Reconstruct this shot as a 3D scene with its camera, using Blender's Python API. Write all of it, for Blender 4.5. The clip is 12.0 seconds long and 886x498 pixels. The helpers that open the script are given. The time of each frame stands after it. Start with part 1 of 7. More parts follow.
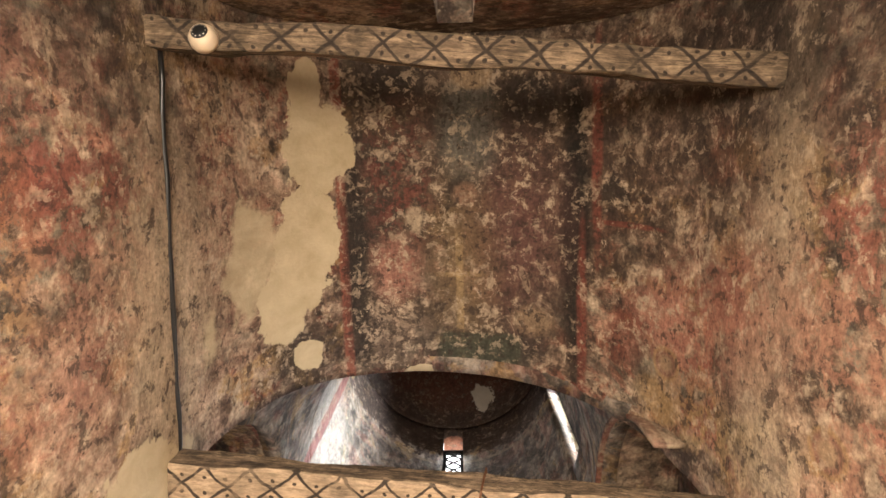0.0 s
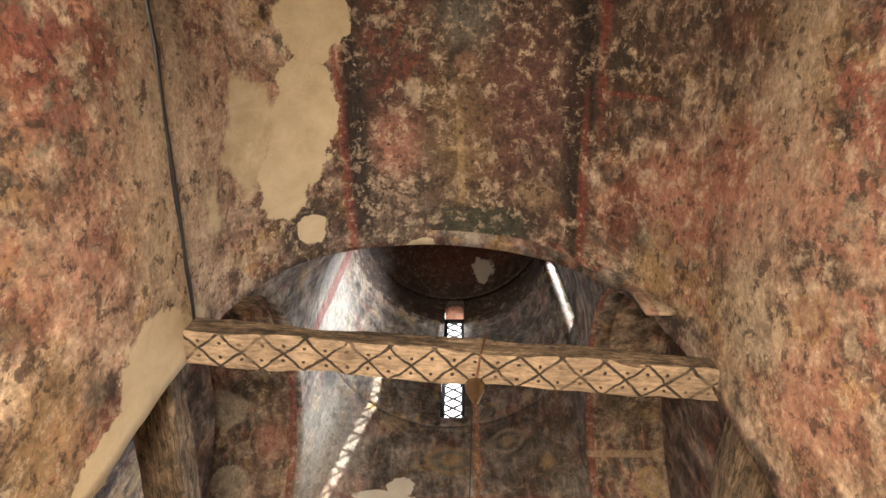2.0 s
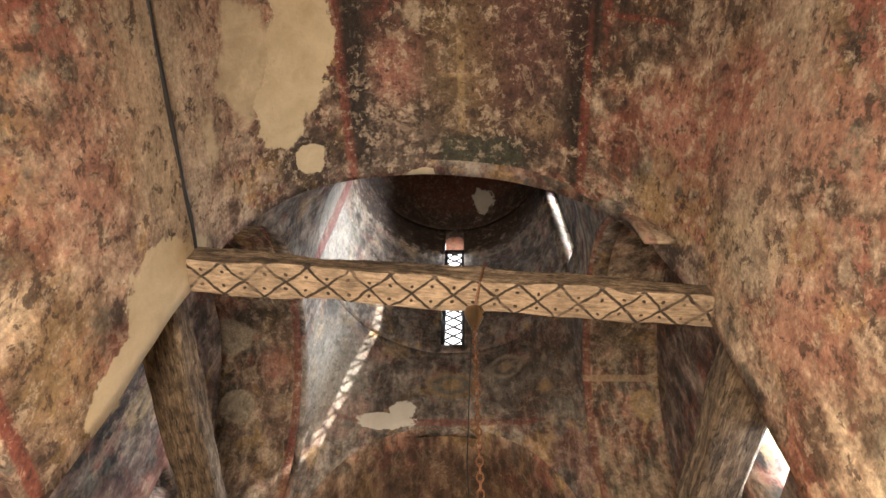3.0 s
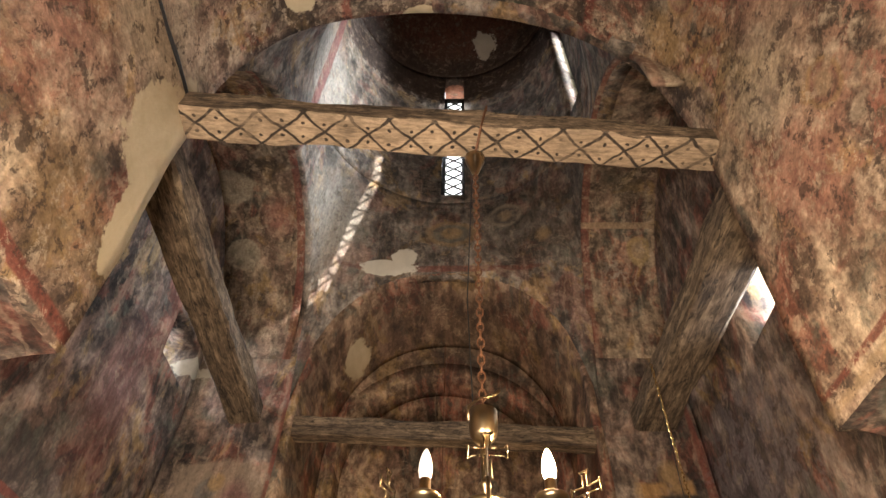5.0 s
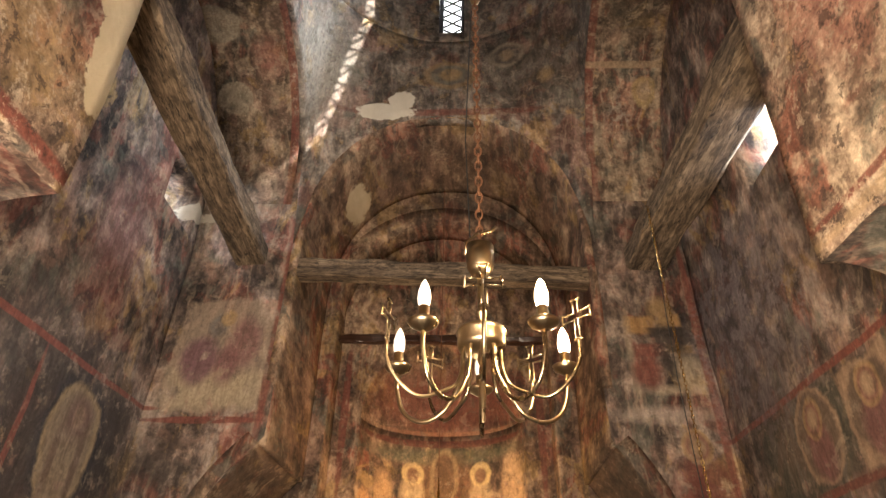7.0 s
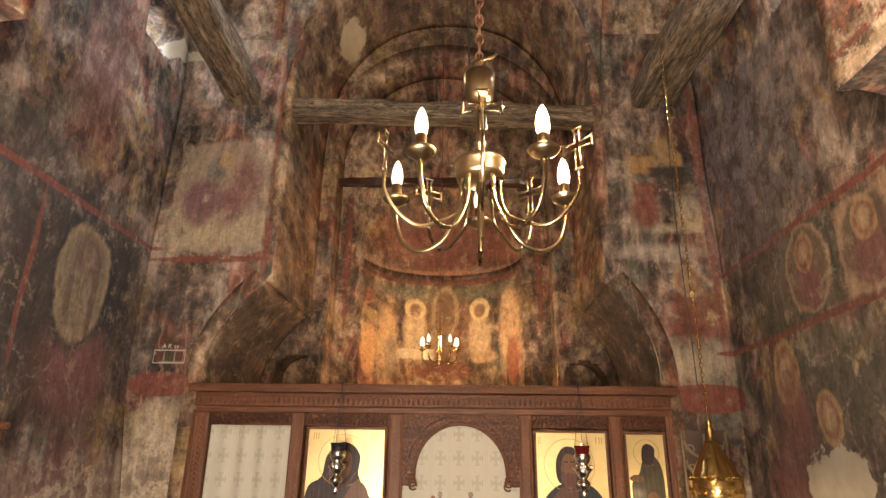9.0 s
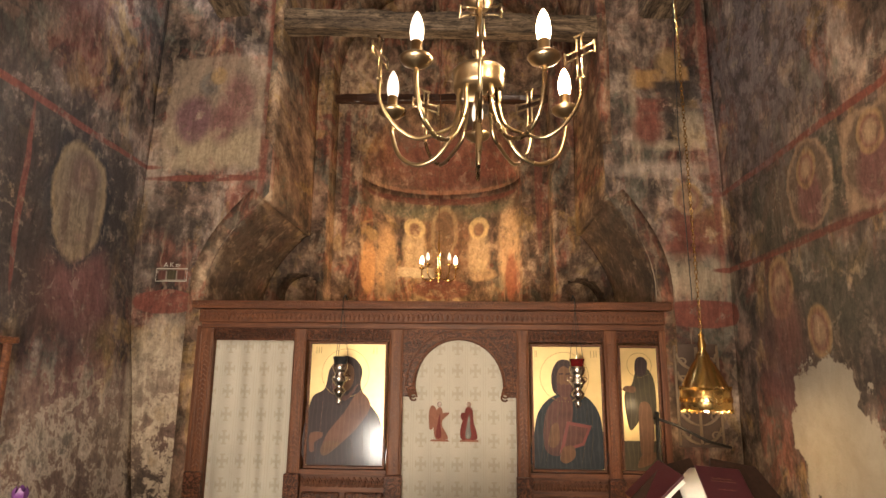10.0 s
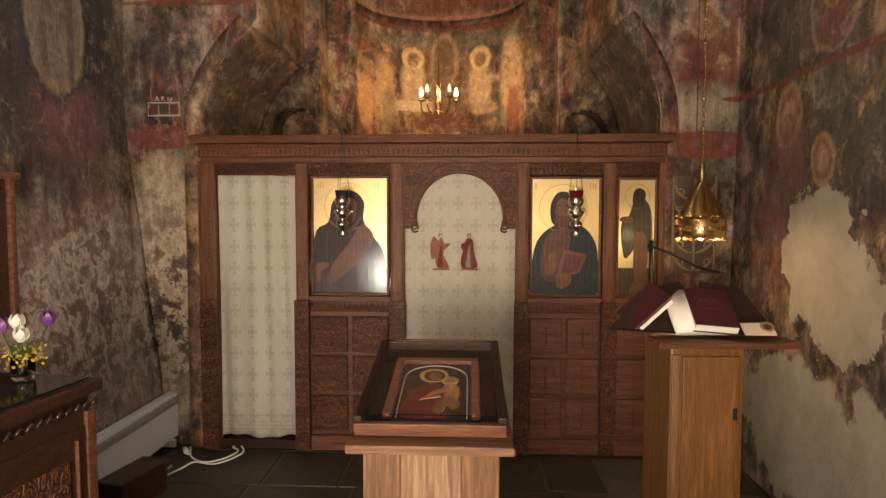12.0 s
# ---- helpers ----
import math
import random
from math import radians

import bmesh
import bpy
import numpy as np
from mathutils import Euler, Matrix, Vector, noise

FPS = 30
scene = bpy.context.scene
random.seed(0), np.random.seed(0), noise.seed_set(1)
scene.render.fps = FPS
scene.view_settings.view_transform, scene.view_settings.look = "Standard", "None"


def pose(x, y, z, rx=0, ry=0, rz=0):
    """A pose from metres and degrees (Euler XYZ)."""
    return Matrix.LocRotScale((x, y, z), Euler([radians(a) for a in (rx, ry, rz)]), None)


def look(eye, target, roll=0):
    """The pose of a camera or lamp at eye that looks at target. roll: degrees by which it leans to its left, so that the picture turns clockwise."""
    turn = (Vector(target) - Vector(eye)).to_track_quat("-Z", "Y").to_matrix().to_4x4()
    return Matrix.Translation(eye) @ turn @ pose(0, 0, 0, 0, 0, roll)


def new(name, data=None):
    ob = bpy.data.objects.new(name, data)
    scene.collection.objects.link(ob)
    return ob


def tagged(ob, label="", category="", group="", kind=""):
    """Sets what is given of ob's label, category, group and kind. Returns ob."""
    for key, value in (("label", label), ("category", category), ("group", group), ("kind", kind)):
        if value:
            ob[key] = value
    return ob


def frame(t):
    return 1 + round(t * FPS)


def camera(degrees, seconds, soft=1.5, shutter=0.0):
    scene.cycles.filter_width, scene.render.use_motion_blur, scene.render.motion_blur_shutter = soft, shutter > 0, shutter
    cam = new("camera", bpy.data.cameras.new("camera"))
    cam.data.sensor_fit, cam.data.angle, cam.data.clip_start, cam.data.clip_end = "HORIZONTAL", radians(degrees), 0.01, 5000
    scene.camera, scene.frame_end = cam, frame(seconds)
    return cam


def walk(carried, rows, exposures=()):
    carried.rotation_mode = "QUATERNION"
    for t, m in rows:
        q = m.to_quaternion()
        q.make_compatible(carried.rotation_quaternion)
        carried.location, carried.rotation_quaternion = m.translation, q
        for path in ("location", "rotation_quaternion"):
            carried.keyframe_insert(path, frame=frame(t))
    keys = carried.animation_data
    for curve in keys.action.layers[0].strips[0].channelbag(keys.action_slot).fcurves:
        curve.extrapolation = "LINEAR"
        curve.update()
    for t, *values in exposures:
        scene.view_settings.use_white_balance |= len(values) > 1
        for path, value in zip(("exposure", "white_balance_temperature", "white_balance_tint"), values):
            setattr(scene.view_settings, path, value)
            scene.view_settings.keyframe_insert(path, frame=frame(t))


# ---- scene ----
cam = camera(72.7, 12.0)
EXPOSURES = [(0.0, 2.58), (2.5, 2.34), (5.0, 2.04), (7.0, 2.3), (9.0, 2.38), (10.5, 2.22), (12.0, 1.95)]
PATH = [
    (0, (0.109, -0.008, 1.665), (0.051, 0.327, 3.636), 8.7),
    (0.5, (0.113, -0.006, 1.663), (0.051, 0.421, 3.616), 7.1),
    (1, (0.115, -0.001, 1.656), (0.049, 0.525, 3.585), 6.1),
    (1.5, (0.111, 0.003, 1.66), (0.046, 0.63, 3.558), 4.8),
    (2, (0.109, 0.001, 1.661), (0.041, 0.731, 3.522), 4.1),
    (2.5, (0.111, 0.007, 1.654), (0.042, 0.836, 3.473), 3.5),
    (3, (0.113, 0.012, 1.65), (0.04, 0.947, 3.416), 3.2),
    (4.8, (0.108, 0.048, 1.639), (0.03, 1.342, 3.162), 2.0),
    (5, (0.109, 0.053, 1.639), (0.031, 1.383, 3.13), 1.9),
    (5.5, (0.112, 0.06, 1.633), (0.032, 1.478, 3.041), 1.7),
    (6, (0.112, 0.064, 1.629), (0.03, 1.573, 2.939), 1.5),
    (6.5, (0.111, 0.072, 1.624), (0.029, 1.659, 2.839), 1.3),
    (7, (0.116, 0.08, 1.617), (0.034, 1.738, 2.732), 1.2),
    (9, (0.123, 0.128, 1.587), (0.035, 2.011, 2.254), 0.8),
    (9.5, (0.125, 0.136, 1.578), (0.038, 2.059, 2.121), 0.7),
    (10, (0.13, 0.144, 1.571), (0.042, 2.098, 1.987), 0.6),
    (10.5, (0.134, 0.149, 1.566), (0.045, 2.127, 1.85), 0.5),
    (11, (0.131, 0.155, 1.558), (0.041, 2.147, 1.709), 0.4),
    (11.5, (0.13, 0.157, 1.548), (0.041, 2.155, 1.567), 0.3),
    (12, (0.131, 0.157, 1.545), (0.042, 2.152, 1.428), 0.1),
]
walk(cam, [(t, look(eye, target, roll)) for t, eye, target, roll in PATH], EXPOSURES)

# ---- world, sun, large lights ----
world = bpy.data.worlds.new("world")
scene.world = world
world.use_nodes = True
sky = world.node_tree.nodes.new("ShaderNodeTexSky")
sky.sky_type, sky.sun_disc = "NISHITA", False
SUN_DIR = Vector((-2.46, 0.715, -2.08)).normalized()
sky.sun_elevation = math.asin(-SUN_DIR.z)
sky.sun_rotation = math.atan2(-SUN_DIR.x, -SUN_DIR.y)
world.node_tree.links.new(sky.outputs[0], world.node_tree.nodes["Background"].inputs[0])
world.node_tree.nodes["Background"].inputs[1].default_value = 0.10


def lamp(name, kind, m, energy, colour, **more):
    data = bpy.data.lights.new(name, kind)
    data.energy, data.color = energy, colour
    for key, value in more.items():
        if key == "size":
            data.size = value
        elif key == "size_y":
            data.shape, data.size_y = "RECTANGLE", value
        elif key == "radius":
            data.shadow_soft_size = value
        elif key == "angle":
            data.angle = value
        elif key == "cone":
            data.spot_size, data.spot_blend = value, 0.6
    ob = new(name, data)
    ob.matrix_world = m
    return ob


lamp("sun", "SUN", look((0, 0, 0), SUN_DIR), 5.0, (1.0, 0.94, 0.85), angle=radians(0.5))
# daylight through the windows, and an added fill from an unseen west door
lamp("west_fill", "AREA", look((-0.2, -0.80, 1.2), (-0.45, 0.7, 2.95)), 58, (1.0, 0.83, 0.65), size=0.8, size_y=1.3)
lamp("west_side_daylight", "AREA", look((-1.12, -0.80, 0.68), (-0.7, 2.0, 1.6)), 9, (1.0, 0.90, 0.78), size=0.26, size_y=0.42)
lamp("west_window_daylight", "AREA", look((0.1, -1.05, 5.3), (0.0, 2.0, 5.0)), 0.35, (1.0, 0.88, 0.72), size=0.2, size_y=0.6)
lamp("south_window_daylight", "AREA", look((2.2, 2.75, 4.35), (-2, 2.9, 4.9)), 18, (0.85, 0.92, 1.0), size=0.45, size_y=0.8)
lamp("north_window_daylight", "AREA", look((-2.55, 3.66, 4.62), (0.8, 3.0, 4.0)), 5, (0.85, 0.92, 1.0), size=0.36, size_y=0.36)
lamp("drum_east_daylight", "AREA", look((-0.03, 4.62, 8.6), (-0.1, 2.8, 7.2)), 9, (0.88, 0.94, 1.0), size=0.24, size_y=2.6)
lamp("drum_south_daylight", "AREA", look((2.3, 3.15, 9.5), (-1.3, 3.4, 5.8)), 480, (0.90, 0.95, 1.0), size=0.4, size_y=2.0)

# ---- materials ----


def nodes_of(name):
    m = bpy.data.materials.new(name)
    m.use_nodes = True
    return m, m.node_tree.nodes, m.node_tree.links, m.node_tree.nodes["Principled BSDF"]


def ramp(N, stops, interp="LINEAR"):
    r = N.new("ShaderNodeValToRGB")
    r.color_ramp.interpolation = interp
    while len(r.color_ramp.elements) < len(stops):
        r.color_ramp.elements.new(0.5)
    for e, (p, c) in zip(r.color_ramp.elements, stops):
        e.position, e.color = p, (*c, 1) if len(c) == 3 else c
    return r


def noise_tex(N, L, vec, scale, detail=6, rough=0.6, distort=0.0):
    n = N.new("ShaderNodeTexNoise")
    n.inputs["Scale"].default_value = scale
    n.inputs["Detail"].default_value = detail
    n.inputs["Roughness"].default_value = rough
    n.inputs["Distortion"].default_value = distort
    L.new(vec, n.inputs["Vector"])
    return n


def mix(N, L, fac, a, b, blend="MIX"):
    n = N.new("ShaderNodeMix")
    n.data_type, n.blend_type = "RGBA", blend
    for k, v in ((0, fac), (6, a), (7, b)):
        if isinstance(v, (int, float)):
            n.inputs[k].default_value = v
        elif isinstance(v, tuple):
            n.inputs[k].default_value = (*v, 1)
        else:
            L.new(v, n.inputs[k])
    return n.outputs[2]


def maths(N, L, op, a, b=0.0):
    n = N.new("ShaderNodeMath")
    n.operation = op
    for k, v in ((0, a), (1, b)):
        if isinstance(v, (int, float)):
            n.inputs[k].default_value = v
        else:
            L.new(v, n.inputs[k])
    return n.outputs[0]


def vmath(N, L, op, a, b):
    n = N.new("ShaderNodeVectorMath")
    n.operation = op
    for k, v in ((0, a), (1, b)):
        if isinstance(v, tuple):
            n.inputs[k].default_value = v
        else:
            L.new(v, n.inputs[k])
    return n


def maprange(N, L, v, lo, hi, a=0.0, b=1.0):
    n = N.new("ShaderNodeMapRange")
    L.new(v, n.inputs[0])
    for k, x in zip((1, 2, 3, 4), (lo, hi, a, b)):
        n.inputs[k].default_value = x
    return n.outputs[0]


PLASTER = (0.52, 0.42, 0.27)
DARK = (0.035, 0.028, 0.024)
RED = (0.155, 0.05, 0.036)
OCHRE = (0.31, 0.20, 0.095)


def fresco(name, base=((0.05, 0.035, 0.028), (0.17, 0.10, 0.065), (0.27, 0.17, 0.11), (0.40, 0.30, 0.21)), warm=0.5, soot=0.35, loss=0.4,
           blobs=(), stretch=(1.0, 1.0, 0.7), seed=0.0, gain=1.0, scratch=(22.0, 22.0, 6.0), speck=1.0, strokes=0.3, chips=0.4, bare=((0.43, 0.34, 0.21), (0.58, 0.48, 0.32))):
    """Worn wall painting on lime plaster. blobs: (centre, radii, colour, edge, strength) of painted or lost areas, some
    carrying light or shade, a sixth value for square ones.
    """
    m, N, L, B = nodes_of(name)
    geo = N.new("ShaderNodeNewGeometry")
    P = geo.outputs["Position"]
    P0 = vmath(N, L, "ADD", P, (seed, seed * 0.7, seed * 1.3)).outputs[0]
    V = vmath(N, L, "MULTIPLY", P0, stretch).outputs[0]
    big = noise_tex(N, L, V, 1.7, 6, 0.62, 0.4)
    mid = noise_tex(N, L, V, 5.5, 9, 0.68, 0.25)
    fine = noise_tex(N, L, P, 42, 5, 0.7)
    grain = noise_tex(N, L, P, 190, 2, 0.6)
    lum = maths(N, L, "ADD", maths(N, L, "MULTIPLY", big.outputs[0], 0.45), maths(N, L, "MULTIPLY", mid.outputs[0], 0.55))
    col = ramp(N, ((0.39, base[0]), (0.465, base[1]), (0.525, base[2]), (0.60, base[3])))
    L.new(lum, col.inputs[0])
    c = col.outputs[0]
    # remains of colour with fairly hard edges: red, ochre, green-grey, soot
    hue = noise_tex(N, L, vmath(N, L, "ADD", V, (7.3, 2.1, 4.4)).outputs[0], 2.6, 8, 0.66, 0.5)
    c = mix(N, L, maprange(N, L, hue.outputs[0], 0.53, 0.58, 0.0, warm), c, (0.27, 0.085, 0.055))
    c = mix(N, L, maprange(N, L, hue.outputs[0], 0.45, 0.40, 0.0, 0.45), c, (0.30, 0.18, 0.13))
    hue2 = noise_tex(N, L, vmath(N, L, "ADD", V, (1.3, 9.1, 14.4)).outputs[0], 3.0, 8, 0.66, 0.5)
    c = mix(N, L, maprange(N, L, hue2.outputs[0], 0.565, 0.61, 0.0, 0.55), c, (0.36, 0.23, 0.09))
    c = mix(N, L, maprange(N, L, hue2.outputs[0], 0.43, 0.38, 0.0, 0.65), c, (0.115, 0.115, 0.09))
    sm = noise_tex(N, L, vmath(N, L, "ADD", V, (21.3, 4.1, 3.4)).outputs[0], 2.3, 9, 0.7, 0.4)
    c = mix(N, L, maprange(N, L, sm.outputs[0], 0.53, 0.60, 0.0, soot), c, (0.028, 0.024, 0.022))
    c = mix(N, L, 0.52, c, maprange(N, L, mid.outputs[0], 0.43, 0.58, 0.36, 1.45), "MULTIPLY")
    # brush lines of faded drapery, dark and light, in drifts
    brush = N.new("ShaderNodeTexWave")
    brush.inputs["Scale"].default_value, brush.inputs["Distortion"].default_value = 1.9, 9.0
    brush.inputs["Detail"].default_value, brush.inputs["Detail Scale"].default_value, brush.inputs["Detail Roughness"].default_value = 4.0, 1.4, 0.6
    L.new(vmath(N, L, "MULTIPLY", P0, (1.5, 1.5, 0.8)).outputs[0], brush.inputs["Vector"])
    drift = maprange(N, L, hue.outputs[0], 0.42, 0.56, 0.0, strokes)
    c = mix(N, L, maths(N, L, "MULTIPLY", maprange(N, L, brush.outputs["Fac"], 0.28, 0.05, 0.0, 1.0), drift), c, (0.035, 0.025, 0.022))
    c = mix(N, L, maths(N, L, "MULTIPLY", maprange(N, L, brush.outputs["Fac"], 0.84, 0.97, 0.0, 0.8), drift), c, (0.36, 0.27, 0.19))
    # painted shapes, some carrying light or shade, and lost plaster with frayed edges
    wob = noise_tex(N, L, P, 4.2, 9, 0.66)
    wv = vmath(N, L, "MULTIPLY", vmath(N, L, "SUBTRACT", wob.outputs[1], (0.5, 0.5, 0.5)).outputs[0], (1.9, 1.9, 1.9)).outputs[0]
    bloom = noise_tex(N, L, vmath(N, L, "ADD", P0, (13.1, 5.8, 9.2)).outputs[0], 8.0, 11, 0.72, 0.2)
    cluster = maprange(N, L, hue2.outputs[0], 0.40, 0.56, 0.15, 1.0)
    worn = maprange(N, L, bloom.outputs[0], 0.55, 0.62, 1.0, 0.3)
    blotch = maprange(N, L, bloom.outputs[0], 0.52, 0.47, 0.0, 1.0)
    plain = None
    for centre, radii, colour, edge, strength, *square in blobs:
        d = vmath(N, L, "SUBTRACT", P, centre)
        d = vmath(N, L, "DIVIDE", d.outputs[0], radii)
        amount = 0.85 if colour == PLASTER else 0.34
        wv2 = vmath(N, L, "MULTIPLY", wv, (amount,) * 3).outputs[0]
        d = vmath(N, L, "ADD", d.outputs[0], wv2)
        if square:
            sides = N.new("ShaderNodeSeparateXYZ")
            L.new(vmath(N, L, "ABSOLUTE", d.outputs[0], (0.0, 0.0, 0.0)).outputs[0], sides.inputs[0])
            ln = maths(N, L, "MAXIMUM", maths(N, L, "MAXIMUM", sides.outputs[0], sides.outputs[1]), sides.outputs[2])
        else:
            ln = vmath(N, L, "LENGTH", d.outputs[0], (0.0, 0.0, 0.0)).outputs[1]
        k = maprange(N, L, ln, 1.0 + edge, 1.0 - edge, 0.0, strength)
        if colour == PLASTER:
            plain = k if plain is None else maths(N, L, "MAXIMUM", plain, k)
        else:
            if edge >= 0.7:
                k = maths(N, L, "MULTIPLY", k, blotch)
            c = mix(N, L, maths(N, L, "MULTIPLY", k, worn), c, colour)
    # lime bloom and pits in clusters, flakes down to the plaster
    c = mix(N, L, maths(N, L, "MULTIPLY", maprange(N, L, bloom.outputs[0], 0.56, 0.63, 0.0, 0.8 * speck), cluster), c, (0.47, 0.37, 0.27))
    c = mix(N, L, maths(N, L, "MULTIPLY", maprange(N, L, bloom.outputs[0], 0.43, 0.36, 0.0, 0.9 * (0.4 + 0.6 * speck)), cluster), c, (0.03, 0.022, 0.018))
    fl = noise_tex(N, L, vmath(N, L, "ADD", P0, (3.3, 8.8, 1.2)).outputs[0], 4.5, 10, 0.70, 0.6)
    flake = maprange(N, L, fl.outputs[0], 0.60, 0.615, 0.0, loss)
    c = mix(N, L, flake, c, (0.42, 0.33, 0.23))
    chip = noise_tex(N, L, vmath(N, L, "ADD", P0, (31.0, 2.2, 17.5)).outputs[0], 11.0, 12, 0.74, 0.3)
    c = mix(N, L, maths(N, L, "MULTIPLY", maprange(N, L, chip.outputs[0], 0.55, 0.575, 0.0, 0.6 * chips), cluster), c, (0.46, 0.36, 0.26))
    c = mix(N, L, maprange(N, L, chip.outputs[0], 0.44, 0.415, 0.0, 0.75 * chips), c, (0.045, 0.03, 0.024))
    scr = noise_tex(N, L, vmath(N, L, "MULTIPLY", P, scratch).outputs[0], 1.0, 7, 0.75, 0.5)
    c = mix(N, L, 0.5, c, maprange(N, L, scr.outputs[0], 0.33, 0.67, 0.35, 1.65), "MULTIPLY")
    c = mix(N, L, 0.25 + 0.35 * speck, c, maprange(N, L, fine.outputs[0], 0.3, 0.7, 0.35, 1.6), "MULTIPLY")
    # hairline cracks
    vor = N.new("ShaderNodeTexVoronoi")
    vor.feature = "DISTANCE_TO_EDGE"
    vor.inputs["Scale"].default_value = 2.6
    L.new(vmath(N, L, "ADD", P, vmath(N, L, "MULTIPLY", wv, (0.3, 0.3, 0.3)).outputs[0]).outputs[0], vor.inputs["Vector"])
    crack = maprange(N, L, vor.outputs["Distance"], 0.0, 0.007, 0.35, 0.0)
    c = mix(N, L, crack, c, (0.03, 0.024, 0.02))
    if plain is not None:
        pl = ramp(N, ((0.3, bare[0]), (0.7, bare[1])))
        L.new(mid.outputs[0], pl.inputs[0])
        c = mix(N, L, plain, c, pl.outputs[0])
    if gain != 1.0:
        c = mix(N, L, 1.0, c, (gain, gain, gain), "MULTIPLY")
    L.new(c, B.inputs["Base Color"])
    B.inputs["Roughness"].default_value = 0.85
    B.inputs["Specular IOR Level"].default_value = 0.25
    h = maths(N, L, "ADD", maths(N, L, "MULTIPLY", mid.outputs[0], 0.7), maths(N, L, "MULTIPLY", fine.outputs[0], 0.25))
    h = maths(N, L, "ADD", h, maths(N, L, "MULTIPLY", grain.outputs[0], 0.06))
    h = maths(N, L, "SUBTRACT", h, maths(N, L, "MULTIPLY", flake, 0.25))
    if plain is not None:
        h = maths(N, L, "ADD", h, maths(N, L, "MULTIPLY", plain, 0.35))
    bump = N.new("ShaderNodeBump")
    bump.inputs["Strength"].default_value = 0.55
    bump.inputs["Distance"].default_value = 0.03
    L.new(h, bump.inputs["Height"])
    L.new(bump.outputs[0], B.inputs["Normal"])
    return m


def wood(name, light, dark, axis="x", scale=1.0, rough=0.6, cracks=0.0, coat=0.0):
    """Grain along one axis of the object, with knots and two scales of variation."""
    m, N, L, B = nodes_of(name)
    tex = N.new("ShaderNodeTexCoord")
    stretch = {"x": (0.9, 14, 14), "y": (14, 0.9, 14), "z": (14, 14, 0.9)}[axis]
    V = vmath(N, L, "MULTIPLY", tex.outputs["Object"], tuple(scale * v for v in stretch)).outputs[0]
    info = N.new("ShaderNodeObjectInfo")
    off = N.new("ShaderNodeVectorMath")
    off.operation = "SCALE"
    off.inputs[0].default_value = (31.0, 17.0, 23.0)
    L.new(info.outputs["Random"], off.inputs["Scale"])
    V = vmath(N, L, "ADD", V, off.outputs[0]).outputs[0]
    a = noise_tex(N, L, V, 1.0, 6, 0.65, 1.0)
    b = noise_tex(N, L, V, 5.0, 6, 0.7, 0.3)
    k = maths(N, L, "ADD", maths(N, L, "MULTIPLY", a.outputs[0], 0.65), maths(N, L, "MULTIPLY", b.outputs[0], 0.35))
    r = ramp(N, ((0.38, dark), (0.5, tuple(0.45 * (p + q) for p, q in zip(light, dark))), (0.61, light)))
    L.new(k, r.inputs[0])
    c = r.outputs[0]
    if cracks:
        w = noise_tex(N, L, V, 0.6, 4, 0.6, 2.0)
        cr = maprange(N, L, maths(N, L, "ABSOLUTE", maths(N, L, "SUBTRACT", w.outputs[0], 0.5)), 0.0, 0.018, cracks, 0.0)
        c = mix(N, L, cr, c, (0.02, 0.016, 0.012))
        pit = noise_tex(N, L, vmath(N, L, "MULTIPLY", tex.outputs["Object"], (9.0, 22.0, 22.0)).outputs[0], 1.0, 9, 0.75, 0.4)
        c = mix(N, L, 0.85, c, maprange(N, L, pit.outputs[0], 0.40, 0.60, 0.3, 1.25), "MULTIPLY")
        k = maths(N, L, "ADD", k, pit.outputs[0])
        k = maths(N, L, "SUBTRACT", k, cr)
    L.new(c, B.inputs["Base Color"])
    B.inputs["Roughness"].default_value = rough
    B.inputs["Specular IOR Level"].default_value = 0.28
    B.inputs["Coat Weight"].default_value = coat
    B.inputs["Coat Roughness"].default_value = 0.25
    bump = N.new("ShaderNodeBump")
    bump.inputs["Strength"].default_value = 0.5
    bump.inputs["Distance"].default_value = 0.006
    L.new(k, bump.inputs["Height"])
    L.new(bump.outputs[0], B.inputs["Normal"])
    return m


def plain(name, colour, rough=0.6, metal=0.0, var=0.25, scale=30, bump_d=0.002, spec=0.5, coat=0.0):
    m, N, L, B = nodes_of(name)
    tex = N.new("ShaderNodeTexCoord")
    n = noise_tex(N, L, tex.outputs["Object"], scale, 5, 0.65)
    n2 = noise_tex(N, L, tex.outputs["Object"], scale * 0.17, 4, 0.6)
    k = maths(N, L, "ADD", maths(N, L, "MULTIPLY", n.outputs[0], 0.5), maths(N, L, "MULTIPLY", n2.outputs[0], 0.5))
    r = ramp(N, ((0.3, tuple(v * (1 - var) for v in colour)), (0.7, tuple(min(1, v * (1 + var)) for v in colour))))
    L.new(k, r.inputs[0])
    L.new(r.outputs[0], B.inputs["Base Color"])
    rr = maprange(N, L, n2.outputs[0], 0.3, 0.7, max(0.03, rough - 0.1), min(1, rough + 0.1))
    L.new(rr, B.inputs["Roughness"])
    B.inputs["Metallic"].default_value = metal
    B.inputs["Specular IOR Level"].default_value = spec
    B.inputs["Coat Weight"].default_value = coat
    bump = N.new("ShaderNodeBump")
    bump.inputs["Strength"].default_value = 0.4
    bump.inputs["Distance"].default_value = bump_d
    L.new(n.outputs[0], bump.inputs["Height"])
    L.new(bump.outputs[0], B.inputs["Normal"])
    return m


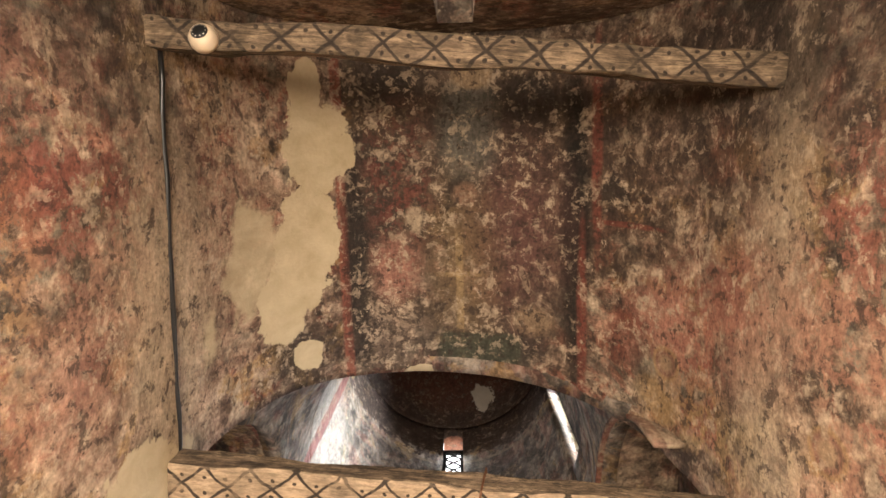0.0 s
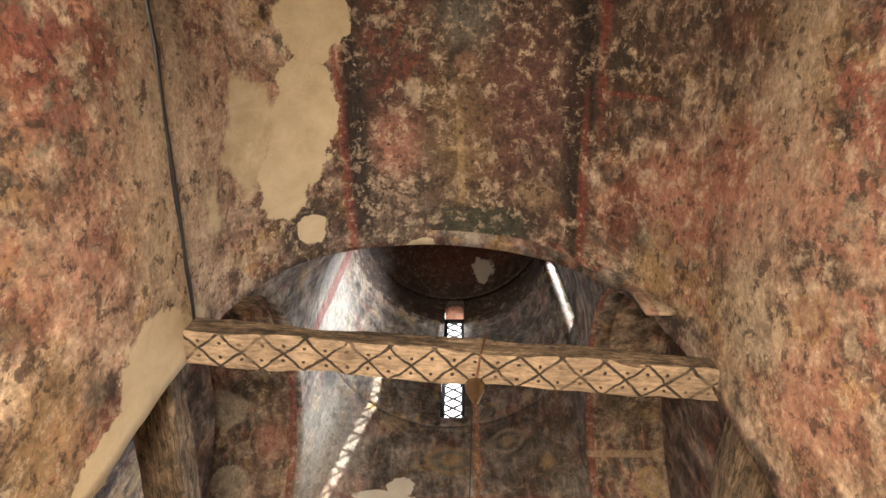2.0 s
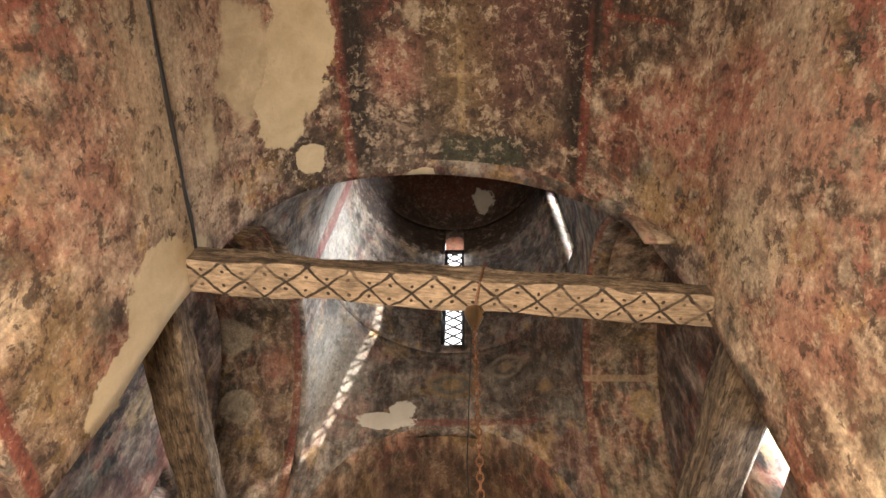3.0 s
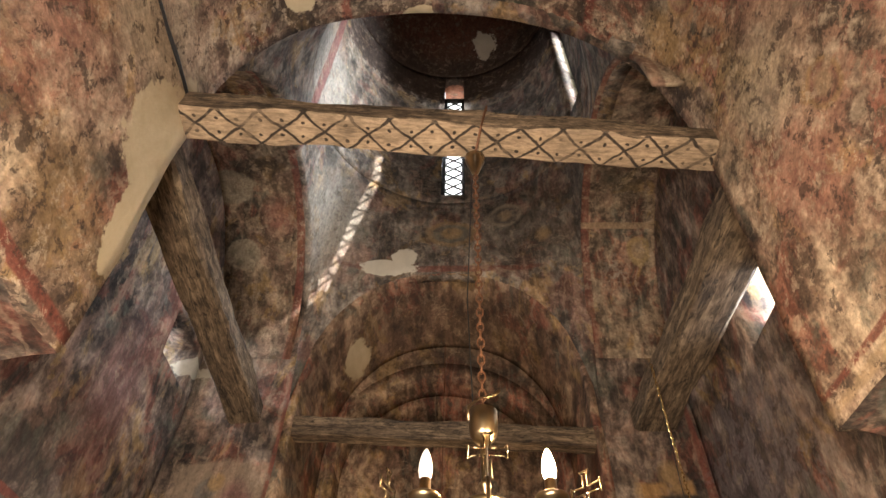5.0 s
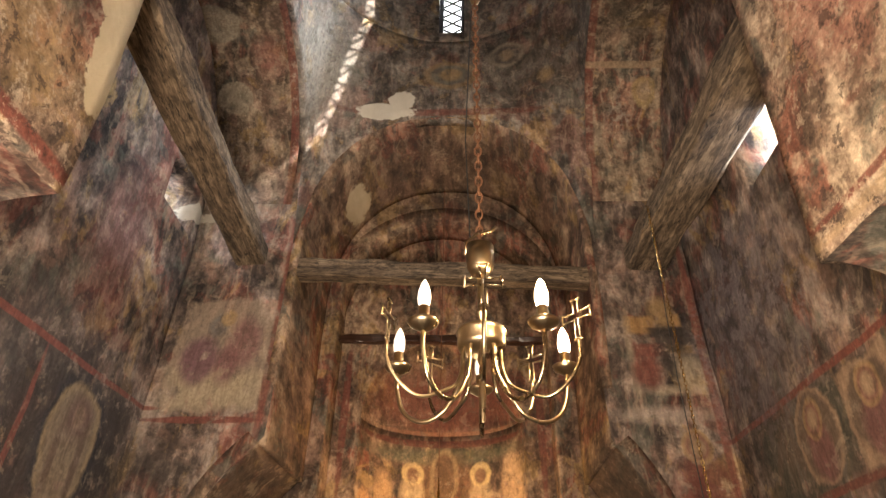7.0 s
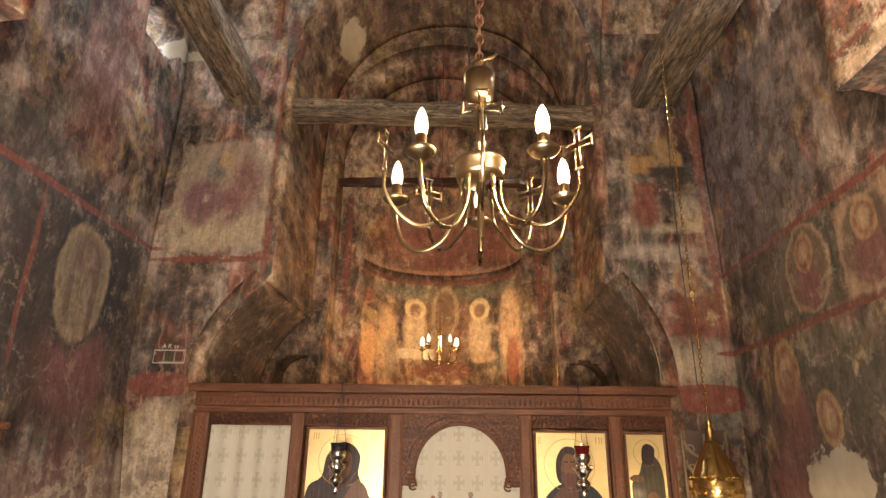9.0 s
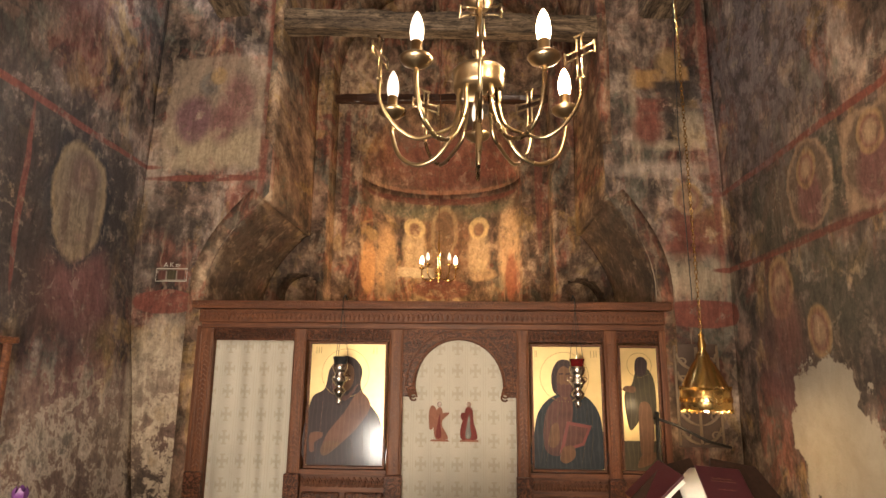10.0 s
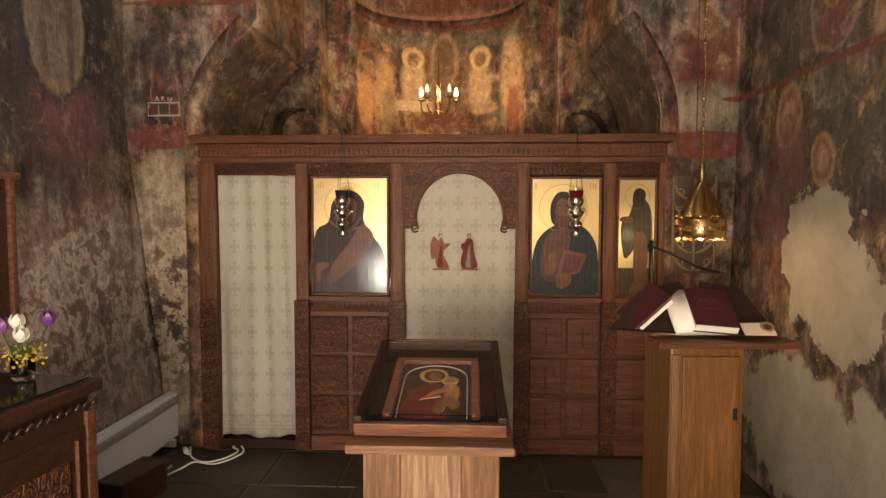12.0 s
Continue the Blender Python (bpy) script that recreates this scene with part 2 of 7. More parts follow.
def glow(name, colour, strength):
    m, N, L, B = nodes_of(name)
    B.inputs["Base Color"].default_value = (0.9, 0.88, 0.82, 1)
    B.inputs["Emission Color"].default_value = (*colour, 1)
    B.inputs["Emission Strength"].default_value = strength
    B.inputs["Roughness"].default_value = 0.35
    return m


TAN = (0.30, 0.21, 0.13)
CREAM = (0.42, 0.33, 0.23)
GREY = (0.13, 0.125, 0.105)
PURPLE = (0.15, 0.065, 0.06)
GREEN = (0.10, 0.11, 0.07)
ROSE = (0.33, 0.15, 0.11)


def halo(c, r, face=PURPLE):
    """A painted ring of ochre round a darker face."""
    x, y, z = c
    return [(c, r, OCHRE, 0.1, 0.9), (c, tuple(v * 0.82 if v < 0.4 else v for v in r), face, 0.2, 0.75), (c, tuple(v * 0.5 if v < 0.4 else v for v in r), TAN, 0.3, 0.8)]


M_VAULT = fresco("fresco_vault", seed=0.0, chips=1.0, scratch=(22.0, 7.0, 14.0), warm=0.6, soot=0.5, loss=0.35, base=((0.035, 0.026, 0.021), (0.14, 0.09, 0.062), (0.27, 0.185, 0.13), (0.46, 0.36, 0.26)), blobs=[
    ((0.10, 0.5, 6.0), (0.84, 1.7, 0.7), (0.060, 0.044, 0.034), 0.12, 0.8),
    ((0.95, -0.2, 5.6), (0.55, 1.1, 0.6), (0.10, 0.065, 0.045), 0.4, 0.7),
    ((1.1, 0.2, 5.3), (0.5, 1.2, 0.8), (0.055, 0.038, 0.03), 0.75, 0.8), ((0.5, -0.2, 6.0), (0.5, 0.9, 0.5), (0.045, 0.033, 0.026), 0.75, 0.8),
    ((1.4, -0.1, 4.6), (0.3, 0.7, 0.9), (0.07, 0.048, 0.036), 0.6, 0.55),
    ((-1.33, 0.5, 4.25), (0.2, 1.3, 0.30), CREAM, 0.4, 0.65),
    ((-1.28, 0.2, 5.0), (0.25, 0.9, 0.4), ROSE, 0.5, 0.35),
    ((-0.45, -0.5, 5.95), (0.32, 0.22, 0.5), DARK, 0.25, 0.85),
    ((-0.58, 1.2, 5.9), (0.13, 0.5, 0.5), DARK, 0.35, 0.75),
    ((-0.45, 0.4, 5.9), (0.12, 0.5, 0.5), DARK, 0.5, 0.6),
    ((-0.98, 1.36, 5.6), (0.20, 0.24, 0.4), DARK, 0.35, 0.85),
    ((0.30, 1.47, 6.0), (0.50, 0.14, 0.5), DARK, 0.25, 0.75),
    ((0.62, -0.30, 5.9), (0.22, 0.16, 0.5), DARK, 0.3, 0.85),
    ((0.89, 0.5, 5.64), (0.085, 1.3, 0.5), (0.018, 0.015, 0.013), 0.3, 0.95),
    ((0.50, 0.6, 5.9), (0.30, 0.55, 0.5), PURPLE, 0.6, 0.5),
    ((0.17, -0.12, 6.0), (0.20, 0.36, 0.5), GREY, 0.3, 0.7),
    ((0.12, 0.85, 6.0), (0.22, 0.55, 0.5), (0.22, 0.15, 0.08), 0.6, 0.5),
    ((0.14, 0.30, 6.0), (0.13, 0.12, 0.5), DARK, 0.2, 0.7),
    ((0.15, 0.33, 6.0), (0.09, 0.08, 0.5), (0.25, 0.15, 0.10), 0.3, 0.8),
    ((0.20, -0.50, 6.0), (0.14, 0.10, 0.5), TAN, 0.15, 0.9),
    ((0.10, 1.12, 6.0), (0.026, 0.45, 0.5), (0.30, 0.21, 0.11), 0.3, 0.75, 1),
    ((0.10, 0.92, 6.0), (0.15, 0.018, 0.5), (0.30, 0.21, 0.11), 0.3, 0.6, 1),
    ((0.08, 1.42, 6.0), (0.15, 0.02, 0.5), (0.30, 0.21, 0.11), 0.3, 0.6, 1),
    ((0.24, 1.50, 6.0), (0.30, 0.13, 0.4), (0.05, 0.052, 0.036), 0.08, 0.9, 1),
    ((-0.40, 1.10, 5.95), (0.20, 0.30, 0.5), (0.30, 0.22, 0.16), 0.75, 0.9), ((-0.33, 0.25, 5.95), (0.2, 0.4, 0.5), (0.17, 0.055, 0.042), 0.75, 0.8),
    ((0.62, 1.25, 5.85), (0.14, 0.10, 0.4), TAN, 0.3, 0.6), ((-0.88, 0.86, 5.7), (0.07, 0.07, 0.4), GREY, 0.2, 0.8),
    ((-0.36, 0.85, 5.96), (0.16, 0.22, 0.5), ROSE, 0.4, 0.7),
    ((-0.22, 0.5, 5.98), (0.06, 0.10, 0.5), CREAM, 0.3, 0.8),
    ((-0.70, 0.5, 5.83), (0.03, 1.6, 0.5), (0.20, 0.065, 0.045), 0.25, 0.85, 1), ((-0.62, 0.75, 5.85), (0.07, 0.9, 0.5), (0.02, 0.017, 0.015), 0.4, 0.85),
    ((-1.30, 0.05, 3.55), (0.3, 0.35, 0.55), (0.20, 0.065, 0.05), 0.75, 0.8), ((-1.30, 0.55, 3.9), (0.3, 0.3, 0.5), (0.34, 0.20, 0.14), 0.75, 0.7), ((-1.30, 0.35, 3.2), (0.3, 0.4, 0.2), (0.33, 0.21, 0.10), 0.75, 0.8),
    ((-1.30, 0.75, 4.35), (0.3, 0.6, 0.35), (0.46, 0.36, 0.25), 0.6, 0.75), ((-1.22, 0.1, 4.9), (0.3, 0.7, 0.3), (0.42, 0.32, 0.22), 0.7, 0.6),
    ((1.36, 0.55, 3.75), (0.3, 0.4, 0.5), (0.36, 0.19, 0.13), 0.75, 0.75), ((1.36, 1.25, 3.9), (0.3, 0.3, 0.4), (0.40, 0.31, 0.21), 0.75, 0.8), ((1.25, 1.0, 4.75), (0.3, 0.35, 0.3), (0.34, 0.13, 0.09), 0.75, 0.75),
    ((1.36, 0.95, 3.3), (0.3, 0.3, 0.3), (0.24, 0.10, 0.07), 0.78, 0.8), ((1.30, 1.45, 4.55), (0.3, 0.16, 0.4), (0.31, 0.22, 0.10), 0.75, 0.7),
    ((1.01, 0.0, 5.53), (0.028, 0.75, 0.5), RED, 0.25, 0.9),
    ((0.93, 1.2, 5.62), (0.028, 0.65, 0.5), RED, 0.25, 0.9),
    ((1.12, 0.50, 5.28), (0.17, 0.02, 0.6), RED, 0.2, 0.9),
    ((1.08, 0.30, 5.4), (0.10, 0.13, 0.3), DARK, 0.3, 0.8),
    ((1.24, 0.98, 5.05), (0.3, 0.22, 0.28), ROSE, 0.4, 0.75),
    ((1.12, 1.2, 5.35), (0.2, 0.2, 0.14), RED, 0.3, 0.7),
    ((1.24, 1.5, 5.05), (0.2, 0.14, 0.2), OCHRE, 0.3, 0.7),
    ((1.36, 0.22, 3.62), (0.2, 0.22, 0.22), (0.19, 0.06, 0.045), 0.7, 0.8),
    ((1.40, 0.6, 4.1), (0.2, 1.3, 0.16), CREAM, 0.6, 0.55),
    ((1.36, 1.35, 3.5), (0.2, 0.2, 0.25), ROSE, 0.4, 0.6),
    ((1.36, 0.75, 4.3), (0.2, 0.3, 0.4), ROSE, 0.5, 0.5),
    ((-1.33, 0.14, 3.7), (0.2, 0.16, 0.36), (0.19, 0.06, 0.045), 0.7, 0.9),
    ((-1.33, 0.8, 3.6), (0.2, 0.25, 0.3), ROSE, 0.5, 0.6),
    ((-1.33, -0.4, 3.9), (0.2, 0.25, 0.5), DARK, 0.5, 0.7),
    ((1.36, -0.4, 4.3), (0.2, 0.3, 0.9), DARK, 0.5, 0.6),
    ((-1.33, 1.25, 3.25), (0.2, 0.25, 0.2), OCHRE, 0.5, 0.6),
    ((0.0, 1.67, 5.6), (1.2, 0.035, 0.9), RED, 0.3, 0.8),
    ((-1.28, 0.6, 2.95), (0.14, 1.6, 0.035), RED, 0.15, 0.95),
    ((1.36, 0.6, 2.79), (0.14, 1.6, 0.03), TAN, 0.15, 0.9),
    ((1.36, 0.6, 2.85), (0.14, 1.6, 0.02), RED, 0.15, 0.9),
    *halo((1.25, 1.25, 5.0), (0.2, 0.10, 0.12)), *halo((1.36, 1.06, 3.62), (0.2, 0.09, 0.11)),
    ((-0.82, -0.03, 5.75), (0.225, 0.29, 0.6), PLASTER, 0.02, 1.0),
    ((-0.86, -0.38, 5.7), (0.08, 0.20, 0.5), PLASTER, 0.03, 1.0),
    ((-0.92, 0.60, 5.65), (0.20, 0.42, 0.5), PLASTER, 0.02, 1.0),
    ((-1.05, 1.0, 5.5), (0.13, 0.24, 0.4), PLASTER, 0.03, 1.0),
    ((-1.22, 0.62, 5.2), (0.2, 0.40, 0.33), PLASTER, 0.1, 0.8),
    ((-1.36, 0.98, 4.78), (0.14, 0.22, 0.28), PLASTER, 0.1, 0.8),
    ((-0.95, 1.38, 5.65), (0.09, 0.13, 0.3), PLASTER, 0.03, 1.0),
    ((-1.30, 1.42, 3.95), (0.2, 0.22, 0.34), PLASTER, 0.03, 1.0), ((-1.30, 1.57, 3.5), (0.2, 0.13, 0.26), PLASTER, 0.03, 1.0),
    ((-1.34, 1.62, 3.58), (0.2, 0.09, 0.25), PLASTER, 0.03, 1.0),
    ((-1.34, 1.50, 4.25), (0.2, 0.16, 0.25), PLASTER, 0.08, 0.9),
    ((-0.2, 1.66, 6.0), (0.12, 0.045, 0.3), PLASTER, 0.05, 0.9)])
WALL_BASE = ((0.026, 0.021, 0.019), (0.075, 0.055, 0.045), (0.14, 0.10, 0.08), (0.29, 0.225, 0.18))
M_WALL = fresco("fresco_wall", seed=11.0, speck=0.2, chips=0.15, strokes=0.4, bare=((0.27, 0.23, 0.175), (0.38, 0.335, 0.265)), warm=0.45, soot=0.55, loss=0.22, base=WALL_BASE, blobs=[
    # north wall
    ((-2.1, 3.2, 0.85), (0.5, 1.9, 0.68), (0.44, 0.35, 0.26), 0.2, 0.9),
    ((-2.1, 3.1, 1.1), (0.5, 0.9, 0.45), (0.17, 0.07, 0.04), 0.72, 0.6), ((-2.1, 3.6, 0.95), (0.5, 0.5, 0.55), (0.09, 0.062, 0.05), 0.75, 0.6),
    ((-2.1, 2.9, 0.6), (0.5, 0.7, 0.5), (0.10, 0.045, 0.035), 0.75, 0.6), ((-2.1, 3.45, 1.55), (0.5, 0.4, 0.2), PURPLE, 0.75, 0.7),
    ((-2.12, 3.1, 2.45), (0.2, 1.1, 0.80), (0.040, 0.032, 0.028), 0.2, 0.75),
    ((-2.12, 3.35, 2.02), (0.2, 0.42, 0.22), (0.085, 0.042, 0.033), 0.3, 0.7),
    ((-2.12, 3.74, 2.62), (0.16, 0.12, 0.38), DARK, 0.25, 0.9),
    ((-2.12, 3.0, 2.3), (0.16, 0.18, 0.5), DARK, 0.4, 0.7),
    ((-2.12, 3.5, 2.05), (0.16, 0.28, 0.28), PURPLE, 0.3, 0.7),
    ((-2.12, 3.40, 2.56), (0.16, 0.30, 0.40), (0.03, 0.027, 0.028), 0.1, 0.9),
    ((-2.12, 3.40, 2.56), (0.16, 0.24, 0.345), (0.24, 0.17, 0.095), 0.06, 0.85),
    ((-2.12, 3.40, 2.56), (0.16, 0.205, 0.305), (0.15, 0.11, 0.075), 0.1, 0.85),
    ((-2.12, 3.42, 2.70), (0.16, 0.11, 0.13), (0.09, 0.05, 0.045), 0.3, 0.8), ((-2.12, 3.42, 2.71), (0.16, 0.055, 0.07), (0.20, 0.13, 0.085), 0.3, 0.8),
    ((-2.12, 3.42, 2.42), (0.16, 0.12, 0.17), (0.24, 0.175, 0.115), 0.75, 0.8), ((-2.12, 3.30, 2.45), (0.16, 0.03, 0.2), (0.08, 0.05, 0.04), 0.3, 0.7), ((-2.12, 3.52, 2.45), (0.16, 0.03, 0.2), (0.08, 0.05, 0.04), 0.3, 0.7),
    ((-2.12, 2.4, 2.98), (0.16, 2.2, 0.022), RED, 0.15, 0.9),
    ((-2.12, 2.95, 2.45), (0.16, 0.022, 0.5), RED, 0.15, 0.8),
    ((-2.12, 3.2, 3.8), (0.16, 0.25, 0.5), PURPLE, 0.5, 0.6),
    ((-2.12, 3.98, 4.62), (0.2, 0.10, 0.10), PLASTER, 0.05, 1.0),
    # north-east pier
    ((-1.85, 4.05, 1.05), (0.35, 0.12, 0.85), (0.46, 0.37, 0.27), 0.15, 0.85), ((-1.80, 4.05, 1.05), (0.3, 0.12, 0.5), (0.10, 0.05, 0.042), 0.75, 0.9),
    ((-1.86, 4.05, 0.75), (0.2, 0.12, 0.3), (0.04, 0.034, 0.03), 0.78, 0.9), ((-1.66, 4.05, 1.3), (0.06, 0.12, 0.4), (0.24, 0.08, 0.055), 0.72, 0.8),
    ((-1.66, 4.05, 3.40), (0.34, 0.12, 0.44), (0.27, 0.20, 0.145), 0.05, 0.75, 1), ((-1.66, 4.05, 3.12), (0.33, 0.12, 0.14), (0.34, 0.27, 0.17), 0.3, 0.6, 1),
    ((-1.82, 4.05, 3.34), (0.13, 0.12, 0.18), (0.13, 0.06, 0.07), 0.25, 0.85), ((-1.62, 4.05, 3.30), (0.08, 0.12, 0.14), (0.14, 0.06, 0.06), 0.3, 0.8), ((-1.74, 4.05, 3.62), (0.07, 0.12, 0.09), (0.11, 0.10, 0.09), 0.25, 0.8),
    ((-1.52, 4.05, 3.48), (0.12, 0.12, 0.20), PURPLE, 0.3, 0.75),
    ((-1.68, 4.05, 3.68), (0.06, 0.12, 0.07), OCHRE, 0.2, 0.9),
    ((-1.7, 4.05, 2.90), (0.42, 0.12, 0.025), RED, 0.15, 0.9),
    ((-1.30, 4.05, 3.6), (0.035, 0.12, 0.9), RED, 0.2, 0.8),
    ((-1.42, 4.05, 2.72), (0.10, 0.12, 0.12), RED, 0.2, 0.8),
    ((-1.85, 4.05, 2.62), (0.22, 0.12, 0.17), DARK, 0.3, 0.7),
    ((-1.88, 4.05, 2.04), (0.24, 0.12, 0.08), RED, 0.05, 0.95),
    ((-1.78, 4.05, 5.0), (0.3, 0.3, 0.5), TAN, 0.4, 0.6),
    # south-east pier
    ((1.36, 4.05, 3.62), (0.10, 0.12, 0.07), (0.33, 0.19, 0.075), 0.2, 0.85, 1), ((1.58, 4.05, 3.66), (0.07, 0.12, 0.05), (0.33, 0.19, 0.075), 0.2, 0.8, 1),
    ((1.54, 4.05, 3.56), (0.14, 0.12, 0.04), DARK, 0.25, 0.9, 1), ((1.63, 4.05, 3.33), (0.12, 0.12, 0.055), (0.03, 0.035, 0.04), 0.25, 0.9, 1),
    ((1.40, 4.05, 3.42), (0.11, 0.12, 0.05), RED, 0.25, 0.8, 1), ((1.60, 4.05, 3.43), (0.09, 0.12, 0.03), OCHRE, 0.25, 0.8, 1),
    ((1.26, 4.05, 3.35), (0.025, 0.12, 0.32), CREAM, 0.5, 0.4, 1), ((1.52, 4.05, 3.12), (0.2, 0.12, 0.03), CREAM, 0.6, 0.5),
    ((1.52, 4.05, 3.72), (0.09, 0.12, 0.12), OCHRE, 0.3, 0.8),
    ((1.55, 4.05, 3.42), (0.12, 0.12, 0.2), DARK, 0.3, 0.85),
    ((1.35, 4.05, 3.25), (0.1, 0.12, 0.12), RED, 0.3, 0.8),
    ((1.65, 4.05, 3.25), (0.1, 0.12, 0.12), CREAM, 0.4, 0.7),
    ((1.40, 4.05, 2.95), (0.3, 0.12, 0.05), (0.34, 0.27, 0.22), 0.6, 0.8),
    ((1.76, 4.05, 3.3), (0.03, 0.12, 1.2), RED, 0.2, 0.8),
    ((1.6, 4.05, 2.5), (0.2, 0.12, 0.18), RED, 0.3, 0.75),
    ((1.50, 4.05, 2.2), (0.3, 0.12, 0.12), CREAM, 0.6, 0.7),
    ((1.62, 4.05, 1.98), (0.3, 0.12, 0.09), RED, 0.05, 0.95),
    *halo((1.57, 4.05, 2.74), (0.10, 0.12, 0.11)),
    # south wall
    ((1.80, 3.1, 1.95), (0.12, 0.5, 0.25), GREEN, 0.4, 0.6),
    ((1.80, 3.45, 1.7), (0.12, 0.26, 0.35), PURPLE, 0.3, 0.7),
    ((1.80, 3.1, 2.77), (0.12, 1.6, 0.02), RED, 0.15, 0.95),
    ((1.80, 3.1, 2.26), (0.12, 1.6, 0.02), RED, 0.15, 0.95),
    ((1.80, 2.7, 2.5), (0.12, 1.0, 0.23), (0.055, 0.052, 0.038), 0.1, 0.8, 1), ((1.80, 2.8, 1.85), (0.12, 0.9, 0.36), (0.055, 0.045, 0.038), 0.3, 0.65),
    ((1.80, 3.06, 2.52), (0.12, 0.20, 0.23), (0.26, 0.17, 0.11), 0.05, 0.9),
    ((1.80, 3.06, 2.52), (0.12, 0.175, 0.205), (0.10, 0.07, 0.05), 0.06, 0.9),
    ((1.80, 3.06, 2.45), (0.12, 0.11, 0.14), PURPLE, 0.2, 0.8),
    ((1.80, 2.58, 2.5), (0.12, 0.20, 0.23), (0.26, 0.17, 0.11), 0.05, 0.9, 1),
    ((1.80, 2.58, 2.5), (0.12, 0.175, 0.205), (0.10, 0.07, 0.05), 0.06, 0.9),
    ((1.80, 2.58, 2.43), (0.12, 0.11, 0.15), PURPLE, 0.2, 0.8),
    *halo((1.80, 3.06, 2.60), (0.12, 0.085, 0.10)), *halo((1.80, 2.58, 2.6), (0.12, 0.085, 0.10)),
    *halo((1.80, 3.43, 2.06), (0.12, 0.13, 0.17)), *halo((1.80, 3.1, 1.80), (0.12, 0.10, 0.12)),
    ((1.80, 3.45, 3.35), (0.12, 0.6, 0.5), (0.21, 0.175, 0.17), 0.72, 0.9), ((1.80, 3.5, 3.3), (0.12, 0.5, 0.5), (0.12, 0.095, 0.10), 0.4, 0.45),
    ((1.80, 3.40, 1.85), (0.12, 0.12, 0.22), (0.16, 0.075, 0.06), 0.3, 0.7), ((1.80, 3.12, 1.33), (0.12, 0.33, 0.38), PLASTER, 0.02, 1.0),
    ((1.80, 2.95, 1.15), (0.12, 0.33, 0.28), PLASTER, 0.02, 1.0),
    ((1.80, 3.3, 0.45), (0.12, 0.60, 0.36), PLASTER, 0.05, 0.95),
    ((1.80, 2.6, 0.35), (0.12, 0.50, 0.40), PLASTER, 0.05, 0.95)])
M_DRUM = fresco("fresco_drum", seed=23.0, speck=0.25, strokes=0.3, warm=0.35, soot=0.4, loss=0.2, bare=((0.50, 0.45, 0.36), (0.64, 0.58, 0.48)), base=((0.05, 0.042, 0.036), (0.12, 0.10, 0.082), (0.18, 0.15, 0.125), (0.29, 0.245, 0.20)), blobs=[
    # Dark from z 9.05 up: the curved cap's shade is put into the colour.
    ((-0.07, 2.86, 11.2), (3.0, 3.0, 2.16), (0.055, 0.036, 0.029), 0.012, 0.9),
    # Pale patches put the south window's light on the north side into the colour.
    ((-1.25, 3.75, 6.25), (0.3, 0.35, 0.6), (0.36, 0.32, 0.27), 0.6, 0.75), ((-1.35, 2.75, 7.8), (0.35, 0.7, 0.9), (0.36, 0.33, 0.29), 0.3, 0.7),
    # Dark painted areas south and east, with that side's shade in the colour.
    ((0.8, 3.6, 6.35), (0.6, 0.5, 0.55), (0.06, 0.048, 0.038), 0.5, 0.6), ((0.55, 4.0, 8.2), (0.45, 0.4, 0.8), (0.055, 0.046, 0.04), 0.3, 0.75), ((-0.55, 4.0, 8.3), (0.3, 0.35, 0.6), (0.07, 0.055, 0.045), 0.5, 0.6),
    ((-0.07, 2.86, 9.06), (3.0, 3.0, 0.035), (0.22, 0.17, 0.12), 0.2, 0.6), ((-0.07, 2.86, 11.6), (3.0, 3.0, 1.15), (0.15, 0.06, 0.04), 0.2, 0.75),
    ((-0.04, 4.05, 6.39), (0.28, 0.3, 0.22), OCHRE, 0.08, 0.6),
    ((-0.04, 4.05, 6.39), (0.20, 0.3, 0.16), GREY, 0.1, 0.8),
    ((-0.04, 4.05, 6.39), (0.11, 0.3, 0.10), OCHRE, 0.2, 0.8),
    ((0.51, 4.0, 6.60), (0.19, 0.3, 0.17), (0.25, 0.2, 0.15), 0.1, 0.8), ((0.51, 4.0, 6.60), (0.14, 0.3, 0.125), (0.07, 0.06, 0.05), 0.15, 0.85), ((0.51, 4.0, 6.60), (0.07, 0.3, 0.08), TAN, 0.25, 0.8),
    ((0.85, 3.7, 6.2), (0.10, 0.3, 0.12), OCHRE, 0.2, 0.7),
    ((-0.10, 4.0, 5.82), (0.95, 0.3, 0.045), RED, 0.2, 0.7),
    ((-1.25, 2.86, 8.0), (0.4, 0.09, 2.0), (0.20, 0.07, 0.06), 0.1, 0.85),
    ((-0.64, 4.02, 5.83), (0.26, 0.3, 0.10), PLASTER, 0.05, 1.0),
    ((-0.51, 4.02, 5.97), (0.12, 0.3, 0.14), PLASTER, 0.05, 1.0),
    ((0.40, 3.78, 10.45), (0.19, 0.24, 0.32), PLASTER, 0.03, 0.95),
    # The sunlit glow of the east window's head is put into its red.
    ((1.47, 3.18, 8.5), (0.17, 0.22, 1.3), PLASTER, 0.05, 1.0), ((-0.04, 4.36, 10.1), (0.2, 0.18, 0.5), (0.40, 0.17, 0.11), 0.05, 0.9), ((-0.04, 4.36, 7.2), (0.2, 0.18, 0.2), PLASTER, 0.05, 0.9)])
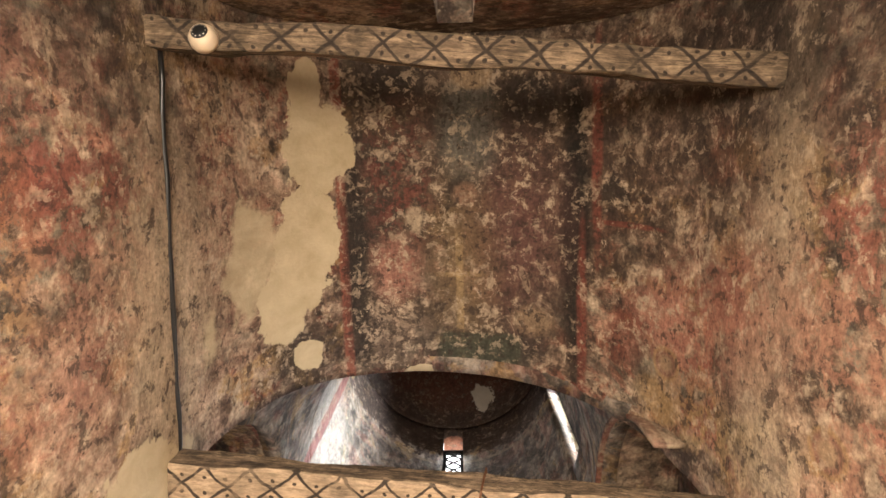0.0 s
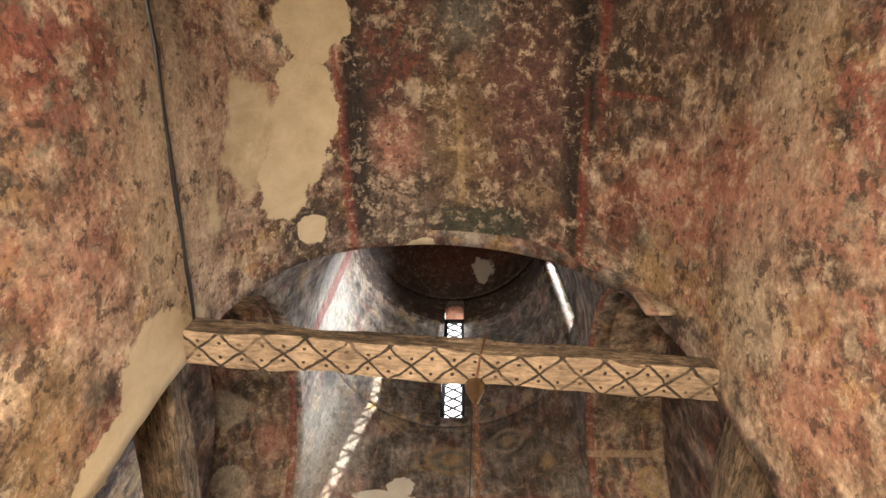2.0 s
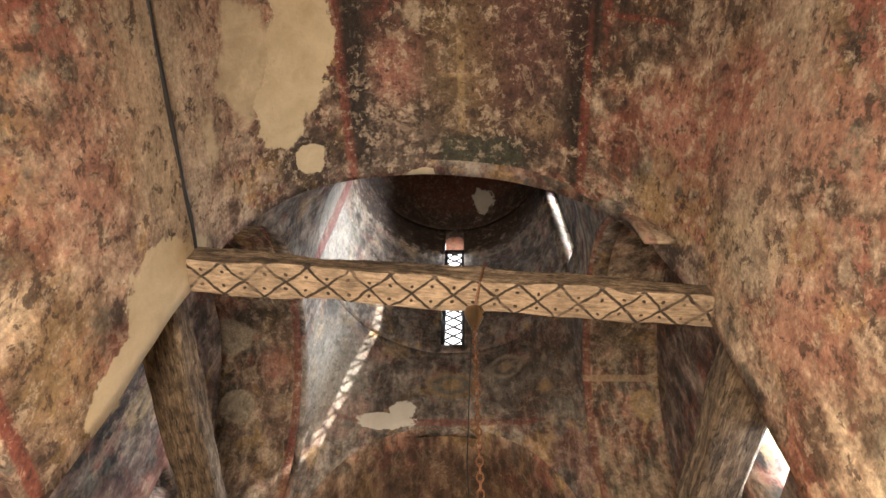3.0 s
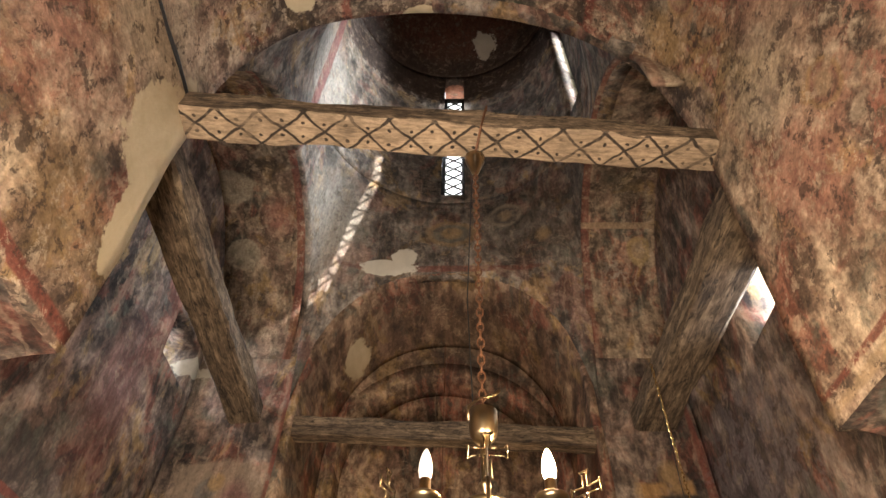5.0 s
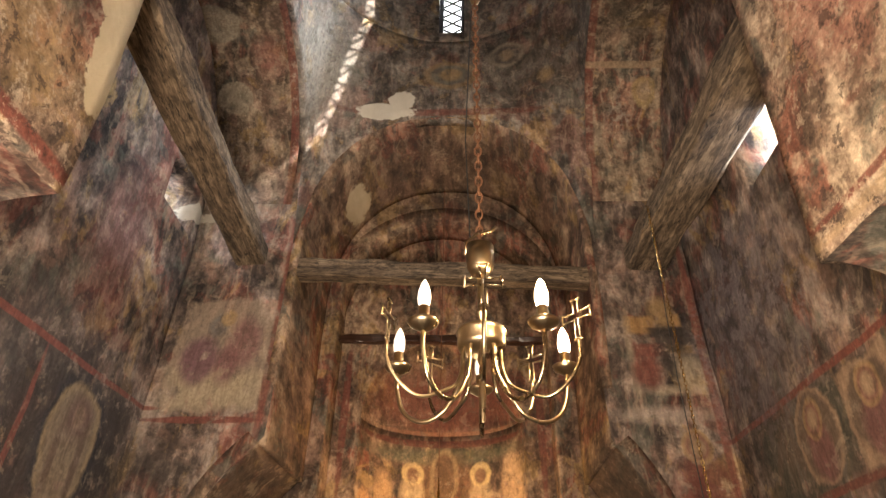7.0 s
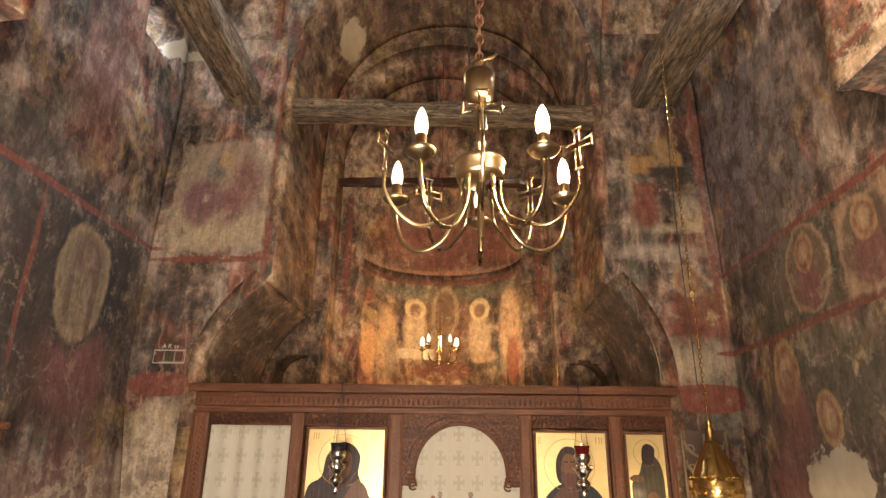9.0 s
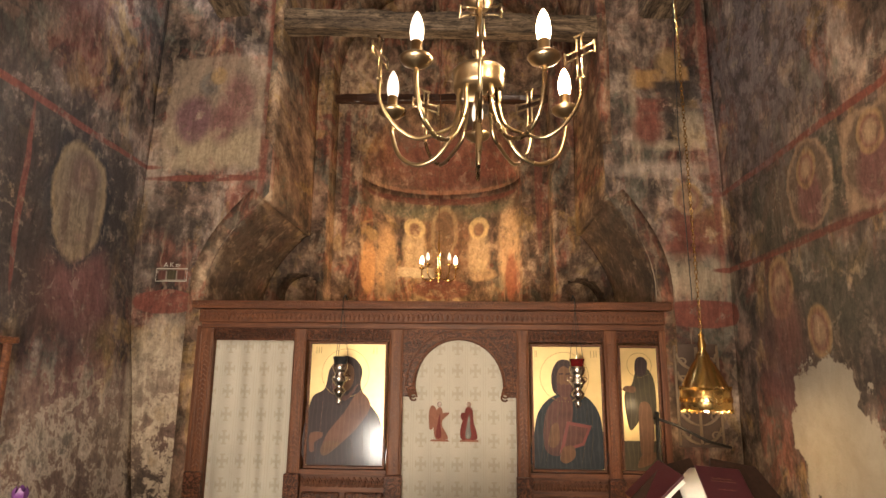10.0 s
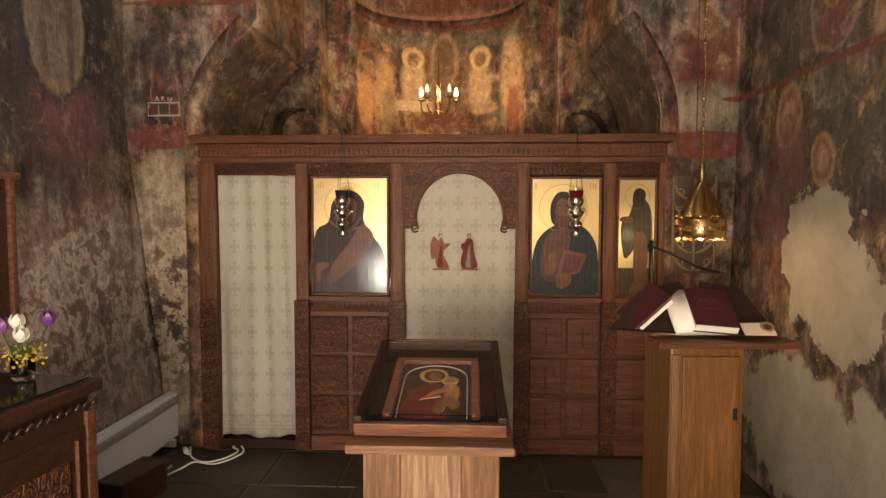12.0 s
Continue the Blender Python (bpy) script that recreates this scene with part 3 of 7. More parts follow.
M_BEMA = fresco("fresco_bema", seed=37.0, speck=0.2, chips=0.15, strokes=0.45, warm=0.6, soot=0.35, loss=0.25, base=((0.045, 0.03, 0.022), (0.12, 0.072, 0.045), (0.21, 0.13, 0.08), (0.40, 0.28, 0.18)), stretch=(1.1, 0.45, 0.8), scratch=(16.0, 4.5, 11.0), blobs=[
    ((-0.96, 4.8, 5.3), (0.13, 0.25, 0.2), PLASTER, 0.08, 0.9),
    # two dark areas on the pier sides below the corbels
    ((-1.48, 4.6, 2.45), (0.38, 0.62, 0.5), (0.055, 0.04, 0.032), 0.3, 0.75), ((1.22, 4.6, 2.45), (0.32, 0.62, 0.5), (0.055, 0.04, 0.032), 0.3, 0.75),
    ((-0.1, 4.7, 5.5), (1.0, 0.6, 0.5), (0.07, 0.05, 0.04), 0.5, 0.6),
    ((-0.13, 6.0, 3.7), (0.75, 0.8, 0.28), (0.17, 0.06, 0.04), 0.3, 0.8),
    ((-0.13, 6.0, 3.32), (0.9, 0.8, 0.035), RED, 0.15, 0.8),
    ((-0.13, 6.0, 3.2), (0.75, 0.8, 0.08), GREEN, 0.3, 0.7),
    ((-0.13, 6.0, 2.85), (0.32, 0.8, 0.38), (0.20, 0.10, 0.05), 0.2, 0.6),
    ((-0.13, 6.2, 3.0), (0.14, 0.8, 0.28), (0.34, 0.23, 0.12), 0.08, 0.7),
    ((-0.13, 6.2, 2.98), (0.10, 0.8, 0.25), (0.16, 0.09, 0.05), 0.08, 0.9),
    ((-0.42, 6.0, 2.78), (0.11, 0.7, 0.26), (0.52, 0.36, 0.2), 0.2, 0.8),
    ((0.22, 6.0, 2.78), (0.11, 0.7, 0.26), (0.52, 0.36, 0.2), 0.2, 0.8),
    ((-0.68, 5.8, 2.72), (0.09, 0.5, 0.32), (0.50, 0.30, 0.15), 0.2, 0.8),
    ((0.50, 5.8, 2.78), (0.09, 0.5, 0.36), (0.52, 0.34, 0.19), 0.2, 0.8),
    ((-0.13, 6.2, 2.42), (0.30, 0.8, 0.10), RED, 0.1, 0.8), ((-0.82, 5.7, 2.58), (0.055, 0.35, 0.26), (0.50, 0.27, 0.12), 0.15, 0.85), ((-0.80, 5.75, 2.90), (0.045, 0.3, 0.06), OCHRE, 0.15, 0.9),
    ((-0.64, 5.9, 2.55), (0.05, 0.35, 0.22), (0.22, 0.16, 0.10), 0.2, 0.8), ((-0.40, 6.0, 2.58), (0.16, 0.5, 0.05), (0.55, 0.42, 0.27), 0.15, 0.85, 1), ((0.26, 6.0, 2.55), (0.14, 0.5, 0.06), (0.40, 0.26, 0.14), 0.2, 0.8),
    ((0.52, 5.8, 2.50), (0.05, 0.4, 0.22), (0.26, 0.09, 0.05), 0.2, 0.85), ((-0.13, 6.0, 3.42), (0.62, 0.8, 0.022), (0.30, 0.14, 0.08), 0.3, 0.7),
    ((-0.42, 6.0, 3.03), (0.10, 0.8, 0.11), (0.60, 0.42, 0.2), 0.1, 0.9),
    ((-0.42, 6.0, 3.02), (0.055, 0.8, 0.07), (0.20, 0.10, 0.06), 0.2, 0.9),
    ((0.22, 6.0, 3.03), (0.10, 0.8, 0.11), (0.60, 0.42, 0.2), 0.1, 0.9),
    ((0.22, 6.0, 3.02), (0.055, 0.8, 0.07), (0.20, 0.10, 0.06), 0.2, 0.9),
    ((-1.02, 5.4, 3.4), (0.035, 0.3, 0.75), RED, 0.15, 0.8), ((0.76, 5.4, 3.4), (0.035, 0.3, 0.75), RED, 0.15, 0.8),
    ((-1.02, 5.15, 3.85), (0.2, 0.2, 0.04), RED, 0.15, 0.8)])
M_ARCH = fresco("fresco_arch", seed=51.0, speck=0.5, strokes=0.5, warm=0.45, soot=0.35, loss=0.3, base=((0.05, 0.036, 0.027), (0.16, 0.115, 0.078), (0.26, 0.19, 0.13), (0.40, 0.315, 0.22)), blobs=[
    # soffits of the side arches
    ((-2.05, 3.20, 6.0), (0.26, 0.16, 0.25), (0.30, 0.25, 0.18), 0.05, 0.9), ((-1.95, 3.72, 5.7), (0.16, 0.13, 0.16), (0.30, 0.25, 0.18), 0.05, 0.9),
    ((-1.75, 3.02, 6.1), (0.3, 0.10, 0.2), DARK, 0.4, 0.8), ((-1.6, 3.45, 5.9), (0.14, 0.14, 0.3), ROSE, 0.5, 0.6),
    ((-1.41, 2.86, 5.3), (0.035, 1.3, 1.1), RED, 0.15, 0.8, 1), ((1.18, 2.86, 5.3), (0.035, 1.3, 1.1), RED, 0.15, 0.7, 1),
    ((1.5, 3.56, 5.86), (0.4, 0.022, 0.3), TAN, 0.2, 0.85, 1), ((1.5, 3.02, 6.1), (0.24, 0.30, 0.4), (0.05, 0.045, 0.034), 0.2, 0.7),
    ((1.65, 3.72, 5.70), (0.10, 0.09, 0.45), (0.30, 0.21, 0.10), 0.1, 0.85), ((1.65, 3.72, 5.70), (0.06, 0.055, 0.45), TAN, 0.2, 0.9),
    ((1.45, 3.84, 5.52), (0.10, 0.10, 0.3), (0.28, 0.23, 0.18), 0.7, 0.9), ((1.42, 4.05, 4.62), (0.11, 0.12, 0.12), (0.28, 0.19, 0.10), 0.15, 0.85)])
M_BEAM = wood("weathered_beam", (0.27, 0.195, 0.125), (0.07, 0.048, 0.033), "x", 1.5, 0.9, 0.95)
M_CARVED = wood("carved_walnut", (0.17, 0.085, 0.045), (0.07, 0.033, 0.018), "x", 1.5, 0.45, 0.0, 0.2)
M_FLOOR = plain("stone_floor", (0.10, 0.085, 0.065), 0.5, 0, 0.4, 6, 0.006)
M_BRASS = plain("brass", (0.33, 0.245, 0.145), 0.3, 1.0, 0.15, 20, 0.0005)
M_GILT = plain("polished_brass", (0.66, 0.45, 0.17), 0.22, 1.0, 0.15, 20, 0.0005)
M_BULB = glow("lit_bulb", (1.0, 0.72, 0.42), 10)

# ---- building blocks ----


def mesh_of(name, bm, material, smooth=False):
    me = bpy.data.meshes.new(name)
    bm.to_mesh(me)
    bm.free()
    me.materials.append(material)
    if smooth:
        me.shade_smooth()
    return me


def part(name, bm, material, parent=None, label="", smooth=False, at=None):
    ob = new(name, mesh_of(name, bm, material, smooth))
    if parent is not None:
        ob.parent = parent
    if at is not None:
        ob.matrix_basis = at
    if label:
        tagged(ob, label)
    return ob


def thing(name, label, category, at=None, group="", kind=""):
    ob = new(name)
    ob.empty_display_size = 0.1
    if at is not None:
        ob.matrix_basis = at
    return tagged(ob, label, category, group, kind)


def box_bm(cx, cy, cz, sx, sy, sz, bevel=0.0, bm=None, m=None):
    own = bmesh.new()
    bmesh.ops.create_cube(own, size=1.0, matrix=Matrix.Translation((cx, cy, cz)) @ Matrix.Diagonal((sx, sy, sz, 1)))
    if bevel:
        bmesh.ops.bevel(own, geom=own.edges[:], offset=bevel, segments=2, affect="EDGES", profile=0.5)
    if m is not None:
        bmesh.ops.transform(own, matrix=m, verts=own.verts)
    if bm is None:
        return own
    tmp = bpy.data.meshes.new("tmp")
    own.to_mesh(tmp)
    own.free()
    bm.from_mesh(tmp)
    bpy.data.meshes.remove(tmp)
    return bm


def rough_at(p, amount, scale=1.6):
    v = noise.noise_vector(Vector(p) * scale) * amount + noise.noise_vector(Vector(p) * scale * 4.1) * amount * 0.28
    return Vector(p) + v


def shell(name, fn, nu, nv, material, thick=0.3, rough=0.012, kind="structure", label="", category="", flip=False, hole=None):
    """A curved piece of the setting: fn(u, v) -> point, u and v from 0 to 1, thickened away from the room."""
    bm = bmesh.new()
    grid = [[bm.verts.new(rough_at(fn(i / nu, j / nv), rough)) for j in range(nv + 1)] for i in range(nu + 1)]
    for i in range(nu):
        for j in range(nv):
            if hole and hole(fn((i + 0.5) / nu, (j + 0.5) / nv)):
                continue
            q = (grid[i][j], grid[i + 1][j], grid[i + 1][j + 1], grid[i][j + 1])
            bm.faces.new(q[::-1] if flip else q)
    ob = part(name, bm, material, smooth=True)
    if thick:
        s = ob.modifiers.new("thickness", "SOLIDIFY")
        s.thickness, s.offset = thick, -1.0
    return tagged(ob, label, category, kind=kind)


def lathe_bm(profile, segments=20, bm=None, m=None):
    """profile: (radius, z) from bottom to top."""
    own = bm if bm is not None else bmesh.new()
    m = m or Matrix.Identity(4)
    rings = []
    for r, z in profile:
        if r < 1e-5:
            rings.append([own.verts.new(m @ Vector((0, 0, z)))])
        else:
            rings.append([own.verts.new(m @ Vector((r * math.cos(2 * math.pi * k / segments), r * math.sin(2 * math.pi * k / segments), z))) for k in range(segments)])
    for a, b in zip(rings, rings[1:]):
        for k in range(segments):
            n = (k + 1) % segments
            if len(a) == 1 and len(b) == 1:
                continue
            if len(a) == 1:
                own.faces.new((a[0], b[n], b[k]))
            elif len(b) == 1:
                own.faces.new((a[k], a[n], b[0]))
            else:
                own.faces.new((a[k], a[n], b[n], b[k]))
    return own


def tube_bm(points, radius, segments=8, bm=None, closed=False):
    """A round bar along points; radius a number or one per point."""
    own = bm if bm is not None else bmesh.new()
    pts = [Vector(p) for p in points]
    n = len(pts)
    rings, side = [], None
    for i, p in enumerate(pts):
        a = pts[(i - 1) % n] if closed or i else p
        b = pts[(i + 1) % n] if closed or i < n - 1 else p
        d = (b - a).normalized()
        if side is None:
            side = d.orthogonal().normalized()
        side = (side - d * side.dot(d)).normalized()
        up = d.cross(side)
        r = radius[i] if isinstance(radius, (list, tuple)) else radius
        rings.append([own.verts.new(p + r * (math.cos(t) * side + math.sin(t) * up)) for t in (2 * math.pi * k / segments for k in range(segments))])
    for i in range(n if closed else n - 1):
        a, b = rings[i], rings[(i + 1) % n]
        for k in range(segments):
            own.faces.new((a[k], a[(k + 1) % segments], b[(k + 1) % segments], b[k]))
    if not closed:
        own.faces.new(rings[0][::-1])
        own.faces.new(rings[-1])
    return own


def lerp(a, b, t):
    return a + (b - a) * t


def ease(t):
    t = min(1.0, max(0.0, t))
    return t * t * (3 - 2 * t)


# ---- the shell of the church ----
XN, XS = -2.12, 1.80          # faces of the north and south walls
YW, YE = -0.78, 4.05          # west wall, west faces of the east piers
BN, BS = -1.29, 1.33          # faces of the west bay's upper walls
CX, CY, DR, DX = -0.04, 2.86, 1.27, 1.33  # dome's axis and the drum's radii along y and x
Z_ARCH, Z_DRUM, Z_CAP = 6.12, 6.97, 10.05


def north_x(z):
    return -1.93 + (XN + 1.93) * ease(z / 2.4)


def y_end(x):
    return 1.68 + 0.075 * x


def skew(y):
    return 0.05 * (1.7 - y)


def arch_curve(u, half, spring, rise, power=2.3):
    """u from -1 to 1 across an arch: offset and height of a slightly squared arch."""
    a = math.pi * (u + 1) / 2
    c, s = -math.cos(a), math.sin(a)
    e = 2 / power
    return half * math.copysign(abs(c) ** e, c), spring + rise * abs(s) ** e


# floor: one slab under stone flags
floor = part("floor", box_bm((XN + XS) / 2, 2.4, -0.09, 5.2, 7.6, 0.14), M_FLOOR)
tagged(floor, "dark worn stone slab floor", "floor", kind="structure")


# north and south walls with a window opening each, in strips round the opening
def side_wall(name, xf, y0, y1, z0, z1, window, flip, label):
    wy0, wy1, wz0, wz1 = window
    nu, nv = int((y1 - y0) / 0.06), int((z1 - z0) / 0.06)
    shell(name, lambda u, v: (xf(lerp(z0, z1, v)), lerp(y0, y1, u), lerp(z0, z1, v)), nu, nv, M_WALL, 0.5, 0.016, flip=flip, label=label, category="wall",
          hole=lambda p: wy0 < p[1] < wy1 and wz0 < p[2] < wz1)


N_WIN, S_WIN = (3.45, 3.92, 4.38, 4.80), (2.52, 2.94, 3.96, 4.70)
side_wall("wall_north", north_x, YW, YE + 0.02, -0.05, 6.3, N_WIN, False, "sooty painted plaster wall with worn saints")
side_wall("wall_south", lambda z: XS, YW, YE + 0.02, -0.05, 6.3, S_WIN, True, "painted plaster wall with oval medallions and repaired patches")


# upper walls and barrel vault of the west bay in one sweep
def bay(u, v):
    x0 = 0.02
    if u < 0.22:
        z = lerp(2.90, 4.35, u / 0.22)
        x = BN + 0.02 * math.sin(u * 9)
        y = lerp(YW, y_end(x) + 0.05 - 0.05 * ease((z - 3) / 1.2), v)
        return (x + skew(y), y, z)
    if u > 0.78:
        z = lerp(2.74, 4.35, (1 - u) / 0.22)
        y = lerp(YW, y_end(BS) + 0.07 - 0.05 * ease((z - 3) / 1.2), v)
        return (BS + skew(y), y, z)
    dx, z = arch_curve((u - 0.5) / 0.28, 1.31, 4.35, 1.66)
    y = lerp(YW, y_end(dx), v)
    return (x0 + dx + skew(y), y, z)


shell("vault_west", bay, 90, 44, M_VAULT, 0.3, 0.018, label="painted barrel vault with lost plaster over the west bay", category="vault", flip=True)


# undersides and east ends of the two hanging side walls
def corbel(name, xa, xb, za, zb, flip):
    shell(name, lambda u, v: (lerp(xa + skew(lerp(YW, y_end(xa) + 0.05, v)), xb, u), lerp(YW, y_end(xa) + 0.05, v), lerp(za, zb, ease(u))), 10, 26, M_WALL, 0, 0.012,
          label="painted underside of the hanging side wall with a red border", category="wall", flip=flip)
    shell(name + "_end", lambda u, v: (lerp(xa, xb, u), y_end(xa) + 0.05 - 0.05 * ease((z_of(v) - 3) / 1.2), lerp(lerp(za, zb, ease(u)), 6.2, v)), 8, 30, M_WALL, 0, 0.012,
          label="painted end of the hanging side wall", category="wall", flip=not flip)


def z_of(v):
    return lerp(2.9, 6.2, v)


corbel("corbel_north", BN, XN - 0.05, 2.90, 2.66, False)
corbel("corbel_south", BS, XS + 0.05, 2.74, 2.50, True)


# arches over the north and south arms
def arm(name, xa, xb, flip):
    def f(u, v):
        dy, z = arch_curve(2 * u - 1, 1.2, 4.75, 1.36, 2.1)
        return (lerp(xa, xb, v), CY + dy - 0.02, z)
    shell(name, f, 40, 10, M_ARCH, 0.03, 0.014, label="painted soffit of a side arch", category="arch", flip=flip)


arm("arch_north", -1.38, XN - 0.02, True)
arm("arch_south", 1.15, XS + 0.02, False)


# pendentives from the square of arches up to the ring of the drum
def boundary(th):
    c, s = math.cos(th), math.sin(th)
    hx, hy = (1.23 if c > 0 else 1.30), (1.16 if s > 0 else 1.16)
    k = 1 / max(abs(c) / hx, abs(s) / hy)
    x, y = CX + k * c, CY + k * s
    if abs(c) / hx > abs(s) / hy:
        t = (y - CY) / 1.2
        z = 4.75 + 1.36 * max(0.0, 1 - abs(t) ** 2.1) ** (1 / 2.1)
    elif s > 0:
        t = (x + 0.1) / 1.17
        z = 4.35 + 1.42 * max(0.0, 1 - abs(t) ** 2.2) ** (1 / 2.2)
        y = YE - 0.015
    else:
        t = (x + 0.02) / 1.34
        z = 4.35 + 1.66 * max(0.0, 1 - abs(t) ** 2.3) ** (1 / 2.3)
        y = y_end(x)
    return Vector((x, y, z))


def pendentive(a0):
    def f(u, v):
        th = a0 + u * math.pi / 2
        lo, hi = boundary(th), Vector((CX + DX * math.cos(th), CY + DR * math.sin(th), Z_DRUM))
        p = lo.lerp(hi, v)
        p.z = lerp(lo.z, hi.z, v ** 0.8)
        return p
    return f


for k, side in enumerate(("north_east", "north_west", "south_west", "south_east")):
    a0 = (0.5 * math.pi, math.pi, 1.5 * math.pi, 0.0)[k]
    shell("pendentive_" + side, pendentive(a0), 40, 14, M_DRUM, 0.12, 0.01, label="smoke-stained painted pendentive below the drum, light and shade in its colour", category="pendentive", flip=True)

# drum with slit windows, in sectors round the openings, and the dome's cap
WIN_HALF = {0: 0.13, 1: 0.125}
WINDOWS = {0: math.radians(90), 1: math.radians(13)}
WIN_Z = {0: (7.12, 9.95), 1: (7.38, 9.60)}


def drum_piece(name, a, b, z0, z1, parent):
    n = max(2, int((b - a) / 0.09))
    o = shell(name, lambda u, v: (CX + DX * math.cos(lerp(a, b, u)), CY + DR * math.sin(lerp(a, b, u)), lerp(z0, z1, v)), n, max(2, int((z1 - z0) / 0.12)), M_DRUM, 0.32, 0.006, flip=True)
    for key in ("label", "category", "kind"):
        if key in o:
            del o[key]
    o.parent = parent


drum = thing("drum", "tall painted drum with narrow windows below the dome", "drum", kind="structure")
order = sorted((w % (2 * math.pi), WIN_HALF[k] / DR, *WIN_Z[k]) for k, w in WINDOWS.items())
for (a, da, _, _), (b, db, _, _) in zip(order, order[1:] + [(order[0][0] + 2 * math.pi, *order[0][1:])]):
    drum_piece("wall_sector", a + da, b - db, Z_DRUM, Z_CAP, drum)
for a, dw, low, high in order:
    drum_piece("wall_below_window", a - dw, a + dw, Z_DRUM, low, drum)
    drum_piece("wall_above_window", a - dw, a + dw, high, Z_CAP, drum)


def cap(u, v):
    th, el = 2 * math.pi * u, v * math.pi / 2 * 0.995
    return (CX + DX * math.cos(th) * math.cos(el), CY + DR * math.sin(th) * math.cos(el), Z_CAP + 1.05 * math.sin(el))


shell("dome", cap, 48, 14, M_DRUM, 0.25, 0.006, label="dark reddish cap of the dome, its shade put into the colour, with a patch of lost plaster", category="dome", flip=True)

# ---- east end ----
EB_N, EB_S, Y_APSE = -1.24, 1.04, 5.15   # inner faces of the bema's upper walls, its east wall


def bema(u, v):
    if u < 0.25:
        return (EB_N, lerp(YE, Y_APSE, v), lerp(2.75, 4.35, u / 0.25))
    if u > 0.75:
        return (EB_S, lerp(YE, Y_APSE, v), lerp(2.75, 4.35, (1 - u) / 0.25))
    dx, z = arch_curve((u - 0.5) / 0.25, (EB_S - EB_N) / 2, 4.35, 1.42, 2.2)
    return ((EB_N + EB_S) / 2 + dx, lerp(YE, Y_APSE, v), z)


shell("vault_bema", bema, 70, 14, M_BEMA, 0.06, 0.012, label="painted vault and upper walls of the bema", category="vault", flip=True)


# west faces of the east piers, cut back below by a curved corbel
def cut(z):
    return 0.0 if z > 2.78 else 1.0 - ((z - 2.14) / 0.64) ** 1.8 if z > 2.14 else 1.0


def pier(name, xin, xout, xlow, flip):
    def f(u, v):
        z = lerp(-0.05, 6.2, v)
        t = cut(z)
        return (lerp(lerp(xin, xlow, t), xout, u), YE + 0.02 * math.sin(z * 2), z)
    shell(name, f, 14, 90, M_WALL, 0, 0.012, label="painted pier face with red borders above bare plaster", category="pier", flip=flip)
    def g(u, v):
        z = lerp(-0.05, 2.75, v)
        return (lerp(xin, xlow, cut(z)) - 0.004 * (1 if flip else -1), lerp(YE - 0.03, Y_APSE + 0.05, u), z)
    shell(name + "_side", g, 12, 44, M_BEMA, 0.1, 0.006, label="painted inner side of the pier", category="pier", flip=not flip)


pier("pier_north_east", EB_N, XN - 0.05, -1.62, True)
pier("pier_south_east", EB_S, XS + 0.05, 1.33, False)

# east wall with an arched recess, and the apse in its back
AX = -0.135
Y_BACK = 5.45


def round_opening(half, spring, y, out_x, out_z):
    def f(u, v):
        a = math.pi * u
        c, s = math.cos(a), math.sin(a)
        rim = Vector((AX - half * c, 0, spring + half * s))
        far = Vector((AX - out_x * math.copysign(min(1, abs(c) * 1.45), c), 0, spring + out_z * min(1, s * 1.45)))
        p = rim.lerp(far, v)
        return (p.x, y, p.z)
    return f


def niche_at(cx, cz, r):
    return lambda p: (math.hypot(p[0] - cx, p[2] - cz) < r if p[2] > cz else abs(p[0] - cx) < r and p[2] > cz - 0.5)


NICHES = ((-1.33, 2.25, 0.185), (1.06, 2.20, 0.19))
for name, half, spring, y, out_x, out_z in (("wall_east", 0.98, 4.37, Y_APSE, 1.6, 1.7), ("wall_recess", 0.735, 3.40, Y_BACK, 1.7, 2.3)):
    shell(name, round_opening(half, spring, y, out_x, out_z), 44, 16, M_BEMA, 0.0, 0.008, label="painted east wall round an arched recess", category="wall")
    for side, sgn in (("north", -1), ("south", 1)):
        xa, xb = AX + sgn * half, AX + sgn * out_x
        hole = None
        if half > 0.9:
            cx, cz, r = NICHES[0 if sgn < 0 else 1]
            hole = niche_at(cx, cz, r)
        shell(name + "_" + side, lambda u, v: (lerp(xa, xb, u), y, lerp(-0.05, spring, v)), 30, 150, M_BEMA, 0, 0.006, label="painted east wall beside the recess", category="wall",
              flip=sgn < 0, hole=hole)
for cx, cz, r in NICHES:
    def lining(u, v):
        q = r * 1.04
        if u < 0.25:
            return (cx - q, Y_APSE + 0.32 * v, cz - 0.6 * (1 - u * 4))
        if u > 0.75:
            return (cx + q, Y_APSE + 0.32 * v, cz - 0.6 * (u * 4 - 3))
        a = math.pi * (u - 0.25) * 2
        return (cx - q * math.cos(a), Y_APSE + 0.32 * v, cz + q * math.sin(a))

    shell("niche", lining, 32, 4, M_BEMA, 0.03, 0.003, label="dark arched side niche", category="niche", flip=True)
    shell("niche_back", lambda u, v: (lerp(cx - 0.3, cx + 0.3, u), Y_APSE + 0.33, lerp(cz - 0.6, cz + 0.3, v)), 4, 6, M_BEMA, 0.05, 0.003, label="dark back of a side niche", category="niche")
shell("recess_soffit", lambda u, v: (AX - 0.98 * math.cos(math.pi * u), lerp(Y_APSE, Y_BACK, v), 4.37 + 0.98 * math.sin(math.pi * u)), 36, 4, M_BEMA, 0.2, 0.006, label="painted soffit of the recess", category="arch", flip=True)
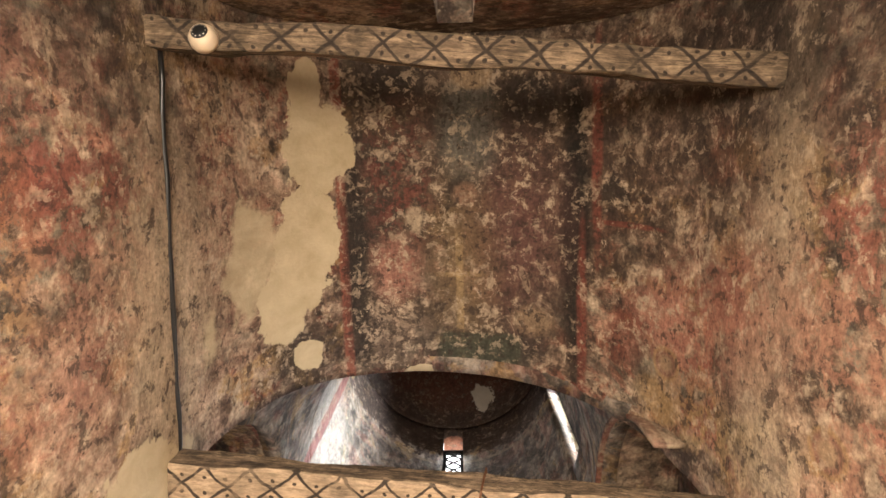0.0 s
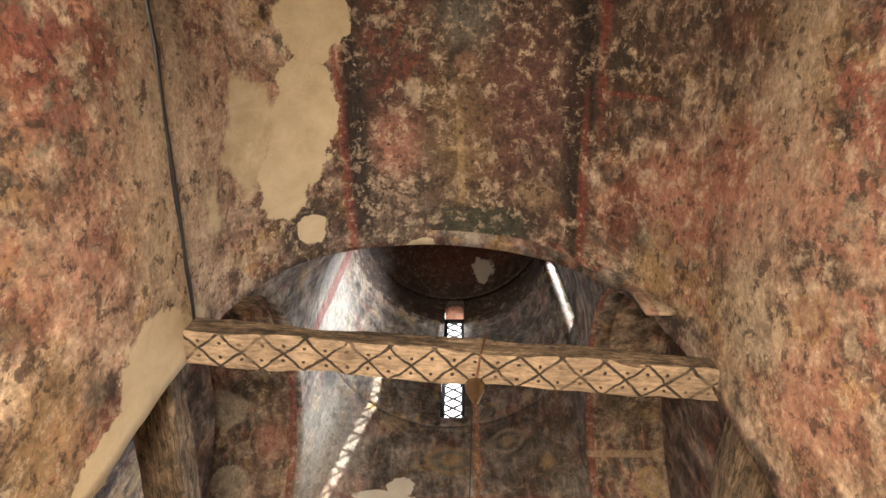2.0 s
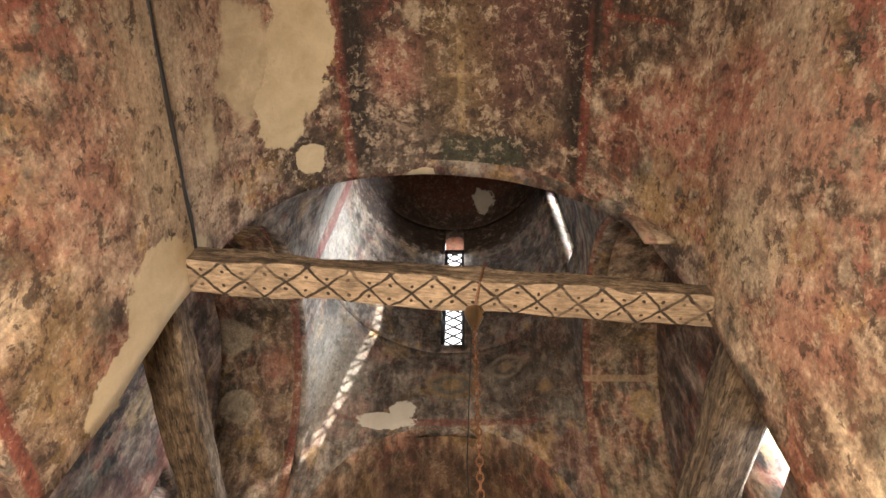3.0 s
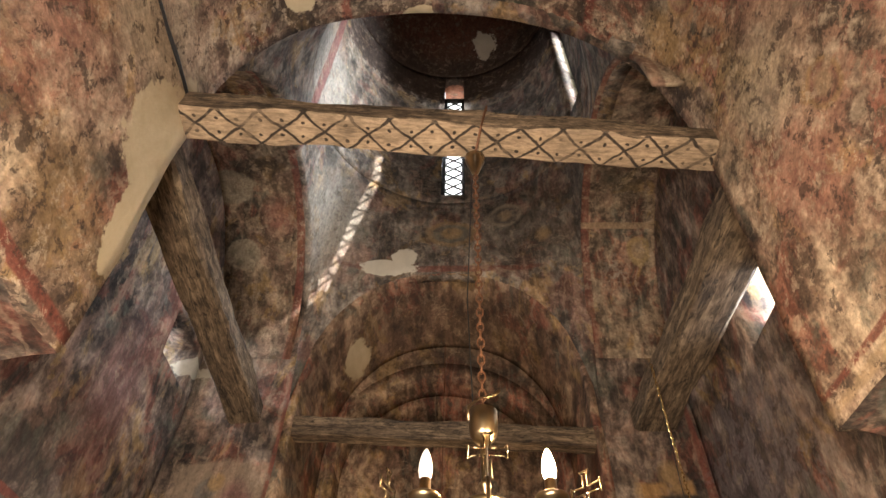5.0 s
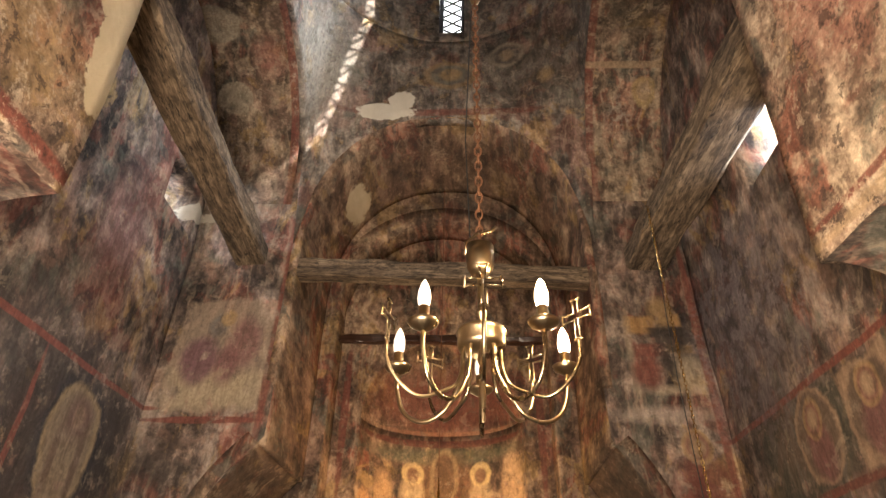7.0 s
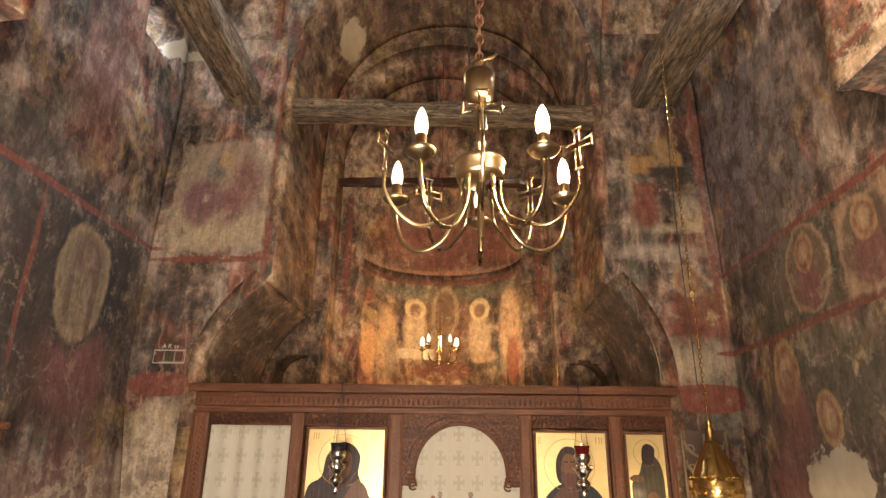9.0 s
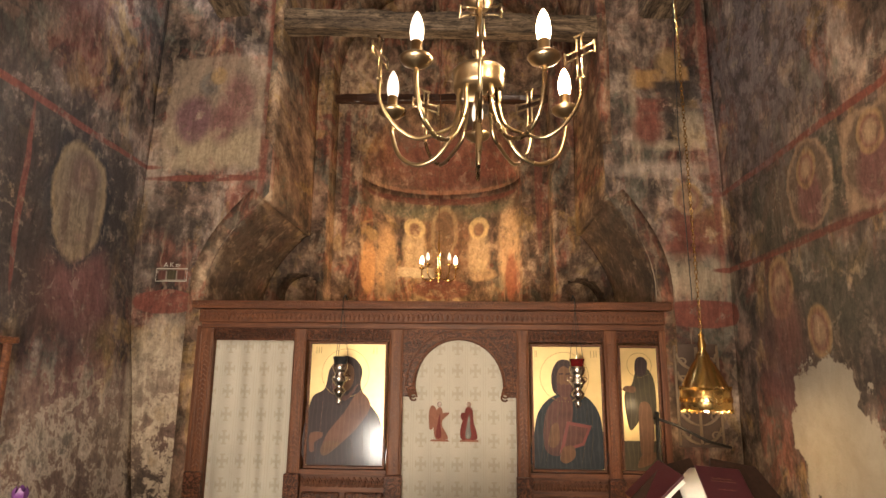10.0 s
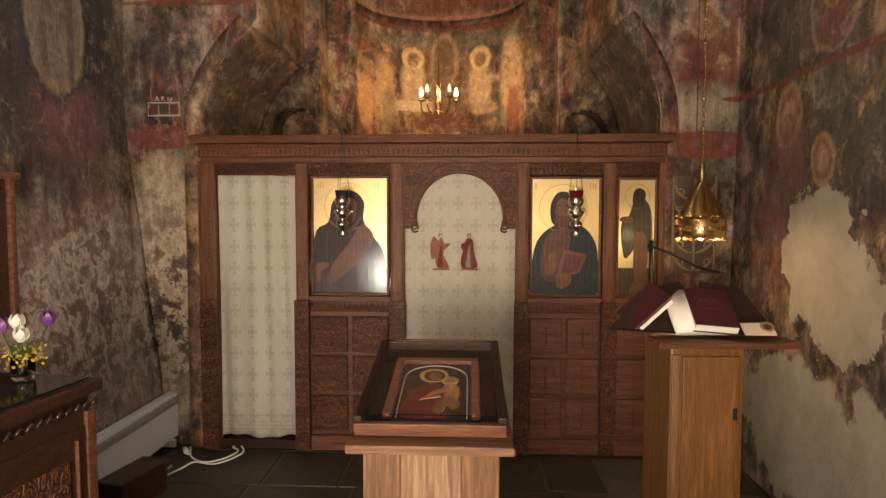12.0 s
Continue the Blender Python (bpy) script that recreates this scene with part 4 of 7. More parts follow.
for side, sgn in (("north", -1), ("south", 1)):
    shell("recess_jamb_" + side, lambda u, v: (AX + sgn * 0.98, lerp(Y_APSE, Y_BACK, u), lerp(-0.05, 4.37, v)), 4, 40, M_BEMA, 0.05, 0.006, label="painted jamb of the recess", category="wall", flip=sgn > 0)
A_R, A_D, A_S = 0.735, 0.62, 3.40
shell("apse", lambda u, v: (AX - A_R * math.cos(math.pi * u), Y_BACK + A_D * math.sin(math.pi * u), lerp(-0.05, A_S, v)), 28, 34, M_BEMA, 0.2, 0.008,
      label="curved apse painted with two haloed figures", category="apse")
shell("apse_conch", lambda u, v: (AX - A_R * math.cos(math.pi * u) * math.cos(v * math.pi / 2 * 0.99), Y_BACK + A_D * math.sin(math.pi * u) * math.cos(v * math.pi / 2 * 0.99), A_S + A_R * math.sin(v * math.pi / 2)),
      28, 14, M_BEMA, 0.2, 0.008, label="half dome of the apse", category="apse")

# west wall: unseen door opening behind the camera holds the fill, small window above
for name, x0, x1, z0, z1 in (("wall_west_north", XN - 0.1, -1.35, 0, 6.3), ("wall_west_south", 0.31, XS + 0.1, 0, 6.3), ("wall_west_middle", -0.88, -0.51, 0, 6.3), ("wall_west_top", -0.51, -0.01, 2.0, 6.3),
                             ("wall_west_sill", -1.35, -0.88, 0, 0.34), ("wall_west_lintel", -1.35, -0.88, 1.06, 6.3), ("wall_west_corner", 0.21, 0.31, 2.0, 6.3),
                             ("wall_west_below_window", -0.01, 0.21, 2.0, 4.9), ("wall_west_above_window", -0.01, 0.21, 5.66, 6.3)):
    w = part(name, box_bm((x0 + x1) / 2, YW - 0.2, (z0 + z1) / 2, x1 - x0, 0.4, z1 - z0), M_VAULT)
    tagged(w, "painted plaster west wall round the unseen door opening", "wall", kind="structure")
# Unseen slabs added to block sky light leaking round the niches.
for x0, x1 in ((-2.3, -0.98), (0.72, 1.95)):
    w = part("leak_slab_east", box_bm((x0 + x1) / 2, 6.0, 3.0, x1 - x0, 0.2, 7.0), M_WALL)
    tagged(w, "plain slab added behind the east end against sky leaks", "wall", kind="structure")
# Added slab, never in view, keeps the sun out of the south window.
eave = part("eave", box_bm(2.75, 2.6, 4.95, 1.3, 6.5, 0.1), M_FLOOR)
tagged(eave, "unseen slab outside the south wall, blocks sun at the window", "eave", kind="structure")
for x0, x1, y0, y1 in ((-2.8, 2.5, -1.3, CY - 1.62), (-2.8, 2.5, CY + 1.62, 6.5), (-2.8, CX - 1.62, CY - 1.62, CY + 1.62), (CX + 1.62, 2.5, CY - 1.62, CY + 1.62)):
    r = part("roof", box_bm((x0 + x1) / 2, (y0 + y1) / 2, 6.75, x1 - x0, y1 - y0, 0.12), M_FLOOR)
    tagged(r, "stone slab roof over the vaults", "roof", kind="structure")

# ---- more materials ----


def lattice_wood(name, bright=0.45):
    """Weathered timber with a dark lattice and dots painted on its underside."""
    m = M_BEAM.copy()
    m.name = name
    N, L = m.node_tree.nodes, m.node_tree.links
    B = N["Principled BSDF"]
    old = B.inputs["Base Color"].links[0].from_socket
    tex = N.new("ShaderNodeTexCoord")
    wob = noise_tex(N, L, tex.outputs["Object"], 9, 3, 0.5)
    p = vmath(N, L, "ADD", tex.outputs["Object"], vmath(N, L, "MULTIPLY", vmath(N, L, "SUBTRACT", wob.outputs[1], (0.5, 0.5, 0.5)).outputs[0], (0.045, 0.045, 0.0)).outputs[0]).outputs[0]
    sep = N.new("ShaderNodeSeparateXYZ")
    L.new(p, sep.inputs[0])
    u, v = maths(N, L, "MULTIPLY", sep.outputs[0], 1 / 0.21), maths(N, L, "MULTIPLY", sep.outputs[1], 1 / 0.185)
    lines = None
    for a in (maths(N, L, "ADD", u, v), maths(N, L, "SUBTRACT", u, v)):
        d = maths(N, L, "ABSOLUTE", maths(N, L, "SUBTRACT", maths(N, L, "FRACT", maths(N, L, "ADD", a, 50.25)), 0.5))
        k = maprange(N, L, d, 0.035, 0.065, 1.0, 0.0)
        lines = k if lines is None else maths(N, L, "MAXIMUM", lines, k)
    cell = maths(N, L, "SUBTRACT", maths(N, L, "FRACT", maths(N, L, "ADD", u, 50.25)), 0.5)
    cell2 = maths(N, L, "SUBTRACT", maths(N, L, "FRACT", maths(N, L, "MULTIPLY", maths(N, L, "ADD", u, 50.0), 2.0)), 0.5)
    dots = maths(N, L, "ADD", maths(N, L, "POWER", maths(N, L, "MULTIPLY", cell2, 0.5), 2.0), maths(N, L, "POWER", maths(N, L, "MULTIPLY", maths(N, L, "SUBTRACT", maths(N, L, "ABSOLUTE", v), 0.22), 0.9), 2.0))
    lines = maths(N, L, "MAXIMUM", lines, maprange(N, L, dots, 0.0012, 0.0028, 1.0, 0.0))
    nrm = N.new("ShaderNodeSeparateXYZ")
    L.new(tex.outputs["Normal"], nrm.inputs[0])
    under = maprange(N, L, nrm.outputs[2], -0.5, -0.7, 0.0, 1.0)
    worn = noise_tex(N, L, tex.outputs["Object"], 3.5, 6, 0.7)
    wear = maprange(N, L, worn.outputs[0], 0.38, 0.50, 0.25, 1.0)
    pale = mix(N, L, maths(N, L, "MULTIPLY", under, bright), old, (0.42, 0.31, 0.21))
    c = mix(N, L, maths(N, L, "MULTIPLY", maths(N, L, "MULTIPLY", lines, under), wear), pale, (0.035, 0.026, 0.02))
    c = mix(N, L, 0.7, c, maprange(N, L, worn.outputs[0], 0.34, 0.66, 0.4, 1.5), "MULTIPLY")
    pits = noise_tex(N, L, vmath(N, L, "MULTIPLY", tex.outputs["Object"], (14.0, 60.0, 60.0)).outputs[0], 1.0, 6, 0.7)
    c = mix(N, L, 0.6, c, maprange(N, L, pits.outputs[0], 0.36, 0.6, 0.35, 1.35), "MULTIPLY")
    L.new(c, B.inputs["Base Color"])
    return m


def cloth(name):
    """Off-white damask with rows of small crosses woven in a slightly darker thread."""
    m, N, L, B = nodes_of(name)
    tex = N.new("ShaderNodeTexCoord")
    sep = N.new("ShaderNodeSeparateXYZ")
    L.new(tex.outputs["Object"], sep.inputs[0])
    u = maths(N, L, "SUBTRACT", maths(N, L, "FRACT", maths(N, L, "MULTIPLY", sep.outputs[0], 1 / 0.112)), 0.5)
    v = maths(N, L, "SUBTRACT", maths(N, L, "FRACT", maths(N, L, "MULTIPLY", sep.outputs[2], 1 / 0.14)), 0.5)
    au, av = maths(N, L, "ABSOLUTE", u), maths(N, L, "ABSOLUTE", v)
    r = maths(N, L, "MAXIMUM", au, av)
    arm = maths(N, L, "MULTIPLY", maprange(N, L, maths(N, L, "MINIMUM", au, av), 0.05, 0.09, 1.0, 0.0), maprange(N, L, r, 0.28, 0.31, 1.0, 0.0))
    flare = maths(N, L, "MULTIPLY", maprange(N, L, maths(N, L, "ABSOLUTE", maths(N, L, "SUBTRACT", r, 0.27)), 0.02, 0.05, 1.0, 0.0), maprange(N, L, maths(N, L, "MINIMUM", au, av), 0.12, 0.16, 1.0, 0.0))
    edge = maprange(N, L, maths(N, L, "ABSOLUTE", maths(N, L, "SUBTRACT", au, 0.44)), 0.01, 0.025, 0.5, 0.0)
    pat = maths(N, L, "MAXIMUM", maths(N, L, "MAXIMUM", arm, flare), edge)
    n = noise_tex(N, L, tex.outputs["Object"], 4, 4, 0.6)
    weave = noise_tex(N, L, tex.outputs["Object"], 400, 2, 0.5)
    base = mix(N, L, n.outputs[0], (0.48, 0.44, 0.36), (0.60, 0.555, 0.46))
    c = mix(N, L, maths(N, L, "MULTIPLY", pat, 0.38), base, (0.33, 0.26, 0.17))
    c = mix(N, L, 0.3, c, weave.outputs[0], "MULTIPLY")
    L.new(c, B.inputs["Base Color"])
    B.inputs["Roughness"].default_value = 0.8
    bump = N.new("ShaderNodeBump")
    bump.inputs["Strength"].default_value, bump.inputs["Distance"].default_value = 0.3, 0.001
    L.new(weave.outputs[0], bump.inputs["Height"])
    L.new(bump.outputs[0], B.inputs["Normal"])
    return m


def carved(name, light, dark):
    """Dark varnished wood with shallow scroll carving."""
    m = wood(name, light, dark, "x", 1.5, 0.5, 0.0, 0.04)
    N, L = m.node_tree.nodes, m.node_tree.links
    B = N["Principled BSDF"]
    tex = N.new("ShaderNodeTexCoord")
    vor = N.new("ShaderNodeTexVoronoi")
    vor.feature = "SMOOTH_F1"
    vor.inputs["Scale"].default_value = 42
    L.new(tex.outputs["Object"], vor.inputs["Vector"])
    wav = maths(N, L, "SINE", maths(N, L, "MULTIPLY", vor.outputs["Distance"], 22.0))
    k = maprange(N, L, wav, -0.6, 0.6, 0.0, 1.0)
    old = B.inputs["Base Color"].links[0].from_socket
    L.new(mix(N, L, 0.75, old, mix(N, L, k, (0.25, 0.2, 0.18), (1.3, 1.2, 1.1)), "MULTIPLY"), B.inputs["Base Color"])
    bump = N.new("ShaderNodeBump")
    bump.inputs["Strength"].default_value, bump.inputs["Distance"].default_value = 0.8, 0.008
    L.new(k, bump.inputs["Height"])
    L.new(bump.outputs[0], B.inputs["Normal"])
    return m


M_LATTICE = lattice_wood("lattice_beam", 0.6)
M_LATTICE_DARK = lattice_wood("smoked_lattice_beam", 0.12)
M_CURTAIN = cloth("damask_curtain")
M_SCROLL = carved("scroll_carving", (0.165, 0.066, 0.033), (0.06, 0.023, 0.012))
M_WALNUT = wood("walnut", (0.185, 0.070, 0.032), (0.055, 0.020, 0.010), "x", 3.2, 0.5, 0.0, 0.04)
M_WALNUT_UP = wood("walnut_upright", (0.205, 0.078, 0.034), (0.072, 0.026, 0.012), "z", 3.2, 0.5, 0.0, 0.04)
M_DARKWOOD = wood("dark_wood", (0.062, 0.027, 0.015), (0.02, 0.009, 0.006), "x", 3.0, 0.35, 0.0, 0.3)
M_CASE = wood("smoked_walnut", (0.035, 0.016, 0.010), (0.012, 0.006, 0.004), "y", 3.0, 0.5)
M_OAK = wood("oak", (0.25, 0.13, 0.06), (0.11, 0.05, 0.02), "z", 3.4, 0.45, 0.0, 0.15)
M_OAK_PALE = wood("pale_oak", (0.36, 0.22, 0.125), (0.17, 0.088, 0.042), "z", 2.8, 0.5)
M_OAK_FLAT = wood("oak_rail", (0.25, 0.125, 0.058), (0.11, 0.048, 0.02), "x", 3.0, 0.45, 0.0, 0.15)
M_PINE = wood("lacquered_pine", (0.23, 0.105, 0.030), (0.105, 0.043, 0.012), "z", 2.6, 0.4, 0.0, 0.2)
M_GOLD = plain("gold_leaf", (0.74, 0.55, 0.25), 0.34, 0.5, 0.14, 12, 0.0006, 0.6, 0.4)
M_LINE = plain("gold_line", (0.34, 0.22, 0.08), 0.5, 0.1, 0.1, 12, 0.0004)


def painted(name, colour, high, rough=0.45, spec=0.3, coat=0.08):
    """Old paint with streaky lighter folds."""
    m = plain(name, colour, rough, 0.0, 0.45, 14, 0.0005, spec, 0.0)
    N, L = m.node_tree.nodes, m.node_tree.links
    B = N["Principled BSDF"]
    tex = N.new("ShaderNodeTexCoord")
    wave = N.new("ShaderNodeTexWave")
    wave.inputs["Scale"].default_value = 7.0
    wave.inputs["Distortion"].default_value = 7.0
    wave.inputs["Detail"].default_value = 4.0
    wave.inputs["Detail Scale"].default_value = 0.8
    L.new(vmath(N, L, "MULTIPLY", tex.outputs["Object"], (1.6, 1.6, 0.75)).outputs[0], wave.inputs["Vector"])
    old = B.inputs["Base Color"].links[0].from_socket
    L.new(mix(N, L, maprange(N, L, wave.outputs["Fac"], 0.72, 1.0, 0.0, 0.3), old, high), B.inputs["Base Color"])
    B.inputs["Coat Weight"].default_value, B.inputs["Coat Roughness"].default_value = coat, 0.13
    return m


M_ROBE = painted("dark_robe_paint", (0.034, 0.021, 0.021), (0.085, 0.05, 0.045), 0.45, 0.2, 0.6)
M_ROBE_RED = painted("red_brown_paint", (0.085, 0.034, 0.026), (0.17, 0.085, 0.055), 0.42, 0.25)
M_ROBE_BLUE = painted("blue_black_paint", (0.024, 0.028, 0.032), (0.065, 0.07, 0.07), 0.5, 0.2)
M_ROBE_GREEN = painted("olive_paint", (0.052, 0.042, 0.024), (0.12, 0.095, 0.05), 0.5, 0.2)
M_CHILD = painted("ochre_brown_paint", (0.135, 0.058, 0.035), (0.22, 0.11, 0.065), 0.45, 0.2, 0.5)
M_SKIN = painted("brown_ochre_paint", (0.125, 0.062, 0.033), (0.22, 0.125, 0.07), 0.45, 0.2)
M_BOOKRED = plain("red_cover_paint", (0.15, 0.028, 0.022), 0.35, 0.0, 0.2, 18, 0.0005)
M_SILVER = plain("silver", (0.55, 0.50, 0.45), 0.18, 1.0, 0.15, 30, 0.0004)
M_REDGLASS = plain("red_glass", (0.10, 0.005, 0.006), 0.08, 0.0, 0.1, 10, 0.0002, 0.8)
M_IRON = plain("black_iron", (0.02, 0.018, 0.016), 0.5, 0.7, 0.3, 40, 0.001)
M_CHAIN = plain("rusty_chain", (0.16, 0.075, 0.04), 0.55, 0.6, 0.4, 60, 0.001)
M_WHITE = plain("white_enamel", (0.72, 0.71, 0.70), 0.35, 0.0, 0.05, 10, 0.0004)
M_GRILLE = plain("grey_grille", (0.42, 0.40, 0.37), 0.5, 0.0, 0.1, 20, 0.0005)
M_CABLE = plain("white_cable", (0.70, 0.68, 0.62), 0.5, 0.0, 0.1, 30, 0.0004)
M_BLACK = plain("black_plastic", (0.012, 0.012, 0.012), 0.4, 0.0, 0.1, 30, 0.0003)
M_CREAMPL = plain("cream_plastic", (0.62, 0.50, 0.36), 0.4, 0.0, 0.08, 20, 0.0003)
M_PAPER = plain("paper", (0.74, 0.70, 0.62), 0.8, 0.0, 0.08, 40, 0.0004)
M_MAROON = plain("maroon_leather", (0.055, 0.012, 0.016), 0.42, 0.0, 0.25, 60, 0.0008)
M_LEAF = plain("leaf", (0.05, 0.09, 0.03), 0.5, 0.0, 0.35, 40, 0.001)
M_PURPLEP = plain("purple_petal", (0.14, 0.04, 0.17), 0.5, 0.0, 0.25, 30, 0.0006)
M_WHITEP = plain("white_petal", (0.66, 0.62, 0.52), 0.55, 0.0, 0.12, 30, 0.0006)
M_YELLOWP = plain("yellow_blossom", (0.45, 0.32, 0.03), 0.6, 0.0, 0.25, 60, 0.0008)
M_CARPET = plain("worn_rug", (0.075, 0.062, 0.05), 0.95, 0.0, 0.6, 60, 0.006)
M_FLAG = plain("stone_flag", (0.042, 0.034, 0.024), 0.5, 0.0, 0.95, 26, 0.014)
M_OFF = plain("frosted_bulb", (0.80, 0.72, 0.60), 0.25, 0.0, 0.03, 10, 0.0002)
M_CANDLE = plain("bronze_sleeve", (0.30, 0.19, 0.09), 0.35, 1.0, 0.2, 30, 0.0005)
M_DIM = glow("dim_bulb", (1.0, 0.80, 0.58), 0.15)
M_FLAME = glow("flame", (1.0, 0.75, 0.4), 2)
M_WINDOW = glow("window_sky", (0.92, 0.96, 1.0), 3.0)
M_THREAD = plain("red_thread", (0.15, 0.04, 0.034), 0.95, 0.0, 0.3, 90, 0.001, 0.1)
M_THREAD2 = plain("brown_thread", (0.24, 0.11, 0.075), 0.95, 0.0, 0.3, 90, 0.001, 0.1)
M_TEXT = plain("chalk_paint", (0.42, 0.40, 0.34), 0.8, 0.0, 0.2, 60, 0.0005)
M_GLASS = bpy.data.materials.new("pane_glass")
M_GLASS.use_nodes = True
_n, _l = M_GLASS.node_tree.nodes, M_GLASS.node_tree.links
_b = _n["Principled BSDF"]
_b.inputs["Transmission Weight"].default_value, _b.inputs["Roughness"].default_value, _b.inputs["IOR"].default_value = 1.0, 0.03, 1.3
_b.inputs["Base Color"].default_value = (0.9, 0.92, 0.9, 1)


def slab(points, y0, y1):
    """A flat piece with the outline points (x, z) between two depths, its face towards -y."""
    bm = bmesh.new()
    f = [bm.verts.new((x, y0, z)) for x, z in points]
    k = [bm.verts.new((x, y1, z)) for x, z in points]
    bm.faces.new(f)
    bm.faces.new(k[::-1])
    n = len(points)
    for i in range(n):
        bm.faces.new((f[(i + 1) % n], f[i], k[i], k[(i + 1) % n]))
    bmesh.ops.recalc_face_normals(bm, faces=bm.faces[:])
    return bm


def oval(cx, cz, rx, rz, n=24, a0=0.0, a1=360.0):
    return [(cx + rx * math.cos(radians(lerp(a0, a1, k / n))), cz + rz * math.sin(radians(lerp(a0, a1, k / n)))) for k in range(n + (0 if a1 - a0 >= 360 else 1))]


def smooth_outline(points, steps=5):
    """Closed outline rounded through its corner points."""
    n, out = len(points), []
    for i in range(n):
        p0, p1, p2, p3 = (Vector(points[(i + k - 1) % n]) for k in range(4))
        for s in range(steps):
            t = s / steps
            q = 0.5 * (2 * p1 + (p2 - p0) * t + (2 * p0 - 5 * p1 + 4 * p2 - p3) * t * t + (3 * p1 - p0 - 3 * p2 + p3) * t ** 3)
            out.append((q.x, q.y))
    return out


def ring_bm(cx, cz, r, w, y, n=36):
    return tube_bm([(cx + r * math.cos(2 * math.pi * k / n), y, cz + r * math.sin(2 * math.pi * k / n)) for k in range(n)], w, 5, closed=True)


# ---- beams ----


def beam(a, b, w, h, material, label, seed, bow=0.0):
    """A hand-hewn timber: wavering edges, checks along the grain."""
    a, b = Vector(a), Vector(b)
    length = (b - a).length
    bm = bmesh.new()
    n, rings = 46, []
    outline = [(-0.5, -0.42), (-0.42, -0.5), (0.42, -0.5), (0.5, -0.42), (0.5, 0.42), (0.42, 0.5), (-0.42, 0.5), (-0.5, 0.42)]
    for i in range(n + 1):
        x = (i / n - 0.5) * length
        ring = []
        for k, (p, q) in enumerate(outline):
            d = noise.noise(Vector((x * 2.2, k * 0.4 + seed * 7.1, seed))) * 0.022 + noise.noise(Vector((x * 9, k * 1.7, seed * 3))) * 0.011
            e = noise.noise(Vector((x * 2.0, k * 0.4 + seed * 5.3 + 40, seed))) * 0.02 + noise.noise(Vector((x * 8, k * 2.1 + 20, seed * 3))) * 0.010
            ring.append(bm.verts.new((x, p * w + d, q * h + e + bow * math.cos(math.pi * x / length))))
        rings.append(ring)
    for r, s in zip(rings, rings[1:]):
        for k in range(8):
            bm.faces.new((r[k], s[k], s[(k + 1) % 8], r[(k + 1) % 8]))
    bm.faces.new(rings[0])
    bm.faces.new(rings[-1][::-1])
    bmesh.ops.recalc_face_normals(bm, faces=bm.faces[:])
    ob = part("tie_beam", bm, material)
    ob.matrix_basis = Matrix.Translation((a + b) / 2) @ (b - a).to_track_quat("X", "Z").to_matrix().to_4x4()
    return tagged(ob, label, "beam", "tie beams between the piers")


beam((-1.55, 1.47, 4.275), (1.55, 1.765, 4.265), 0.185, 0.14, M_LATTICE, "weathered timber tie beam with a painted dark lattice and dots", 1)
beam((-1.40, -0.525, 4.27), (1.75, -0.26, 4.27), 0.125, 0.14, M_LATTICE_DARK, "darker timber tie beam with a worn painted lattice", 2)
beam((-1.48, 1.55, 4.24), (-1.615, 4.16, 4.24), 0.24, 0.17, M_BEAM, "cracked grey timber tie beam below the north arch", 3)
beam((1.62, 1.60, 4.19), (1.48, 4.2, 4.19), 0.29, 0.19, M_BEAM, "cracked grey timber tie beam below the south arch", 4)
beam((-1.32, 4.14, 4.16), (1.12, 4.14, 4.05), 0.14, 0.155, M_BEAM, "notched grey timber tie beam below the bema arch", 5)
beam((-1.25, 5.30, 4.10), (0.98, 5.30, 4.08), 0.07, 0.07, M_DARKWOOD, "thin blackened timber across the recess of the east wall", 6)

# ---- bright sky behind the east slit ----
bd = part("backdrop", box_bm(-0.07, 7.5, 12.0, 6.0, 0.05, 9.0), glow("overcast_sky", (0.95, 0.98, 1.0), 0.42))
tagged(bd, "bright white sky seen through the window", "sky", kind="structure")

# ---- lattice windows of the drum ----


def drum_window(angle, low, high, width, deep, label):
    w = thing("lattice_window", label, "window", Matrix.Translation((CX, CY, 0)) @ Matrix.Rotation(angle - math.pi / 2, 4, "Z"), "slit windows of the drum")
    y, half, z0, z1 = DR + deep, width, low - 0.02, high - 0.25 * (deep < 0.25)
    bm = bmesh.new()
    for x in (-half, half):
        box_bm(x, y, (z0 + z1) / 2, 0.05, 0.05, z1 - z0, bm=bm)
    for z in (z0, z1):
        box_bm(0, y, z, 2 * half + 0.05, 0.05, 0.05, bm=bm)
    part("window_frame", bm, M_IRON, w)
    bm = bmesh.new()
    n = round((z1 - z0) / 0.19)
    step = (z1 - z0) / n
    for k in range(n):
        za, zb = z0 + k * step, z0 + (k + 1) * step
        tube_bm([(-half, y, za), (half, y, zb)], 0.10 * width, 5, bm)
        tube_bm([(half, y, za), (-half, y, zb)], 0.10 * width, 5, bm)
    part("lattice", bm, M_IRON, w, "black crossed window bars")
    return w


drum_window(WINDOWS[0], *WIN_Z[0], 0.125, 0.20, "tall narrow east window with a black crossed lattice")
drum_window(WINDOWS[1], *WIN_Z[1], 0.125, 0.26, "tall narrow south window with a black crossed lattice")


def arm_window(x, window, name, label):
    y0, y1, z0, z1 = window
    w = thing(name, label, "window", kind="structure")
    bm = bmesh.new()
    for y in (y0, y1):
        box_bm(x, y, (z0 + z1) / 2, 0.06, 0.06, z1 - z0, bm=bm)
    for z in (z0, z1, (z0 + z1) / 2):
        box_bm(x, (y0 + y1) / 2, z, 0.06, y1 - y0, 0.04, bm=bm)
    part("window_frame", bm, M_DARKWOOD, w)
    return w


